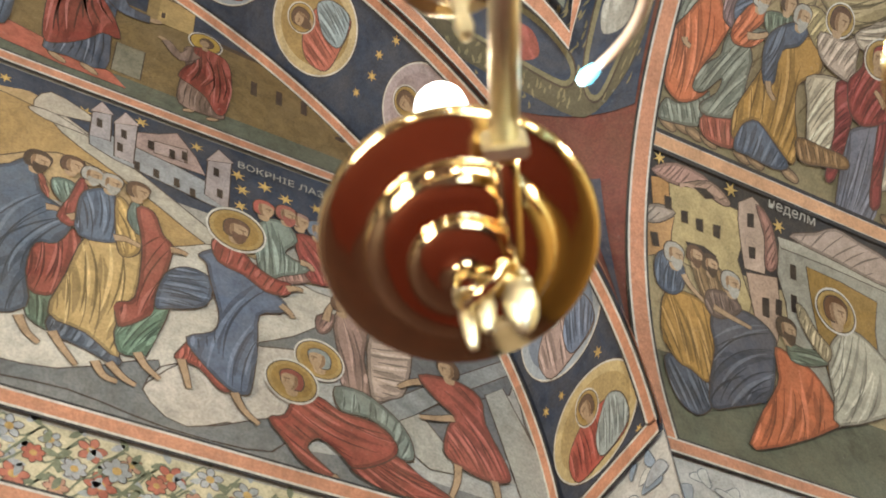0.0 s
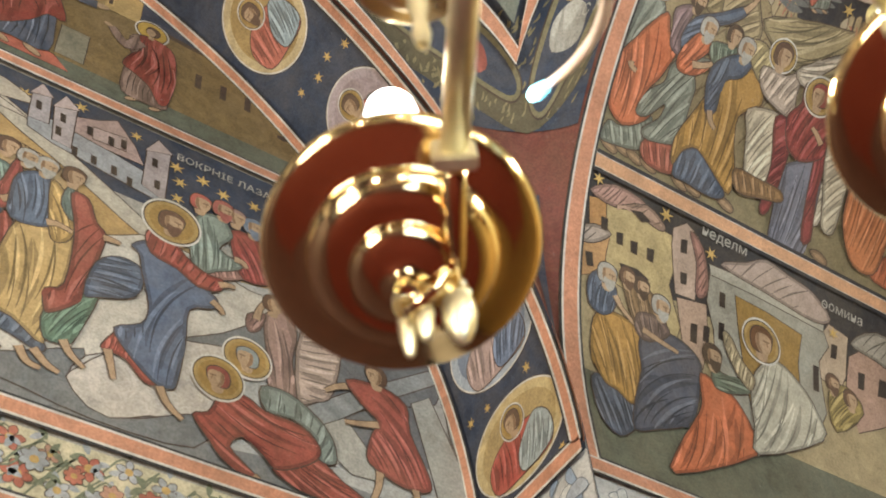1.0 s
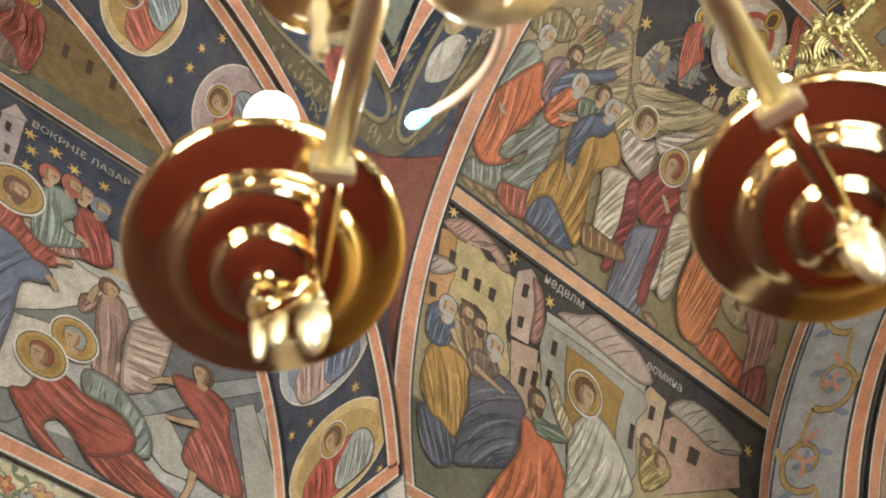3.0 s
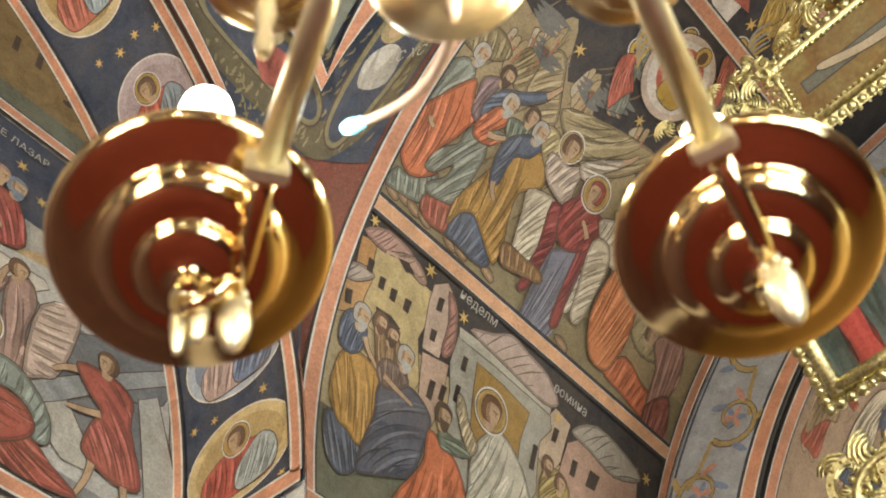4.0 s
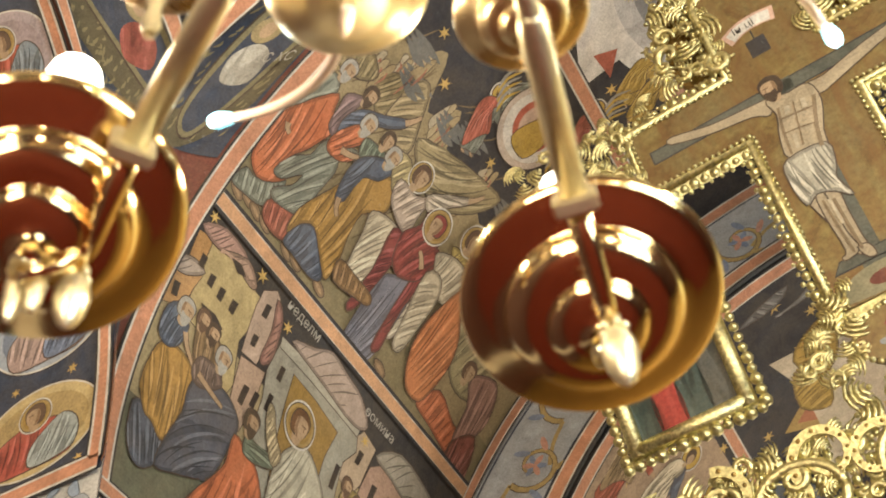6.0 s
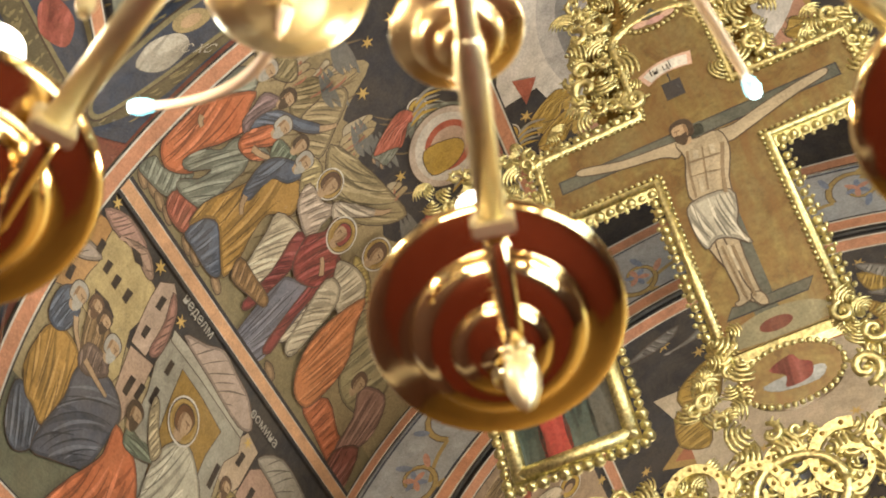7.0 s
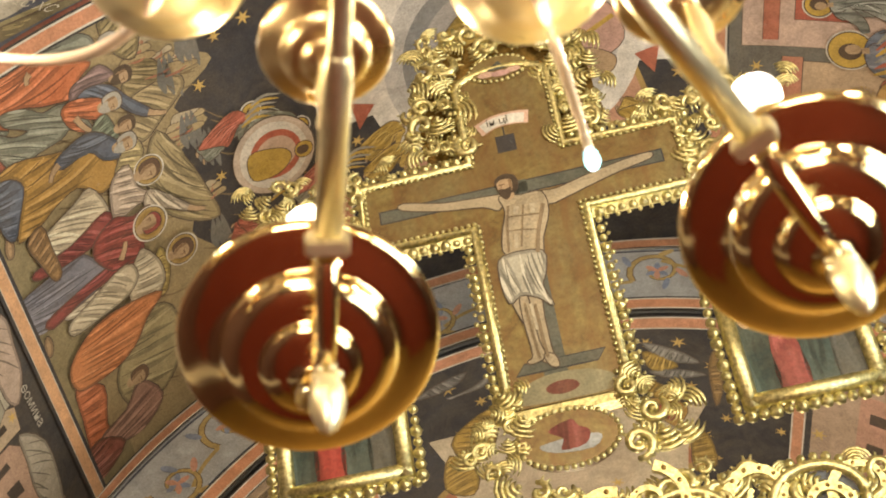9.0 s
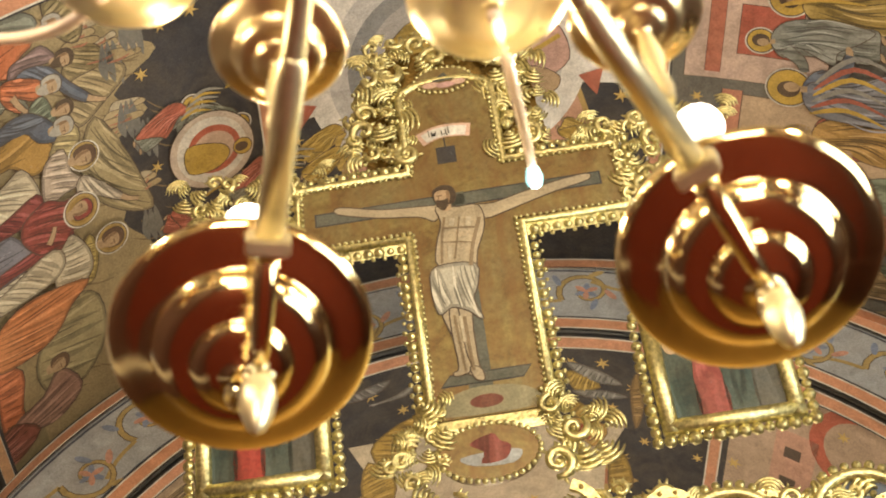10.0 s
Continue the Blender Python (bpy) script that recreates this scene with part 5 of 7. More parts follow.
for k, (u, v) in enumerate(((2.42, 2.10), (2.69, 2.12), (2.80, 2.17), (2.92, 2.05), (3.21, 2.12), (2.33, 2.20))):
    sh = [(smooth_line([(u - 0.10, v + 0.01 * i - 0.03 * i), (u, v + 0.02 - 0.03 * i), (u + 0.10 - 0.02 * i, v - 0.03 * i + 0.008), (u, v - 0.015 - 0.03 * i)], 4), fresco((0.17, 0.165, 0.15)), i) for i in range(3)]
    paint("painted_cloud", sh, barrel, up, "grey painted cloud", 12)
drawn("painted_figure", "painted bearded figure in a coral mantle over grey green", barrel, up, 14, [
    ((0.27, 0.29, 0.23), [(2.1, 1.312), (2.162, 1.315), (2.271, 1.406), (2.257, 1.319), (2.244, 1.258), (2.15, 1.234), (2.082, 1.232)]),
    ((0.30, 0.32, 0.26), [(2.109, 1.827), (2.174, 1.829), (2.195, 1.759), (2.125, 1.692), (2.12, 1.621), (2.137, 1.567), (2.109, 1.552), (2.076, 1.61), (2.06, 1.677), (2.062, 1.746)]),
    (VERMIL, [(2.204, 1.8), (2.242, 1.736), (2.296, 1.699), (2.276, 1.614), (2.255, 1.554), (2.22, 1.488), (2.204, 1.406), (2.263, 1.416), (2.228, 1.362), (2.158, 1.321), (2.092, 1.353), (2.067, 1.429), (2.076, 1.504), (2.075, 1.577), (2.119, 1.66), (2.139, 1.704)]),
], heads=[(2.165, 1.887, 0.035, (0.40, 0.38, 0.33), 1, 0, 1)], limbs=[[(2.123, 1.563), (2.133, 1.546), (2.156, 1.538)]])
drawn("painted_figure", "painted dark bearded figure pointing, in blue and plum", barrel, up, 17, [
    (BLUE, [(2.283, 1.751), (2.326, 1.842), (2.417, 1.901), (2.507, 1.971), (2.525, 1.946), (2.471, 1.885), (2.393, 1.829), (2.336, 1.751), (2.318, 1.681), (2.276, 1.69)]),
    ((0.30, 0.20, 0.20), [(2.231, 1.828), (2.297, 1.873), (2.304, 1.834), (2.287, 1.746), (2.31, 1.675), (2.259, 1.693), (2.245, 1.758)]),
], heads=[(2.312, 1.899, 0.033, (0.08, 0.05, 0.03), 1, 0, 1)], limbs=[[(2.51, 1.954), (2.535, 1.994), (2.545, 2.025)]])
drawn("painted_figure", "painted grey bearded figure in red and grey green", barrel, up, 20, [
    ((0.42, 0.13, 0.08), [(2.263, 1.31), (2.388, 1.348), (2.432, 1.371), (2.414, 1.241), (2.322, 1.218), (2.26, 1.244)]),
    ((0.27, 0.28, 0.22), [(2.451, 1.724), (2.482, 1.71), (2.397, 1.647), (2.415, 1.59), (2.41, 1.478), (2.413, 1.367), (2.274, 1.313), (2.24, 1.344), (2.3, 1.413), (2.307, 1.477), (2.244, 1.396), (2.197, 1.397), (2.231, 1.497), (2.282, 1.554), (2.288, 1.624), (2.332, 1.682)]),
    (VERMIL, [(2.321, 1.728), (2.362, 1.795), (2.413, 1.787), (2.422, 1.744), (2.381, 1.683), (2.455, 1.715), (2.403, 1.64), (2.326, 1.622), (2.302, 1.663)]),
], heads=[(2.391, 1.824, 0.036, (0.40, 0.38, 0.33), 1, 0, 1)], limbs=[[(2.371, 1.67), (2.421, 1.688), (2.466, 1.719)]])
drawn("painted_figure", "painted beardless figure in green", barrel, up, 23, [
    (GREEN, [(2.423, 1.784), (2.499, 1.807), (2.584, 1.814), (2.57, 1.78), (2.492, 1.723), (2.442, 1.722)]),
], heads=[(2.506, 1.852, 0.032, (0.08, 0.05, 0.03), 0, 0, 1)])
drawn("painted_figure", "painted grey bearded figure in an amber mantle over blue", barrel, up, 26, [
    (BLUE, [(2.426, 1.343), (2.497, 1.377), (2.588, 1.316), (2.649, 1.254), (2.592, 1.221), (2.467, 1.227), (2.405, 1.234)]),
    (AMBER, [(2.614, 1.764), (2.676, 1.768), (2.715, 1.686), (2.695, 1.637), (2.63, 1.577), (2.642, 1.465), (2.669, 1.377), (2.669, 1.268), (2.585, 1.315), (2.49, 1.377), (2.428, 1.341), (2.396, 1.269), (2.383, 1.371), (2.446, 1.533), (2.475, 1.61), (2.505, 1.661)], 1.35),
    (BLUE, [(2.468, 1.726), (2.543, 1.792), (2.617, 1.795), (2.593, 1.72), (2.523, 1.67), (2.526, 1.551), (2.485, 1.525), (2.459, 1.598), (2.451, 1.66)]),
], heads=[(2.574, 1.828, 0.037, (0.40, 0.38, 0.33), 1, 0, 1)], limbs=[[(2.498, 1.54), (2.515, 1.504), (2.542, 1.482)]])
drawn("painted_figure", "painted winged figure in a pale robe", barrel, up, 29, [
    ((0.50, 0.40, 0.20), [(2.57, 1.853), (2.644, 1.885), (2.733, 1.813), (2.737, 1.731), (2.656, 1.752)]),
    (CREAM, [(2.661, 1.622), (2.768, 1.665), (2.834, 1.647), (2.835, 1.52), (2.806, 1.35), (2.733, 1.326), (2.705, 1.43), (2.686, 1.531)], 1.25),
    ((0.58, 0.46, 0.36), [(2.669, 1.805), (2.779, 1.815), (2.842, 1.858), (2.855, 1.759), (2.865, 1.676), (2.76, 1.687), (2.687, 1.726)]),
    ((0.60, 0.50, 0.38), [(2.819, 1.857), (2.9, 1.933), (2.989, 2.002), (3.008, 1.985), (2.937, 1.897), (2.876, 1.815)], 0.3),
], heads=[(2.737, 1.879, 0.041, (0.13, 0.07, 0.04), 0, 0.067, 1)], limbs=[[(2.993, 1.991), (3.02, 2.021), (3.039, 2.06)]])
drawn("painted_figure", "painted figure in a wine mantle over slate blue", barrel, up, 32, [
    ((0.60, 0.53, 0.40), [(3.119, 1.704), (3.181, 1.663), (3.146, 1.468), (3.103, 1.327), (3.067, 1.352), (3.09, 1.541)], 1.2),
    ((0.20, 0.20, 0.24), [(2.891, 1.488), (2.967, 1.543), (3.056, 1.573), (3.081, 1.473), (3.079, 1.333), (3.063, 1.202), (2.999, 1.133), (2.889, 1.129), (2.878, 1.175), (2.881, 1.311), (2.879, 1.397)], 1.3),
    (WINE, [(2.792, 1.65), (2.872, 1.659), (2.897, 1.571), (2.877, 1.357), (2.851, 1.269), (2.817, 1.277), (2.83, 1.466)], 1.2),
    (WINE, [(3.028, 1.758), (3.088, 1.682), (3.072, 1.522), (3.075, 1.386), (3.083, 1.254), (3.036, 1.235), (3.028, 1.408), (3.021, 1.576)], 1.2),
    ((0.30, 0.055, 0.045), [(2.883, 1.833), (2.969, 1.873), (3.037, 1.829), (3.026, 1.751), (3.068, 1.724), (3.061, 1.656), (3.049, 1.591), (2.953, 1.536), (2.884, 1.562), (2.852, 1.635), (2.846, 1.688), (2.887, 1.755)]),
], heads=[(2.961, 1.812, 0.04, (0.30, 0.06, 0.05), 0, 0.08, -1)], limbs=[[(3.032, 1.641), (2.997, 1.672), (2.969, 1.686)]])
drawn("painted_figure", "painted winged figure in white with an orange red mantle", barrel, up, 35, [
    ((0.48, 0.36, 0.12), [(3.089, 1.82), (3.192, 1.836), (3.303, 1.788), (3.293, 1.73), (3.174, 1.751)]),
    ((0.62, 0.54, 0.40), [(3.049, 1.748), (3.147, 1.799), (3.252, 1.792), (3.303, 1.699), (3.237, 1.62), (3.138, 1.646), (3.08, 1.696)]),
    ((0.60, 0.52, 0.38), [(3.065, 1.65), (3.143, 1.689), (3.202, 1.614), (3.202, 1.45), (3.184, 1.325), (3.126, 1.324), (3.107, 1.436)], 1.2),
    ((0.62, 0.23, 0.09), [(3.29, 1.766), (3.36, 1.658), (3.43, 1.583), (3.466, 1.485), (3.458, 1.355), (3.418, 1.247), (3.314, 1.24), (3.244, 1.338), (3.218, 1.47), (3.241, 1.617)], 1.3),
], heads=[(3.16, 1.907, 0.042, (0.13, 0.07, 0.04), 0, 0.075, 1)])
drawn("painted_figure", "painted figures in olive, red and rose", barrel, up, 11, [
    ((0.37, 0.31, 0.17), [(3.335, 1.669), (3.396, 1.791), (3.61, 1.779), (3.755, 1.633), (3.721, 1.47), (3.584, 1.425), (3.462, 1.489)]),
    (VERMIL, [(3.411, 1.244), (3.507, 1.369), (3.676, 1.316), (3.792, 1.312), (3.81, 1.188), (3.553, 1.217)], 1.2),
    ((0.40, 0.22, 0.17), [(3.622, 1.531), (3.77, 1.613), (3.851, 1.508), (3.839, 1.372), (3.721, 1.253), (3.7, 1.422)]),
    ((0.30, 0.10, 0.07), [(3.724, 1.261), (3.839, 1.362), (3.895, 1.204), (3.83, 1.098), (3.731, 1.146)]),
], heads=[(3.597, 1.536, 0.04, (0.13, 0.07, 0.04), 0, 0, 1)])
drawn("painted_basket", "painted woven basket", barrel, up, 38, [
    ((0.33, 0.19, 0.08), [(2.669, 1.377), (2.783, 1.383), (2.897, 1.383), (2.91, 1.342), (2.82, 1.317), (2.696, 1.293)]),
])
drawn("painted_foot", "painted bare feet in a row", barrel, up, 10, [
    (SKIN_C, [(2.087, 1.229), (2.121, 1.24), (2.16, 1.219), (2.15, 1.198), (2.111, 1.206)]),
    (SKIN_C, [(2.143, 1.241), (2.177, 1.253), (2.216, 1.231), (2.206, 1.211), (2.166, 1.218)]),
    (SKIN_C, [(2.199, 1.233), (2.233, 1.245), (2.273, 1.223), (2.263, 1.202), (2.223, 1.21)]),
    (SKIN_C, [(2.262, 1.23), (2.297, 1.242), (2.337, 1.22), (2.327, 1.199), (2.286, 1.207)]),
    (SKIN_C, [(2.407, 1.225), (2.444, 1.237), (2.485, 1.214), (2.474, 1.193), (2.432, 1.201)]),
    (SKIN_C, [(2.467, 1.227), (2.504, 1.239), (2.546, 1.216), (2.534, 1.195), (2.492, 1.203)]),
    (SKIN_C, [(2.622, 1.235), (2.661, 1.247), (2.703, 1.224), (2.692, 1.202), (2.647, 1.21)]),
    (SKIN_C, [(3.096, 1.219), (3.14, 1.231), (3.186, 1.207), (3.172, 1.184), (3.123, 1.193)]),
    (SKIN_C, [(3.077, 1.152), (3.12, 1.164), (3.165, 1.139), (3.15, 1.116), (3.102, 1.126)]),
])
drawn("painted_rock", "ochre painted rock", barrel, up, 8, [
    ((0.40, 0.31, 0.17), [(2.401, 1.925), (2.397, 2.034), (2.425, 2.115), (2.485, 2.118), (2.558, 2.013), (2.616, 1.913), (2.585, 1.865), (2.479, 1.877)], 1.0),
    ((0.34, 0.26, 0.13), [(2.289, 1.956), (2.318, 2.037), (2.396, 2.053), (2.41, 1.946), (2.416, 1.895), (2.368, 1.883)], 1.0),
    ((0.38, 0.30, 0.16), [(2.603, 1.965), (2.78, 2.047), (2.944, 2.091), (3.117, 2.116), (3.062, 1.982), (2.908, 1.863), (2.736, 1.872)], 0.2),
    ((0.33, 0.26, 0.13), [(2.062, 1.896), (2.164, 2.008), (2.274, 1.971), (2.23, 1.905), (2.123, 1.868)]),
])
paint("painted_glory", [(oval(2.955, 2.40, 0.185, 0.185, 36), LINE, 0), (oval(2.955, 2.40, 0.18, 0.18, 36), fresco((0.62, 0.50, 0.40)), 1), (oval(2.955, 2.40, 0.155, 0.15, 36), fresco((0.76, 0.70, 0.61)), 2), (oval(2.955, 2.41, 0.115, 0.115, 30), fresco((0.50, 0.12, 0.07)), 3), (oval(2.955, 2.41, 0.085, 0.09, 30), fresco((0.60, 0.42, 0.32)), 4)]
      + lined(smooth_line([(2.91, 2.30), (3.03, 2.29), (3.05, 2.40), (3.0, 2.47), (2.94, 2.44)], 4), GOLD, 5) + [(oval(2.985, 2.53, 0.042), LINE, 6), (oval(2.985, 2.53, 0.038), GOLD, 7), (oval(2.985, 2.525, 0.022, 0.028), HAIR, 8)], barrel, up, "pale round glory with a red ring", 44)
for k, (u, v, a, c) in enumerate(((2.74, 2.40, 0.5, (0.26, 0.28, 0.22)), (2.82, 2.20, -0.4, (0.24, 0.25, 0.20)), (3.22, 2.24, 0.5, (0.50, 0.13, 0.08)), (3.24, 2.54, -0.6, (0.28, 0.27, 0.20)))):
    figure(barrel, up, u, v - 0.1, 0.30, c, (0.50, 0.13, 0.08) if k % 2 else c, a, 1, 0.12, order=k % 2 + 1, seed=50 + k, wide=1.3)
    sh = []
    for i in range(6):
        x, y = u - 0.05 - 0.016 * i, v + 0.10 + 0.012 * i
        sh.append((band(smooth_line([(x, y), (x - 0.02, y + 0.06), (x + 0.0, y + 0.13)], 4, False), [0.004, 0.010, 0.013, 0.014, 0.013, 0.012, 0.010, 0.006, 0.003]), (GOLD, fresco((0.35, 0.33, 0.28)))[i % 2], i % 2))
    paint("painted_wing", sh, barrel, up, "gold and grey painted feathers", 36)
stars(barrel, up, [(2.334, 2.288), (2.306, 2.417), (2.507, 2.18), (2.94, 2.165), (3.34, 2.40), (2.44, 2.58), (3.5, 2.3), (3.62, 2.5), (3.8, 2.35)], 0.032, 30)
lettering(barrel, up, "ιссσνε", 2.36, 2.50, 0.075, 0.1)
fold_strokes(barrel, up, (2.1, 1.4, 3.9, 2.2), 110, fresco((0.20, 0.14, 0.07)), 5, 6, 0.16, 0.9, 0.007)

# the crown of the vault
crown = mural("ceiling_fresco", barrel, None, "dark painted vault crown with a pale star and round glory")
paint("painted_sky", [(rect(Y1 + 0.01, 66 * G, Y2 - 0.01, 106 * G), INK, 0)], barrel, crown, "near black painted sky", 3)
cu, cv = 2.80, 3.40


def curved_star(u, v, r, inner, turn, k=4):
    out = []
    for i in range(k):
        a, b = turn + 2 * pi * i / k, turn + 2 * pi * (i + 1) / k
        p, q = (u + r * cos(a), v + r * sin(a)), (u + r * cos(b), v + r * sin(b))
        m = (u + inner * cos((a + b) / 2), v + inner * sin((a + b) / 2))
        for s in steps(0, 1, 6)[:-1]:
            out.append(((1 - s) ** 2 * p[0] + 2 * s * (1 - s) * m[0] + s * s * q[0], (1 - s) ** 2 * p[1] + 2 * s * (1 - s) * m[1] + s * s * q[1]))
    return out


def hollow(pts, c, pull):
    """A star with the given points and sides that sag towards its centre."""
    out = []
    for p, q in zip(pts, pts[1:] + pts[:1]):
        m = tuple(((p[i] + q[i]) / 2) * pull + c[i] * (1 - pull) for i in (0, 1))
        out += [tuple((1 - f) ** 2 * p[i] + 2 * f * (1 - f) * m[i] + f * f * q[i] for i in (0, 1)) for f in steps(0, 1, 6)[:-1]]
    return out


PALE = fresco((0.80, 0.75, 0.68), 0, 0.3)
sh = [(curved_star(cu, cv, 0.82, 0.42, 0.95), OCHRE, 0), (curved_star(cu, cv, 0.78, 0.40, 0.95), fresco((0.56, 0.30, 0.20)), 1), (hollow([(cu + 0.16, cv - 0.76), (cu + 0.14, cv + 0.76), (cu - 0.55, cv + 0.6), (cu - 0.55, cv - 0.6)], (cu, cv), 0.86), PALE, 2), (oval(cu, cv, 0.585, 0.575, 48), PALE, 3), (oval(cu, cv, 0.50, 0.48, 48), fresco((0.58, 0.55, 0.52)), 4), (oval(cu, cv, 0.41, 0.40, 48), fresco((0.27, 0.27, 0.27)), 5), (oval(cu, cv, 0.34, 0.33, 48), fresco((0.40, 0.37, 0.35)), 6)]
paint("painted_glory", sh, barrel, crown, "pale painted star and grey rings", 5)
for s in (-1, 1):
    for tri in ([(cu + 0.10, cv + s * 0.54), (cu + 0.06, cv + s * 0.64), (cu + 0.20, cv + s * 0.62)], [(cu - 0.22, cv + s * 0.56), (cu - 0.28, cv + s * 0.64), (cu - 0.11, cv + s * 0.62)]):
        paint("painted_triangle", [(tri, fresco((0.46, 0.13, 0.08)), 0)], barrel, crown, "", 24)
sh = lined(smooth_line([(cu + 0.42, cv - 0.26), (cu + 0.1, cv - 0.30), (cu - 0.2, cv - 0.16), (cu - 0.25, cv + 0.12), (cu, cv + 0.28), (cu + 0.25, cv + 0.34), (cu + 0.45, cv + 0.2)], 4), fresco((0.50, 0.33, 0.07), 0.6), 0)
sh += lined(smooth_line([(cu + 0.02, cv + 0.22), (cu - 0.12, cv + 0.30), (cu - 0.16, cv + 0.44), (cu + 0.02, cv + 0.50), (cu + 0.12, cv + 0.36)], 4), fresco((0.60, 0.36, 0.30)), 2)
sh += [(band([(cu + 0.06, cv + 0.24), (cu - 0.10, cv + 0.46)], 0.022), GOLD, 4), (band([(cu - 0.10, cv + 0.28), (cu + 0.02, cv + 0.38)], 0.016), GOLD, 4)]
sh += lined(smooth_line([(cu + 0.05, cv + 0.34), (cu + 0.10, cv + 0.46), (cu + 0.18, cv + 0.44), (cu + 0.17, cv + 0.34)], 4), SKIN, 4)
paint("painted_figure", sh, barrel, crown, "gold painted robe in plain shapes", 14)
for s, v in ((-1, 2.90), (1, 4.06)):
    for k, u in enumerate((3.12, 3.24)):
        figure(barrel, crown, u + 0.03, v - s * 0.03 - 0.16, 0.26, (0.55, 0.36, 0.08), (0.50, 0.32, 0.06), 0.5 * s, -s, 0.15, order=k, seed=60 + k, wide=1.5)
stars(barrel, crown, [(3.05, 2.76), (3.0, 4.12), (2.30, 2.80), (2.2, 4.05), (3.6, 3.0), (3.62, 3.9), (2.6, 2.72), (3.75, 3.4), (3.5, 2.74), (2.75, 4.2)], 0.035, 32)

# south side of the vault
south = mural("fresco_south_scene", barrel_south, None, "faded wall painting of winged figures beside pink buildings")
V0 = 74 * G
paint("painted_sky", [(rect(-Y2 + 0.01, 1.15, -Y1 - 0.01, V0 - 0.04), fresco((0.16, 0.15, 0.13)), 0)], barrel_south, south, "dark painted sky", 3)
ground(barrel_south, south, -Y2 + 0.01, -Y1 - 0.01, 1.15, wavy(-Y2 + 0.01, -Y1 - 0.01, 1.9, 0.1, 15), fresco((0.32, 0.26, 0.16)), 4)
paint("painted_hall", lined(rect(-2.88, 2.30, -2.1, 2.86), fresco((0.62, 0.45, 0.37)), 0) + lined(rect(-2.85, 2.72, -2.1, 2.78), fresco((0.50, 0.16, 0.10)), 2, 0.002) + lined(rect(-2.75, 2.42, -2.52, 2.66), fresco((0.46, 0.11, 0.07)), 2) + lined(rect(-2.40, 2.42, -2.2, 2.66), fresco((0.46, 0.11, 0.07)), 2), barrel_south, south, "pale pink painted hall with red openings", 5)
paint("painted_house", lined(rect(-3.4, 1.9, -2.95, 2.62), fresco((0.56, 0.40, 0.26)), 0) + lined(rect(-3.42, 2.62, -2.93, 2.70), fresco((0.60, 0.25, 0.16)), 2), barrel_south, south, "ochre painted house", 5)
for k, (u, v, h, a, b, hl) in enumerate(((-2.22, 1.95, 0.66, GREEN, ROSE, 0.13), (-2.42, 1.92, 0.62, TAN, (0.40, 0.27, 0.07), 0.12), (-2.62, 2.1, 0.52, (0.24, 0.25, 0.22), (0.27, 0.28, 0.25), 0.10), (-2.82, 1.80, 0.70, BLUE, (0.22, 0.23, 0.27), 0.12), (-3.05, 1.75, 0.68, RED, AMBER, 0.11), (-3.3, 1.75, 0.66, SLATE, GREEN, 0.0), (-3.5, 1.72, 0.64, AMBER, RED, 0.0), (-3.72, 1.72, 0.62, GREEN, TAN, 0.0))):
    figure(barrel_south, south, u, v, h, a, b, -0.1, 1 if k % 2 else -1, hl, order=k % 4, seed=70 + k, wide=1.2)
for k in range(8):
    figure(barrel_south, south, -3.85 + 0.22 * k, 1.18, 0.62, (RED, BLUE, AMBER, GREEN)[k % 4], (TAN, VERMIL, SLATE, CREAM)[k % 4], 0.05, 1, 0.0, order=k % 3, seed=90 + k)
for u, v, a in ((-2.98, 2.34, -0.3), (-2.5, 2.52, 0.2), (-2.16, 2.55, 0.3)):
    sh = [(band(smooth_line([(u + 0.03 * i, v), (u + 0.05 * i + 0.05, v - 0.14), (u + 0.05 * i + 0.04 + a * 0.1, v - 0.32)], 4, False), [0.006, 0.016, 0.022, 0.024, 0.022, 0.019, 0.014, 0.009, 0.004]), (GOLD, fresco((0.42, 0.12, 0.08)), fresco((0.30, 0.29, 0.26)))[i % 3], i) for i in range(6)]
    paint("painted_wing", sh, barrel_south, south, "gold and red painted wing", 46)
stars(barrel_south, south, [(-2.98, 2.80), (-3.5, 2.8), (-3.2, 2.82), (-3.6, 2.6)], 0.033, 12)

# borders on the east vault
edges = mural("fresco_borders", barrel, None, "coral painted border stripes along the vault edges")
stripe("border_stripe", [(Y1 + 0.035, v) for v in steps(-0.12, pi * ARC + 0.12, 60)], barrel, edges, 0.055)
stripe("border_stripe", [(Y1 + 0.08, 28.3 * G), (3.0, 28.3 * G), (Y2 - 0.07, 28.3 * G)], barrel, edges, 0.05, fresco((0.66, 0.37, 0.20), 0, 0.8))
stripe("border_stripe", [(Y1 + 0.08, 66 * G), (Y2 - 0.07, 66 * G)], barrel, edges, 0.05)
stripe("border_stripe", [(Y1 + 0.08, 106.5 * G), (Y2 - 0.07, 106.5 * G)], barrel, edges, 0.05)
stripe("border_stripe", [(Y1 + 0.08, (180 - 28.3) * G), (Y2 - 0.07, (180 - 28.3) * G)], barrel, edges, 0.05)
stripe("border_stripe", [(Y2 - 0.035, v) for v in steps(-0.12, pi * ARC + 0.12, 60)], barrel, edges, 0.05)
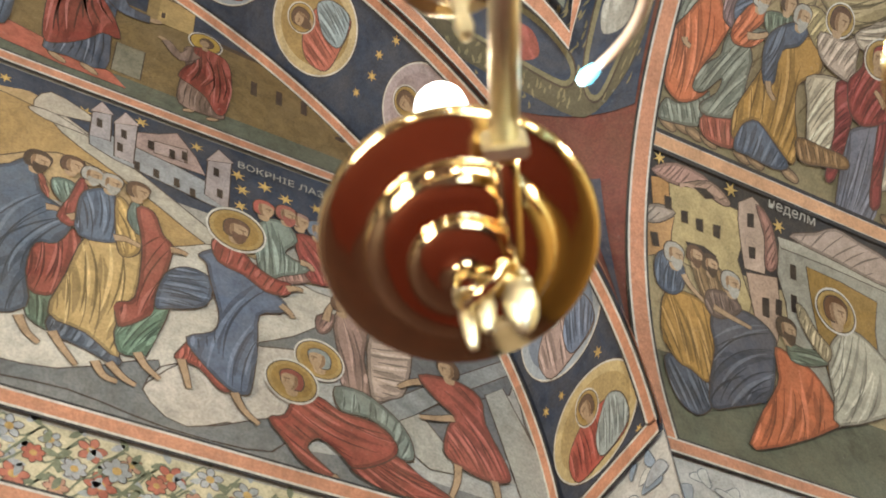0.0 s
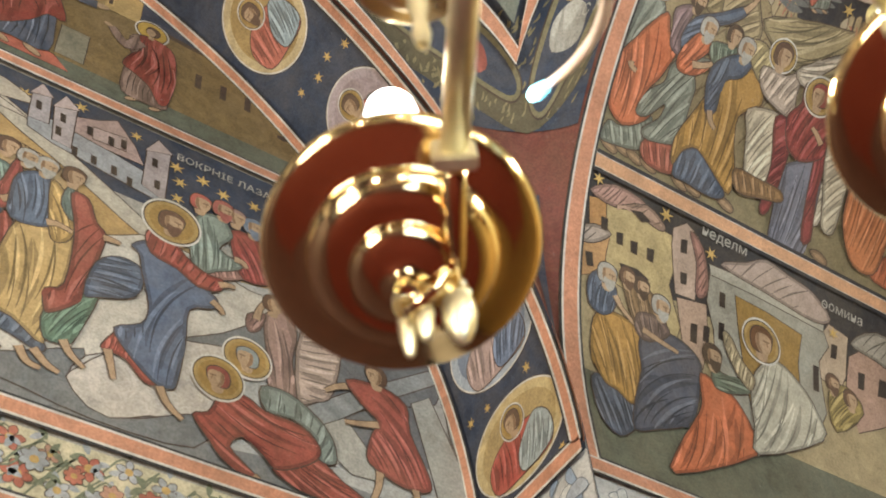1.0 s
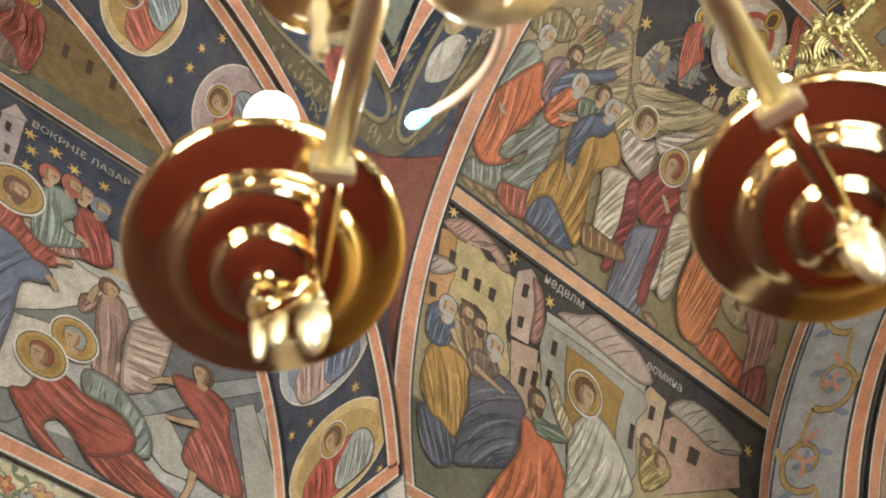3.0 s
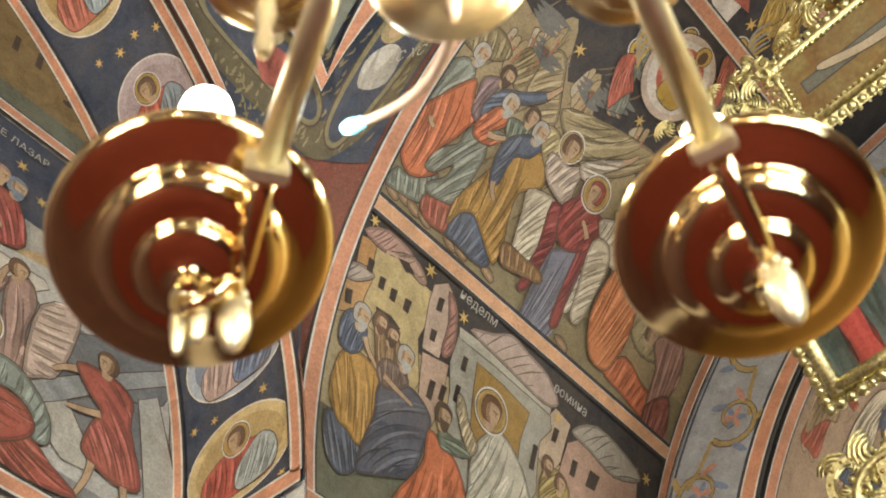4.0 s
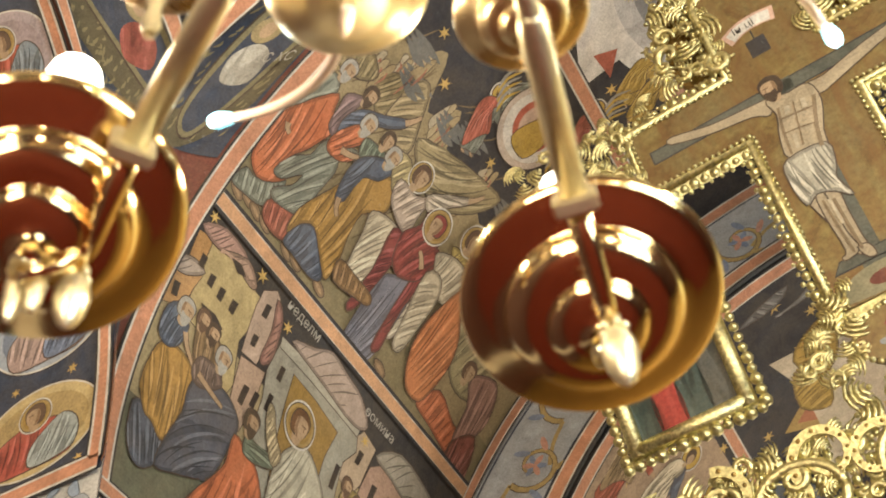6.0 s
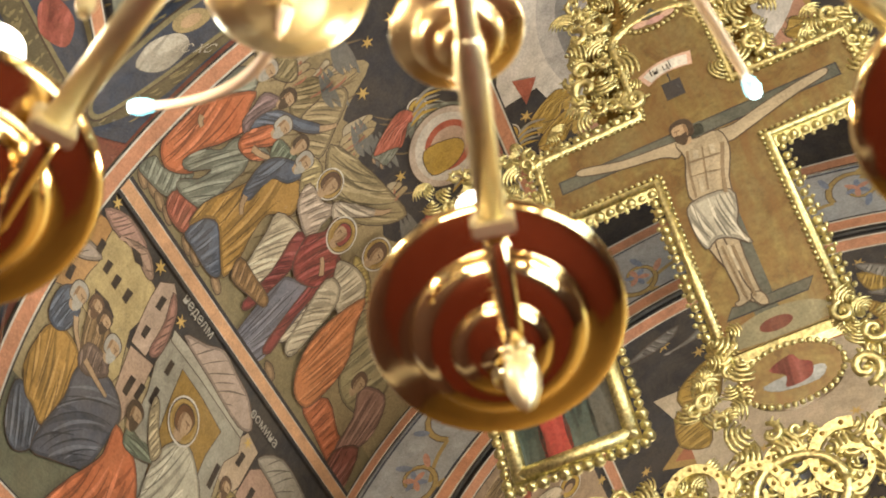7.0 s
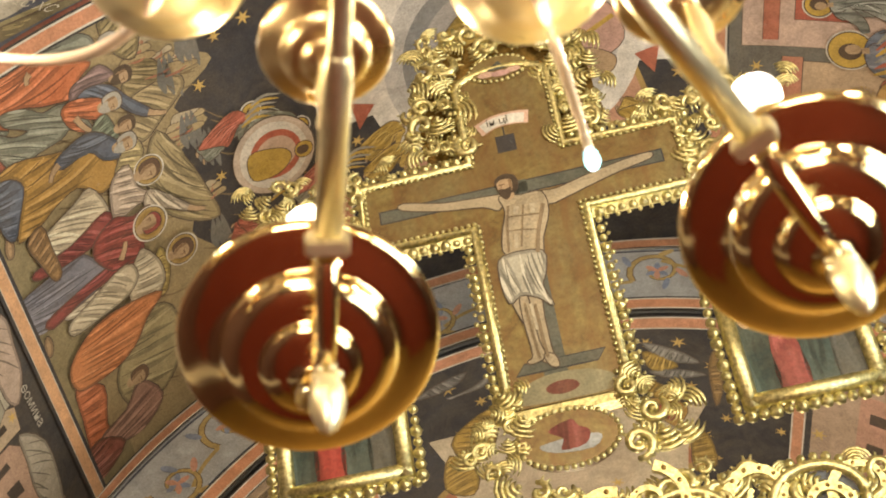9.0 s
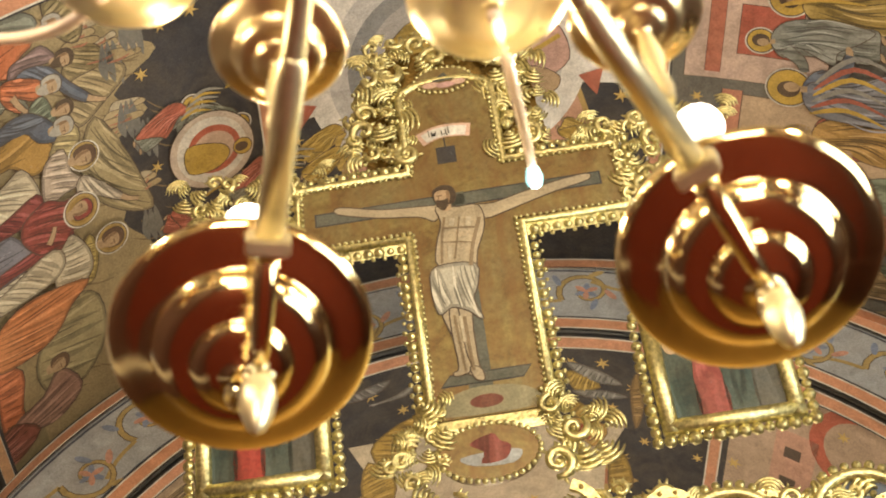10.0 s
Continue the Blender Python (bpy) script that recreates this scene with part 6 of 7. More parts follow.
for s in (barrel, barrel_south):
    sg = 1 if s is barrel else -1
    stripe("border_stripe", [(sg * (Y1 + 0.01), -0.15), (sg * (Y2 - 0.01), -0.15)][::sg], s, edges, 0.045)
    paint("painted_ornament", [(rect(*sorted((sg * (Y1 + 0.01), sg * (Y2 - 0.01)))[:1], -0.58, sorted((sg * (Y1 + 0.01), sg * (Y2 - 0.01)))[1], -0.17), fresco((0.60, 0.58, 0.54)), 0)], s, edges, "pale painted ground under the springing", 3)
paint("dark_line", [(rect(Y1 + 0.08, 27.2 * G, Y2 - 0.07, 27.6 * G), INK, 0), (rect(Y1 + 0.08, 29.0 * G, Y2 - 0.07, 29.4 * G), INK, 0)], barrel, edges, "", 69)

# north lunette
lun = mural("fresco_north_scene", north_wall, None, "faded painting of robed figures before a pale town wall")
paint("painted_sky", [(rect(-2.9, 4.85, 2.0, 5.24), NIGHT, 0)], north_wall, lun, "dark blue painted sky", 3)
ground(north_wall, lun, -2.9, 2.0, 3.86, smooth_line([(-2.9, 5.1), (-1.2, 4.9), (-0.4, 5.15), (0.0, 5.12), (0.16, 5.14), (0.34, 4.98), (0.7, 4.80), (0.95, 4.72), (1.2, 4.72), (1.6, 4.9), (2.0, 4.8)], 5, False), fresco((0.52, 0.36, 0.18)), 4)
ground(north_wall, lun, -2.9, 2.0, 3.86, smooth_line([(-2.9, 4.8), (-0.4, 4.7), (0.2, 4.66), (0.6, 4.70), (1.0, 4.66), (1.4, 4.72), (2.0, 4.7)], 5, False), fresco((0.50, 0.485, 0.44)), 5)
ground(north_wall, lun, -2.9, 2.0, 3.86, smooth_line([(-2.9, 4.1), (0.0, 4.03), (0.4, 3.99), (0.62, 3.96), (0.8, 4.03), (1.0, 3.97), (1.3, 4.0), (2.0, 3.98)], 5, False), GREY, 6)
paint("painted_hollow", [(smooth_line([(0.96, 4.5), (1.1, 4.6), (1.25, 4.52), (1.5, 4.55), (1.8, 4.4), (1.8, 4.2), (1.4, 4.1), (1.15, 4.34), (1.0, 4.38)], 4), fresco((0.19, 0.19, 0.19)), 0), (smooth_line([(0.4, 4.2), (0.6, 4.28), (0.82, 4.3), (0.9, 4.18), (0.7, 4.1), (0.5, 4.1)], 4), fresco((0.57, 0.54, 0.48)), 0)], north_wall, lun, "", 7)
drawn("painted_hill", "ochre painted hillside", north_wall, lun, 7, [
    ((0.46, 0.30, 0.12), [(-0.05, 5.064), (0.157, 5.074), (0.368, 4.981), (0.548, 4.875), (0.801, 4.704), (0.608, 4.6), (0.513, 4.832), (0.257, 4.889), (0.015, 4.743)], 9),
    ((0.50, 0.45, 0.36), [(0.176, 5.119), (0.249, 5.085), (0.531, 4.916), (0.825, 4.716), (0.758, 4.693), (0.511, 4.849), (0.259, 4.994)], 9),
    ((0.55, 0.48, 0.38), [(0.194, 5.181), (0.35, 5.118), (0.281, 5.09), (0.157, 5.074)], 9),
    ((0.52, 0.46, 0.38), [(0.141, 5.064), (0.229, 5.073), (0.385, 4.997), (0.326, 5.024), (0.2, 5.032)], 9),
])
drawn("painted_ground", "pale painted ground with grey rocks", north_wall, lun, 8, [
    ((0.62, 0.57, 0.48), [(0.092, 4.368), (0.607, 4.605), (0.816, 4.711), (1.121, 4.642), (1.317, 4.625), (0.975, 4.35), (0.729, 4.177), (0.594, 4.089), (0.395, 3.998), (0.17, 3.986)], 9),
    ((0.60, 0.54, 0.46), [(0.729, 4.177), (0.907, 4.297), (1.046, 4.404), (1.119, 4.315), (1, 4.046), (0.854, 3.996), (0.748, 3.933), (0.655, 3.939), (0.603, 3.999)], 9),
    ((0.20, 0.205, 0.20), [(0.172, 3.977), (0.393, 4.008), (0.651, 4.145), (0.616, 4.025), (0.748, 3.937), (1.016, 4.069), (0.986, 3.939), (0.703, 3.917), (0.431, 3.952), (0.181, 3.931)], 9),
    ((0.19, 0.195, 0.19), [(0.923, 4.323), (1.046, 4.409), (1.197, 4.545), (1.312, 4.519), (1.193, 4.369), (1.047, 4.356)], 9),
])
drawn("painted_town", "grey and pink painted town behind its wall", north_wall, lun, 9, [
    ((0.36, 0.37, 0.38), [(0.334, 5.076), (0.565, 5.044), (0.809, 4.983), (0.81, 4.885), (0.614, 4.919), (0.432, 4.952), (0.346, 4.986)], 9),
    ((0.46, 0.33, 0.29), [(0.48, 5.132), (0.554, 5.165), (0.613, 5.208), (0.685, 5.115), (0.724, 5.036), (0.604, 5.035), (0.489, 5.054)], 9),
    ((0.50, 0.38, 0.34), [(0.543, 5.119), (0.654, 5.135), (0.659, 5.068), (0.549, 5.059)], 9),
    ((0.40, 0.36, 0.36), [(0.334, 5.157), (0.392, 5.178), (0.405, 5.035), (0.34, 5.032)], 9),
    ((0.44, 0.38, 0.37), [(0.409, 5.146), (0.48, 5.171), (0.488, 4.961), (0.428, 4.968)], 9),
    ((0.42, 0.36, 0.35), [(0.729, 5.132), (0.808, 5.156), (0.809, 4.896), (0.73, 4.936)], 9),
    ((0.50, 0.40, 0.37), [(0.326, 5.159), (0.355, 5.228), (0.399, 5.179)], 9),
    ((0.50, 0.40, 0.37), [(0.404, 5.136), (0.436, 5.217), (0.488, 5.17)], 9),
    ((0.50, 0.40, 0.37), [(0.722, 5.118), (0.761, 5.2), (0.816, 5.154)], 9),
    (DARK, [(0.353, 5.13), (0.364, 5.127), (0.369, 5.085), (0.358, 5.088)], 9),
    (DARK, [(0.435, 5.117), (0.446, 5.114), (0.451, 5.072), (0.44, 5.075)], 9),
    (DARK, [(0.431, 5.041), (0.442, 5.038), (0.447, 4.997), (0.435, 5)], 9),
    (DARK, [(0.494, 4.976), (0.505, 4.974), (0.509, 4.934), (0.498, 4.936)], 9),
    (DARK, [(0.557, 4.971), (0.569, 4.968), (0.573, 4.928), (0.561, 4.931)], 9),
    (DARK, [(0.626, 4.962), (0.637, 4.959), (0.641, 4.919), (0.629, 4.921)], 9),
    (DARK, [(0.681, 4.938), (0.692, 4.936), (0.695, 4.896), (0.684, 4.898)], 9),
    (DARK, [(0.752, 5.09), (0.764, 5.088), (0.766, 5.045), (0.754, 5.048)], 9),
    (DARK, [(0.77, 4.982), (0.782, 4.98), (0.784, 4.939), (0.772, 4.941)], 9),
    (DARK, [(0.525, 5.108), (0.536, 5.106), (0.541, 5.063), (0.529, 5.066)], 9),
    (DARK, [(0.598, 5.102), (0.61, 5.099), (0.614, 5.057), (0.602, 5.059)], 9),
    (DARK, [(0.64, 5.114), (0.652, 5.111), (0.655, 5.069), (0.643, 5.071)], 9),
])
drawn("painted_figure", "painted bearded figure in blue over red and green", north_wall, lun, 14, [
    ((0.17, 0.24, 0.17), [(0.276, 4.252), (0.345, 4.298), (0.361, 4.141), (0.289, 4.16)]),
    ((0.36, 0.10, 0.07), [(0.25, 4.424), (0.36, 4.562), (0.394, 4.398), (0.346, 4.275), (0.274, 4.265)]),
    ((0.40, 0.12, 0.08), [(0.21, 4.759), (0.243, 4.742), (0.271, 4.626), (0.238, 4.65)]),
    ((0.125, 0.155, 0.205), [(0.14, 4.755), (0.197, 4.817), (0.24, 4.679), (0.304, 4.638), (0.35, 4.591), (0.32, 4.48), (0.261, 4.45), (0.254, 4.33), (0.28, 4.193), (0.161, 4.171), (0.069, 4.636)]),
], heads=[(0.211, 4.812, 0.038, (0.08, 0.05, 0.03), 1, 0, 1)], limbs=[[(0.266, 4.617), (0.295, 4.623), (0.319, 4.619)], [(0.266, 4.154), (0.297, 4.103), (0.333, 4.076)]])
drawn("painted_figure", "painted beardless figure in green and wine", north_wall, lun, 17, [
    ((0.22, 0.30, 0.25), [(0.266, 4.755), (0.319, 4.768), (0.36, 4.718), (0.318, 4.657), (0.275, 4.698)]),
    ((0.36, 0.09, 0.07), [(0.344, 4.799), (0.371, 4.752), (0.361, 4.578), (0.303, 4.59), (0.325, 4.693)]),
], heads=[(0.311, 4.847, 0.034, (0.13, 0.07, 0.04), 0, 0, 1)], limbs=[[(0.335, 4.601), (0.364, 4.628), (0.384, 4.633)]])
drawn("painted_figure", "painted grey bearded figure in an amber robe and blue", north_wall, lun, 20, [
    ((0.13, 0.155, 0.20), [(0.353, 4.192), (0.444, 4.171), (0.541, 4.112), (0.536, 4.076), (0.454, 4.102), (0.35, 4.13)]),
    ((0.58, 0.40, 0.17), [(0.394, 4.538), (0.475, 4.556), (0.528, 4.565), (0.561, 4.582), (0.561, 4.357), (0.52, 4.263), (0.542, 4.108), (0.445, 4.163), (0.34, 4.194), (0.363, 4.359)], 1.45),
    ((0.135, 0.17, 0.235), [(0.36, 4.735), (0.422, 4.787), (0.462, 4.747), (0.484, 4.649), (0.478, 4.56), (0.374, 4.538), (0.354, 4.633)]),
    ((0.55, 0.36, 0.13), [(0.457, 4.761), (0.498, 4.744), (0.547, 4.628), (0.548, 4.544), (0.506, 4.51), (0.482, 4.568)]),
], heads=[(0.374, 4.829, 0.032, (0.40, 0.38, 0.33), 1, 0, 1), (0.434, 4.822, 0.035, (0.40, 0.38, 0.33), 1, 0, 1)], limbs=[[(0.472, 4.578), (0.509, 4.587), (0.551, 4.577)], [(0.359, 4.13), (0.388, 4.089), (0.436, 4.035)], [(0.481, 4.07), (0.509, 4.028), (0.548, 4.019)], [(0.518, 4.079), (0.561, 4.04), (0.597, 4.026)]])
drawn("painted_figure", "painted beardless figure in a red mantle over green", north_wall, lun, 23, [
    ((0.17, 0.26, 0.18), [(0.608, 4.335), (0.661, 4.359), (0.62, 4.171), (0.604, 4.139), (0.539, 4.129), (0.524, 4.235)]),
    ((0.22, 0.28, 0.24), [(0.509, 4.767), (0.544, 4.741), (0.549, 4.624), (0.502, 4.679)]),
    ((0.36, 0.11, 0.075), [(0.523, 4.743), (0.575, 4.752), (0.612, 4.662), (0.646, 4.625), (0.643, 4.539), (0.627, 4.431), (0.615, 4.377), (0.606, 4.302), (0.539, 4.226), (0.519, 4.244), (0.513, 4.311), (0.561, 4.357), (0.558, 4.58)]),
], heads=[(0.519, 4.827, 0.035, (0.13, 0.07, 0.04), 0, 0, 1)], limbs=[[(0.642, 4.607), (0.673, 4.612), (0.695, 4.607)], [(0.588, 4.145), (0.615, 4.104), (0.658, 4.071)]])
drawn("painted_figure", "painted haloed figure in a blue mantle over dark red", north_wall, lun, 26, [
    ((0.42, 0.11, 0.075), [(0.693, 4.18), (0.748, 4.276), (0.78, 4.198), (0.856, 4.115), (0.826, 4.099), (0.763, 4.158), (0.71, 4.165)]),
    ((0.14, 0.17, 0.23), [(0.618, 4.347), (0.635, 4.49), (0.7, 4.552), (0.775, 4.531), (0.765, 4.414), (0.664, 4.356)], 0.3),
    ((0.135, 0.17, 0.245), [(0.729, 4.627), (0.792, 4.677), (0.88, 4.608), (0.917, 4.594), (1.011, 4.539), (1.001, 4.488), (0.93, 4.446), (0.928, 4.301), (0.917, 4.139), (0.898, 4.107), (0.848, 4.112), (0.764, 4.187), (0.719, 4.259), (0.794, 4.314), (0.808, 4.397), (0.772, 4.53), (0.756, 4.6)]),
    ((0.36, 0.085, 0.06), [(0.767, 4.714), (0.832, 4.753), (0.896, 4.674), (0.972, 4.631), (1.029, 4.631), (1.018, 4.576), (0.948, 4.559), (0.876, 4.601), (0.791, 4.625)]),
], heads=[(0.841, 4.803, 0.041, (0.15, 0.075, 0.045), 1, 0.103, 1)], limbs=[[(1.016, 4.604), (1.048, 4.619), (1.071, 4.619)], [(0.997, 4.52), (1.023, 4.503), (1.038, 4.48)], [(0.71, 4.169), (0.725, 4.121), (0.74, 4.069)], [(0.868, 4.102), (0.897, 4.05), (0.944, 4.013)]])
drawn("painted_figure", "small painted group in green, red and pink", north_wall, lun, 22, [
    ((0.44, 0.25, 0.20), [(0.981, 4.717), (1.066, 4.758), (1.096, 4.679), (0.974, 4.621)]),
    ((0.36, 0.08, 0.06), [(1.045, 4.891), (1.142, 4.888), (1.2, 4.723), (1.101, 4.676), (1.058, 4.771)]),
    ((0.26, 0.31, 0.26), [(0.919, 4.884), (1.005, 4.929), (1.049, 4.858), (1.007, 4.774), (1.092, 4.732), (1.005, 4.663), (0.927, 4.625)]),
], heads=[(0.93, 4.961, 0.036, (0.46, 0.12, 0.09), 0, 0, 1), (1.01, 4.974, 0.037, (0.38, 0.12, 0.09), 1, 0, 1), (1.057, 4.963, 0.034, (0.36, 0.22, 0.18), 0, 0, 1), (1.122, 4.949, 0.037, (0.18, 0.22, 0.28), 1, 0, 1)], limbs=[[(1.062, 4.756), (1.092, 4.754), (1.105, 4.733)]])
drawn("painted_figure", "painted small figure in rose raising its hands", north_wall, lun, 12, [
    ((0.40, 0.26, 0.21), [(1.178, 4.557), (1.241, 4.609), (1.288, 4.534), (1.273, 4.402), (1.29, 4.262), (1.206, 4.252), (1.193, 4.369)]),
    ((0.34, 0.20, 0.16), [(1.12, 4.532), (1.178, 4.563), (1.161, 4.484), (1.124, 4.462)]),
], heads=[(1.204, 4.619, 0.034, (0.13, 0.07, 0.04), 0, 0, 1)], limbs=[[(1.149, 4.524), (1.159, 4.575), (1.175, 4.614)]])
drawn("painted_figure", "pale wrapped painted figure", north_wall, lun, 13, [
    ((0.55, 0.42, 0.34), [(1.303, 4.541), (1.444, 4.602), (1.415, 4.339), (1.358, 4.274), (1.294, 4.263)], 0.15),
])
drawn("painted_slab", "grey painted stone slabs", north_wall, lun, 10, [
    ((0.16, 0.165, 0.17), [(1.265, 4.28), (1.451, 4.527), (1.694, 4.683), (1.863, 4.646), (1.794, 4.462), (1.493, 4.298), (1.298, 4.179)], 9),
    ((0.30, 0.31, 0.30), [(1.304, 4.221), (1.463, 4.358), (1.83, 4.643), (1.836, 4.582), (1.579, 4.374), (1.372, 4.179)], 9),
    ((0.44, 0.42, 0.36), [(1.372, 4.184), (1.455, 4.251), (1.546, 4.135), (1.558, 4.049), (1.473, 4.041), (1.394, 4.099)], 9),
    ((0.40, 0.39, 0.34), [(1.701, 4.421), (1.771, 4.479), (1.88, 4.184), (1.898, 4.014), (1.785, 3.979), (1.741, 4.222)], 9),
    ((0.24, 0.245, 0.235), [(1.82, 4.576), (1.873, 4.493), (1.922, 4.153), (1.889, 4.164), (1.838, 4.332)], 9),
])
drawn("painted_figure", "painted youth in a short red tunic", north_wall, lun, 28, [
    ((0.38, 0.10, 0.07), [(1.459, 4.409), (1.585, 4.435), (1.674, 4.396), (1.681, 4.284), (1.737, 4.135), (1.733, 4.072), (1.642, 4.055), (1.551, 4.089), (1.523, 4.127), (1.545, 4.225), (1.57, 4.28), (1.511, 4.329)]),
], heads=[(1.568, 4.473, 0.037, (0.13, 0.07, 0.04), 0, 0, -1)], limbs=[[(1.461, 4.381), (1.421, 4.36), (1.384, 4.327)], [(1.569, 4.268), (1.508, 4.246), (1.45, 4.231)], [(1.565, 4.081), (1.556, 4.02), (1.53, 3.95)], [(1.685, 4.061), (1.69, 4.012), (1.688, 3.969)]])
drawn("painted_figure", "painted kneeling figure in grey green with a halo", north_wall, lun, 31, [
    ((0.25, 0.29, 0.25), [(1.173, 4.244), (1.264, 4.256), (1.358, 4.201), (1.409, 4.131), (1.415, 4.051), (1.364, 4.046), (1.35, 4.12), (1.279, 4.16), (1.189, 4.16)]),
], heads=[(1.123, 4.335, 0.035, (0.27, 0.31, 0.30), 0, 0.083, -1)])
drawn("painted_figure", "painted prostrate figure in red with a halo", north_wall, lun, 34, [
    ((0.36, 0.095, 0.065), [(1.22, 3.963), (1.349, 4.041), (1.436, 3.991), (1.536, 3.931), (1.356, 3.904), (1.253, 3.926)], -0.6),
    ((0.37, 0.095, 0.065), [(1.049, 4.151), (1.119, 4.182), (1.189, 4.149), (1.297, 4.145), (1.361, 4.092), (1.349, 4.034), (1.272, 3.973), (1.22, 3.955), (1.186, 3.988), (1.122, 4.028), (1.084, 3.977), (1.138, 3.927), (1.191, 3.886), (1.177, 3.862), (1.118, 3.901), (1.068, 3.923), (1.026, 3.973), (0.971, 4.044), (1.016, 4.073)], -0.6),
], heads=[(1.036, 4.212, 0.035, (0.30, 0.075, 0.055), 0, 0.086, -1)], limbs=[[(1.159, 3.903), (1.184, 3.879), (1.194, 3.851)]])
lettering(north_wall, lun, "ВОКРНІЕ ЛАЗАР", 0.825, 5.13, 0.047)
stars(north_wall, lun, [(0.05, 5.17), (0.31, 5.142), (0.492, 5.199), (0.686, 5.174), (0.835, 5.101), (0.854, 5.03), (0.852, 4.943), (0.932, 5.09), (1.008, 5.063), (1.122, 5.072), (1.3, 5.05), (1.4, 5.0), (0.97, 4.98), (1.22, 4.97)], 0.028, 12)
# upper register of the lunette
lup = mural("fresco_north_upper", north_wall, None, "faded wall painting of figures before a long ochre wall")
paint("painted_sky", [(rect(-2.9, 5.30, 1.6, 6.5), NIGHT, 0)], north_wall, lup, "dark painted sky", 3)
paint("painted_wall", [([(-2.9, 5.38), (1.75, 5.38), (1.5, 5.6), (1.0, 5.84), (0.72, 5.86), (0.4, 5.9), (-2.9, 5.95)], fresco((0.23, 0.155, 0.062)), 0)] + [(rect(u, 5.62, u + 0.025, 5.71), LINE, 1) for u in (0.86, 0.96, 1.06)] + [(oval(1.22, 5.55, 0.022, 0.014), LINE, 1)] + [([(0.72, 5.86), (1.0, 5.84), (1.0, 5.86), (0.72, 5.885)], LINE, 1)], north_wall, lup, "long ochre painted wall with loopholes", 4)
paint("painted_ground", [(rect(-2.9, 5.30, 1.7, 5.42), fresco((0.13, 0.14, 0.10)), 0)], north_wall, lup, "", 6)
building(north_wall, lup, 0.44, 5.86, 0.62, 6.06, (0.48, 0.33, 0.13), (0.50, 0.40, 0.24), 1, 1, 0)
paint("painted_carpet", lined([(-0.2, 5.40), (0.2, 5.36), (0.42, 5.36), (0.36, 5.42), (0.0, 5.5), (-0.2, 5.62)], fresco((0.48, 0.14, 0.09)), 0) + lined([(0.36, 5.44), (0.46, 5.44), (0.46, 5.62), (0.36, 5.62)], fresco((0.26, 0.24, 0.17)), 2), north_wall, lup, "red painted step and grey block", 8)
figure(north_wall, lup, 0.24, 5.38, 0.80, (0.11, 0.13, 0.18), (0.30, 0.06, 0.04), 0, 1, 0.0, order=1, seed=160, wide=1.1)
figure(north_wall, lup, -0.1, 5.42, 0.80, BLUE, AMBER, 0, 1, 0.09, order=2, seed=161)
figure(north_wall, lup, 0.68, 5.36, 0.52, (0.26, 0.17, 0.13), (0.30, 0.06, 0.04), 0, -1, 0.11, (0.14, 0.08, 0.05), (0.3, 0.75), 1, 162, 1.35)
stars(north_wall, lup, [(0.8, 5.93), (0.95, 5.9), (1.1, 5.84), (0.7, 6.02)], 0.024, 12)
# floral band under the lunette
flo = mural("fresco_floral_band", north_wall, None, "cream painted band with red and blue flowers")
paint("band_ground", [(rect(-2.9, 3.60, 2.0, 3.82), fresco((0.66, 0.58, 0.38)), 0)], north_wall, flo, "cream painted ground", 3)
rnd = random.Random(31)
TINTS = [fresco(c) for c in ((0.46, 0.14, 0.09), (0.36, 0.38, 0.38), (0.52, 0.28, 0.19), (0.44, 0.45, 0.46), (0.50, 0.17, 0.11))]
LEAF, EYE_SPOT = fresco((0.20, 0.22, 0.14)), fresco((0.56, 0.36, 0.12))
for k in range(62):
    u, v = -0.3 + 0.034 * k, 3.712 + (0.058, -0.055, 0.0)[k % 3] + rnd.uniform(-0.02, 0.02)
    stem = smooth_line([(u - 0.08, v - 0.05), (u - 0.02, v + 0.035), (u + 0.03, v - 0.02), (u + 0.08, v + 0.03)], 4, False)
    sh = [(band(stem, 0.006), LEAF, 0)]
    r = rnd.uniform(0.017, 0.027)
    petals = 5 + k % 3
    for i in range(petals):
        a = 2 * pi * i / petals + k
        o = smooth_line([(u + r * q * cos(a + w), v + r * q * sin(a + w)) for q, w in ((0.25, -0.5), (1.1, -0.42), (1.55, 0.0), (1.1, 0.42), (0.25, 0.5))], 3)
        sh += [(grown(o, 0.0022), LINE, 1), (o, TINTS[k % 5], 1.4)]
    sh += [(oval(u, v, r * 0.5, r * 0.5, 12), EYE_SPOT, 2)]
    for i in range(4):
        a = k + 1.57 * i
        x, y = u + 0.05 * cos(a), v + 0.042 * sin(a)
        o = smooth_line([(x, y), (x + 0.024 * cos(a + 0.6), y + 0.024 * sin(a + 0.6)), (x + 0.045 * cos(a + 0.2), y + 0.045 * sin(a + 0.2)), (x + 0.022 * cos(a - 0.3), y + 0.022 * sin(a - 0.3))], 3)
        sh.append((o, (LEAF, TINTS[3], TINTS[1], LEAF)[i], 0.5))
    paint("painted_flower", sh, north_wall, flo, "", 5 + 4 * (k % 3))
bor = mural("fresco_north_borders", north_wall, None, "coral painted border stripes across the north lunette")
stripe("border_stripe", [(-2.9, 5.27), (1.72, 5.27)], north_wall, bor, 0.036)
stripe("border_stripe", [(-2.9, 3.86), (1.95, 3.86)], north_wall, bor, 0.042)
stripe("border_stripe", [(-2.9, 3.575), (1.95, 3.575)], north_wall, bor, 0.04)

# soffit of the north arch
sof = mural("fresco_arch_soffit", soffit, None, "dark blue arch band with painted medallions and gold stars")
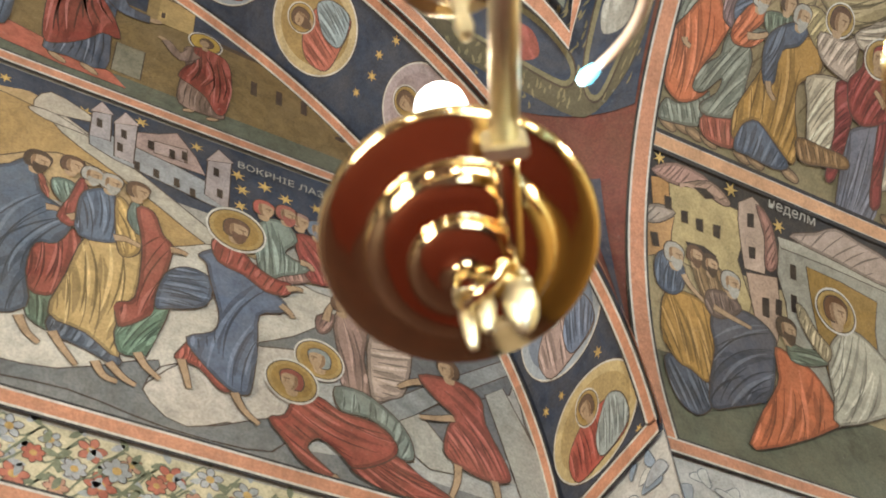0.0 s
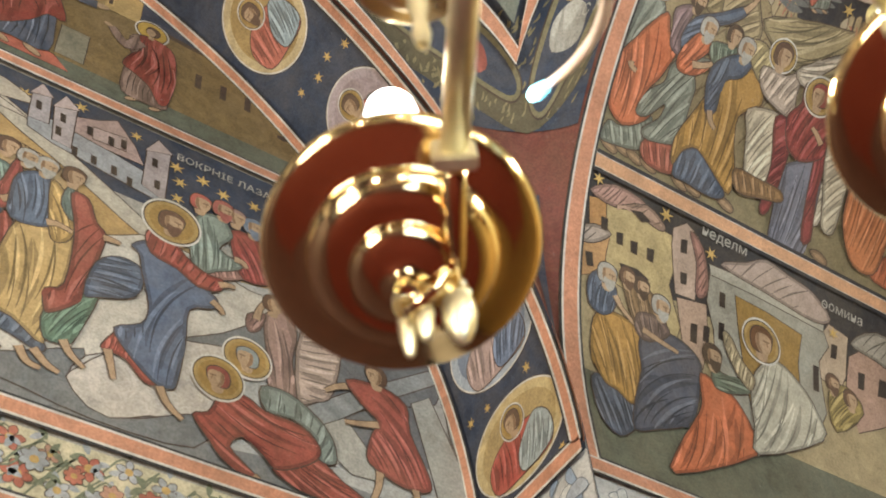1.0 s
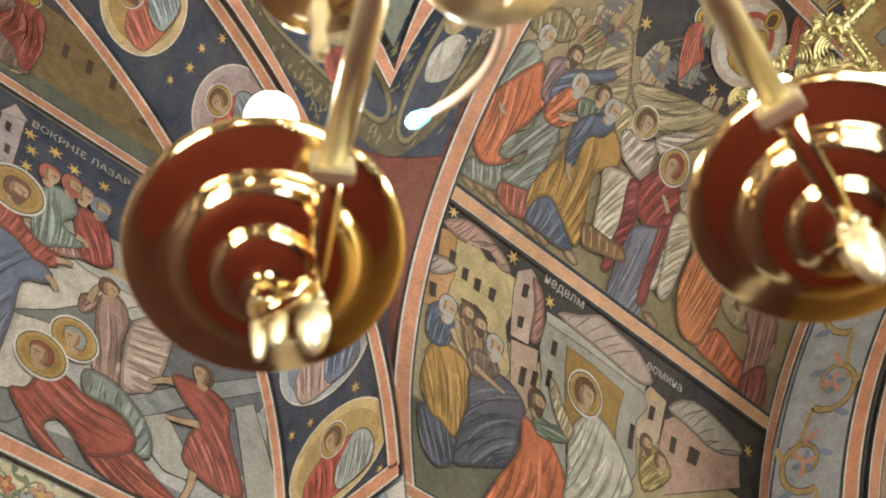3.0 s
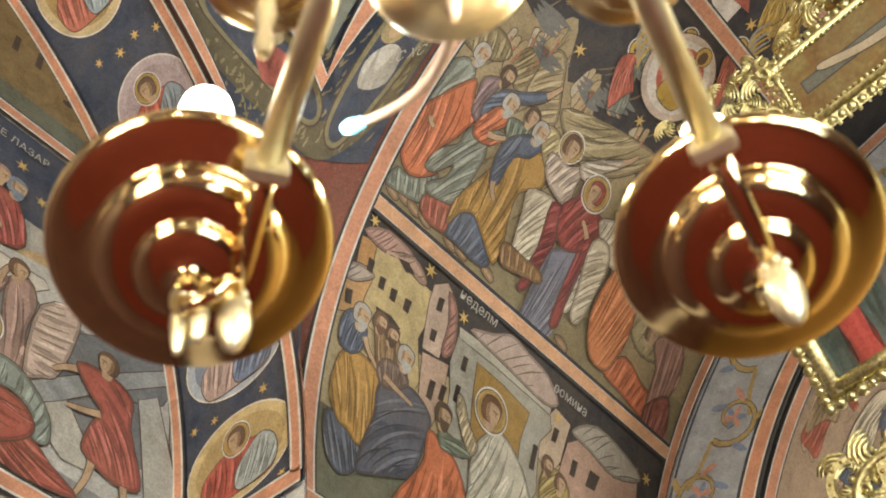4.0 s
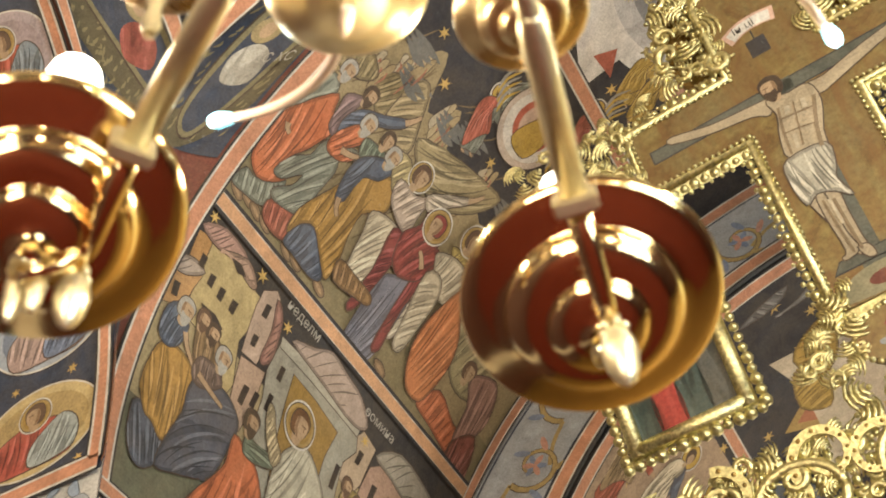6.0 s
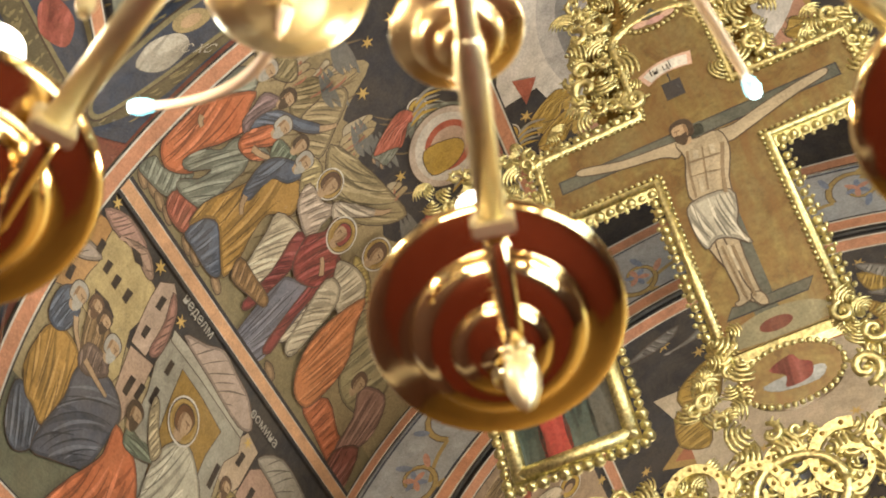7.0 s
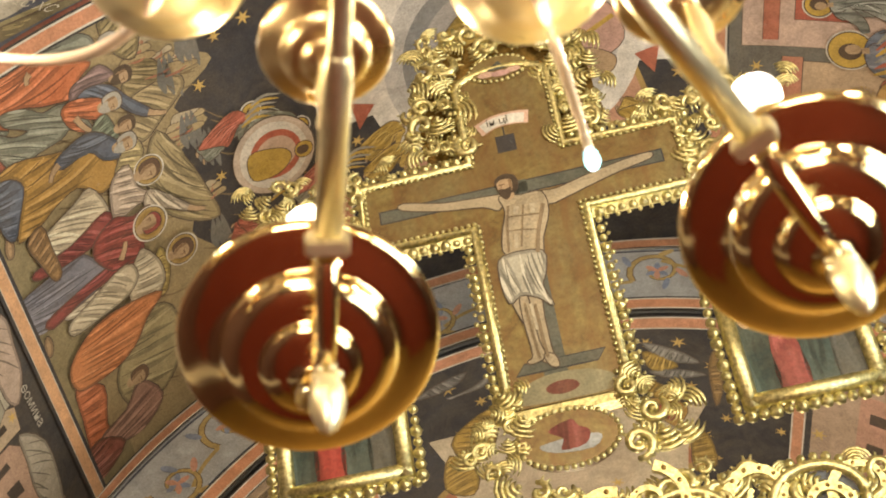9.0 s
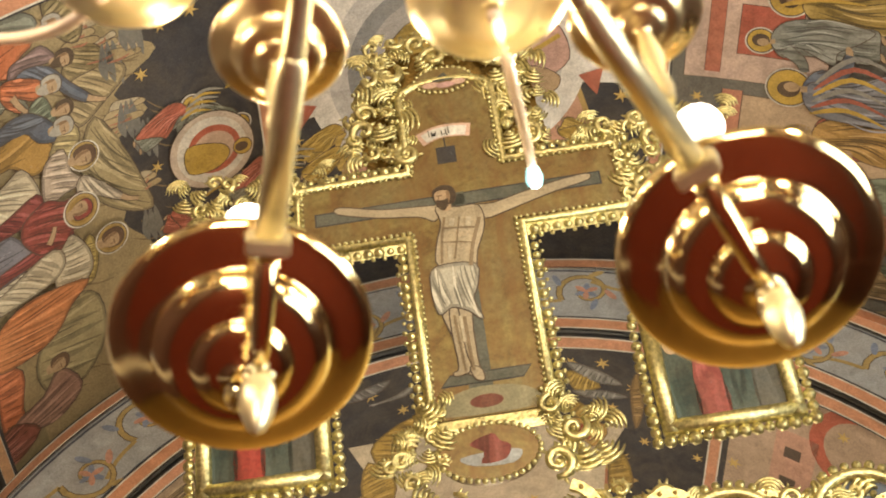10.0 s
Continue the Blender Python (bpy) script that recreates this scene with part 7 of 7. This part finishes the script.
for a in (-2.463, -1.968):
    stripe("border_stripe", [(a, v) for v in steps(-0.02, pi * RN, 60)], soffit, sof, 0.030)
stripe("border_stripe", [(XN + 0.01, -0.03), (XO - 0.005, -0.03)], soffit, sof, 0.045)
paint("painted_ornament", [(rect(XN + 0.005, -0.58, XO - 0.003, -0.05), fresco((0.60, 0.58, 0.54)), 0)] + [(oval(XN + 0.07 + 0.09 * i, -0.13 - 0.07 * (i % 2), 0.05, 0.022, 14, 0.7 + 0.9 * i), fresco((0.27, 0.32, 0.40)), 1) for i in range(4)], soffit, sof, "pale painted ornament under the springing", 4)
for k, (v, rim, inner, robe, m2) in enumerate(((0.20, (0.60, 0.46, 0.22), (0.46, 0.33, 0.14), (0.38, 0.42, 0.40), (0.45, 0.10, 0.07)), (0.60, (0.40, 0.44, 0.48), (0.20, 0.24, 0.31), (0.17, 0.21, 0.30), (0.42, 0.30, 0.26)), (1.63, (0.46, 0.37, 0.37), (0.40, 0.31, 0.31), (0.24, 0.28, 0.31), (0.48, 0.10, 0.06)), (2.18, (0.58, 0.45, 0.24), (0.40, 0.27, 0.10), (0.33, 0.40, 0.42), (0.50, 0.15, 0.10)), (2.62, (0.40, 0.44, 0.48), (0.20, 0.24, 0.31), (0.3, 0.2, 0.1), (0.42, 0.1, 0.07)), (1.12, (0.58, 0.45, 0.24), (0.40, 0.27, 0.10), (0.2, 0.25, 0.3), (0.42, 0.1, 0.07)))):
    u, ma, mb = ((-2.21, 0.222, 0.16), (-2.19, 0.215, 0.16), (-2.17, 0.175, 0.165), (-2.21, 0.19, 0.185), (-2.21, 0.18, 0.18), (-2.21, 0.18, 0.18))[k]
    sh = [(oval(u, v, ma + 0.009, mb + 0.009, 40), LINE, 0), (oval(u, v, ma + 0.006, mb + 0.006, 40), CHALK, 1), (oval(u, v, ma, mb, 40), fresco(rim), 2), (oval(u, v, ma - 0.035, mb - 0.03, 40), fresco(inner), 3)]
    md = paint("painted_medallion", sh, soffit, sof, "painted oval medallion with a pale rim", 4)
    w = ma / 0.17
    q = lambda pts: smooth_line([(u + w * x, v + y) for x, y in pts], 4)
    robe_o, mantle_o = q([(-0.105, -0.125), (0.0, -0.135), (0.10, -0.12), (0.115, -0.03), (0.05, 0.03), (-0.05, 0.03), (-0.12, -0.03)]), q([(0.0, -0.13), (0.105, -0.11), (0.115, -0.02), (0.075, 0.03), (0.03, 0.0), (-0.01, -0.06)])
    sh = lined(robe_o, fresco(m2), 0, 0.004) + [(o, m, 1 + z) for o, m, z in drapery(robe_o, 1.3, m2, k)] + lined(mantle_o, fresco(robe), 2, 0.004) + [(o, m, 3 + z) for o, m, z in drapery(mantle_o, 1.1, robe, k + 9)]
    sh += [(o, m, z + 4) for o, m, z in head_shapes(u - 0.01, v + 0.065, 0.034, (0.14, 0.08, 0.05), k % 2, 0.062, -1)]
    paint("painted_figure", sh, soffit, md, "painted bust in plain shapes", 10)
rnd = random.Random(17)
spots = []
for v in (0.38, 0.42, 0.80, 0.86, 0.92, 1.34, 1.40, 1.46, 1.88, 1.92, 2.36, 2.40):
    for u in (-2.31, -2.21, -2.11):
        spots.append((u + rnd.uniform(-0.025, 0.025), v + rnd.uniform(-0.02, 0.02)))
spots += [(-2.40, 0.40 + 0.5 * k) for k in range(5)] + [(-2.03, 0.39 + 0.49 * k) for k in range(5)] + [(-2.41, 0.02), (-2.04, 0.03)]
spots = [p for i, p in enumerate(spots) if all(hypot(p[0] - q[0], p[1] - q[1]) > 0.085 for q in spots[:i])]
stars(soffit, sof, [p for p in spots if all(hypot((p[0] + 2.2) / 0.23, (p[1] - v) / 0.19) > 1 for v in (0.20, 0.60, 1.12, 1.63, 2.18, 2.62))], 0.021, 4)

# pendentive
pen = mural("fresco_pendentive", pendentive, None, "pendentive painted with dark feathers, ovals and coral stripes")
paint("painted_sky", [([(0.02, 5.35), (0.98, 5.28), (0.98, 6.17), (0.02, 6.17)], NIGHT, 0)], pendentive, pen, "dark blue painted ground", 4)
paint("painted_scrollwork", [(smooth_line([(0.05, 5.62), (0.3, 5.42), (0.6, 5.30), (0.9, 5.42), (0.97, 5.62), (0.97, 6.1), (0.86, 6.15), (0.78, 5.8), (0.6, 5.46), (0.44, 5.6), (0.2, 6.1), (0.05, 6.1)], 4), fresco((0.12, 0.10, 0.055)), 0)], pendentive, pen, "olive painted ground of scrolls", 6)
fold_strokes(pendentive, pen, (0.06, 5.34, 0.94, 6.0), 330, fresco((0.27, 0.22, 0.11)), 19, 8, 0.045, 0.7, 0.009)
paint("painted_wedge", [([(0.30, 4.20), (0.70, 4.20), (0.62, 4.62), (0.66, 5.05), (0.34, 5.05), (0.38, 4.62)], fresco((0.06, 0.06, 0.085)), 0)], pendentive, pen, "dark blue painted wedge", 5)
paint("painted_corner", [([(0.0, 4.0), (1.0, 4.0), (1.0, 4.45), (0.55, 4.30), (0.45, 4.30), (0.0, 4.45)], CORAL, 0)], pendentive, pen, "coral painted foot of the pendentive", 20)
paint("painted_ornament", [([(0.0, 3.45), (1.0, 3.45), (1.0, 4.0), (0.0, 4.0)], fresco((0.60, 0.58, 0.54)), 0)], pendentive, pen, "pale painted corner", 6)
for pts, c in (([(0.22, 5.86), (0.16, 5.76), (0.30, 5.60), (0.50, 5.46), (0.56, 5.50), (0.48, 5.66), (0.34, 5.82)], (0.30, 0.07, 0.05)), ([(0.90, 5.98), (0.80, 5.92), (0.70, 5.64), (0.64, 5.42), (0.72, 5.38), (0.86, 5.56), (0.93, 5.84)], (0.36, 0.34, 0.29))):
    o = smooth_line(pts, 5)
    sh = [(grown(o, 0.030), LINE, 0), (grown(o, 0.022), fresco((0.22, 0.19, 0.10)), 1), (o, NIGHT, 2)]
    md = paint("painted_oval", sh, pendentive, pen, "dark painted oval with a pale rim", 9)
    cx, cy = sum(p[0] for p in pts) / 7, sum(p[1] for p in pts) / 7
    paint("painted_figure", [(smooth_line([(cx - 0.06, cy - 0.10), (cx + 0.06, cy - 0.10), (cx + 0.07, cy), (cx, cy + 0.05), (cx - 0.07, cy)], 4), fresco(c, 0.6), 0), (oval(cx, cy + 0.10, 0.05, 0.05), fresco((0.36, 0.28, 0.14)), 1), (oval(cx, cy + 0.10, 0.025, 0.03), SKIN, 2)], pendentive, md, "", 13)
lettering(pendentive, pen, "ІС ХС", 0.84, 5.62, 0.05)
stripe("border_stripe", [(0.20, 6.16), (0.36, 5.92), (0.58, 5.56), (0.68, 5.84), (0.76, 6.16)], pendentive, pen, 0.052)
paint("painted_panel", [([(0.31, 6.17), (0.42, 5.95), (0.575, 5.68), (0.65, 5.92), (0.70, 6.17)], fresco((0.20, 0.22, 0.18)), 0)], pendentive, pen, "grey green painted triangle", 66)
stripe("border_stripe", [(0.02, v) for v in steps(4.02, 6.17, 26)], pendentive, pen, 0.05)

# curling leaves under the springing
orn = mural("fresco_springing_leaves", soffit, None, "pale corner painted with blue and white curling leaves")
rnd = random.Random(5)
for surf, lo, hi in ((soffit, XN + 0.05, XO - 0.03), (barrel, Y1 + 0.05, Y1 + 0.75)):
    for k in range(26):
        u, v, a, q = rnd.uniform(lo, hi), rnd.uniform(-0.55, -0.10 if surf is soffit else -0.22), rnd.uniform(0, 6.28), rnd.uniform(0.04, 0.09)
        o = smooth_line([(u, v), (u + q * 0.5 * cos(a + 0.6), v + q * 0.5 * sin(a + 0.6)), (u + q * cos(a + 0.2), v + q * sin(a + 0.2)), (u + q * 1.2 * cos(a - 0.3), v + q * 1.2 * sin(a - 0.3)), (u + q * 0.6 * cos(a - 0.4), v + q * 0.6 * sin(a - 0.4))], 3)
        paint("painted_leaf", [(grown(o, 0.003), fresco((0.14, 0.16, 0.19)), 0), (o, (fresco((0.30, 0.37, 0.46)), fresco((0.68, 0.67, 0.62)), fresco((0.44, 0.47, 0.50)))[k % 3], 0.4)], surf, orn, "", 6 + 0.8 * k)

# choir arch scrolls
scr = mural("fresco_scroll_band", ring_m, None, "pale blue arch band painted with ochre acanthus scrolls")
L0, L1 = -12 * 0.0401, 192 * 0.0401
paint("band_ground", [(rect(L0, AR + 0.01, L1, 2.56), fresco((0.36, 0.38, 0.40)), 0)], ring_m, scr, "pale grey blue painted ground", 3)
for v, w in ((AR + 0.035, 0.055), (2.53, 0.05)):
    stripe("border_stripe", [(u, v) for u in steps(L0, L1, 90)], ring_m, scr, w)
paint("dark_line", [(rect(L0, AR + 0.085, L1, AR + 0.097), NIGHT, 0), (rect(L0, 2.475, L1, 2.487), NIGHT, 0)], ring_m, scr, "", 6)
OC, BL, RO = fresco((0.40, 0.29, 0.12)), fresco((0.20, 0.25, 0.36)), fresco((0.54, 0.28, 0.21))
for k in range(22):
    u, flip = L0 + 0.2 + 0.36 * k, 1 if k % 2 else -1
    v = 2.305 - flip * 0.03
    n = 22
    sp = [(u + 0.135 * (1 - 0.82 * i / n) * cos(2.6 * flip + flip * 7.6 * i / n), v + 0.135 * (1 - 0.82 * i / n) * sin(2.6 * flip + flip * 7.6 * i / n)) for i in range(n + 1)]
    sh = [(band(sp, [0.004 + 0.026 * (1 - i / n) ** 0.7 + 0.004 for i in range(n + 1)]), LINE, 0), (band(sp, [0.022 * (1 - i / n) ** 0.7 + 0.004 for i in range(n + 1)]), OC, 1)]
    sh += [(band(smooth_line([sp[0], (u - 0.24, 2.305 + flip * 0.06), (u - 0.34, 2.305 + flip * 0.10)], 4, False), 0.02), OC, 1)]
    for i in range(6):
        a = 1.05 * i + k
        sh.append((oval(u + 0.03 * cos(a), v + 0.03 * sin(a), 0.030, 0.014, 12, a), (BL, RO)[i % 2], 2 + i % 2))
    for i, q in enumerate((3, 7, 11, 14)):
        x, y = sp[q]
        a = atan2(y - v, x - u)
        sh.append((oval(x + 0.035 * cos(a), y + 0.035 * sin(a), 0.042, 0.016, 12, a + 0.7 * flip), (BL, OC, RO, BL)[i], 2))
    paint("painted_scroll", sh, ring_m, scr, "", 9 + 5 * (k % 2))

# sanctuary vault
san = mural("fresco_sanctuary", choir, None, "dark sanctuary vault painted with gold stars and a pale star")
stripe("border_stripe", [(Y2 + 0.06, v) for v in steps(-1.1, pi * AR + 1.1, 60)], choir, san, 0.06)
spots = []
rnd = random.Random(77)
for k in range(120):
    spots.append((rnd.uniform(4.18, 6.3), rnd.uniform(1.5, 5.0)))
stars(choir, san, [(4.20, 3.56), (4.20, 3.71), (4.49, 3.77), (4.7, 3.94), (4.25, 2.6), (4.4, 2.75)] + [p for i, p in enumerate(spots) if all(hypot(p[0] - q[0], p[1] - q[1]) > 0.16 for q in spots[:i])], 0.036, 8)
cu, cv = 5.00, 3.15
tips = [(4.54, 2.46), (4.59, 3.85), (5.7, 3.95), (5.7, 2.36)]
paint("painted_glory", [(curved_star(cu, cv, 0.78, 0.42, 0.0), OCHRE, 0), (curved_star(cu, cv, 0.70, 0.38, 0.0), fresco((0.46, 0.17, 0.09)), 1), (hollow(tips, (cu, cv), 0.62), fresco((0.62, 0.52, 0.38)), 2), (oval(cu, cv, 0.36, 0.36, 40), fresco((0.58, 0.47, 0.34)), 3)], choir, san, "pale painted star on the sanctuary vault", 4)
drawn("painted_triangle", "red triangle edged in ochre", choir, san, 8, [((0.50, 0.30, 0.08), [(4.59, 3.54), (4.62, 3.75), (4.78, 3.69)], 9), ((0.42, 0.10, 0.05), [(4.63, 3.60), (4.65, 3.70), (4.74, 3.67)], 9)])
for pts, c, ang in (([(4.31, 2.58), (4.31, 2.77), (4.24, 2.81), (4.29, 2.72)], (0.27, 0.26, 0.24), 0.6), ([(4.23, 2.41), (4.19, 2.56), (4.18, 2.70), (4.25, 2.61)], (0.22, 0.21, 0.20), 0.6), ([(4.62, 2.57), (4.51, 2.68), (4.48, 2.82), (4.72, 2.79), (4.83, 2.66)], (0.46, 0.29, 0.06), None), ([(4.92, 2.50), (4.69, 2.55), (4.88, 2.68), (5.04, 2.64)], (0.44, 0.28, 0.06), None),
                    ([(4.20, 3.54), (4.25, 3.70), (4.33, 3.81), (4.32, 3.65)], (0.27, 0.26, 0.24), -0.4), ([(4.26, 3.54), (4.29, 3.64), (4.36, 3.71), (4.39, 3.59)], (0.46, 0.30, 0.06), -0.3), ([(4.39, 3.57), (4.38, 3.73), (4.41, 3.84), (4.44, 3.68)], (0.24, 0.23, 0.21), -0.3), ([(4.43, 3.54), (4.52, 3.68), (4.58, 3.76), (4.58, 3.60)], (0.46, 0.29, 0.06), -0.4),
                    ([(4.36, 3.85), (4.24, 3.88), (4.46, 3.92), (4.62, 3.89)], (0.33, 0.20, 0.07), None), ([(4.81, 3.78), (4.84, 3.86), (5.05, 3.90), (5.11, 3.79)], (0.42, 0.27, 0.06), None)):
    drawn("painted_wing", "gold and grey painted wing", choir, san, 6, [(c, pts) if ang is None else (c, pts, ang)])
for v in (2.12, 4.28):
    stripe("border_stripe", [(Y2 + 0.12, v), (6.5, v)], choir, san, 0.05)
for v0, v1, c in ((0.2, 2.05, (0.42, 0.30, 0.20)), (4.34, 6.2, (0.46, 0.33, 0.24))):
    paint("painted_wall", [(rect(4.12, v0, 6.5, v1), fresco(c), 0)], choir, san, "brownish painted scene ground", 4)
for k in range(6):
    u = 4.25 + 0.3 * k
    figure(choir, san, u, 1.35, 0.6, (RED, BLUE, AMBER)[k % 3], (TAN, CREAM, VERMIL)[k % 3], 0.1, 1, 0.1, order=k % 3, seed=200 + k)
ar = [(4.3 + 0.22 * cos(a), 4.95 - 0.22 * sin(a)) for a in steps(0, pi, 12)]
paint("painted_arch", [(band(ar, 0.07), fresco((0.50, 0.12, 0.07)), 0), (rect(4.35, 4.55, 4.9, 4.75), fresco((0.54, 0.30, 0.22)), 0), (rect(4.45, 4.60, 4.52, 4.68), LINE, 1), (rect(4.65, 4.60, 4.72, 4.68), LINE, 1)], choir, san, "red painted arch and pinkish house", 6)

lettering(on_cross, cross_ob, "ін ці", -0.085, 0.342, 0.040, 0.06, INK, 12)
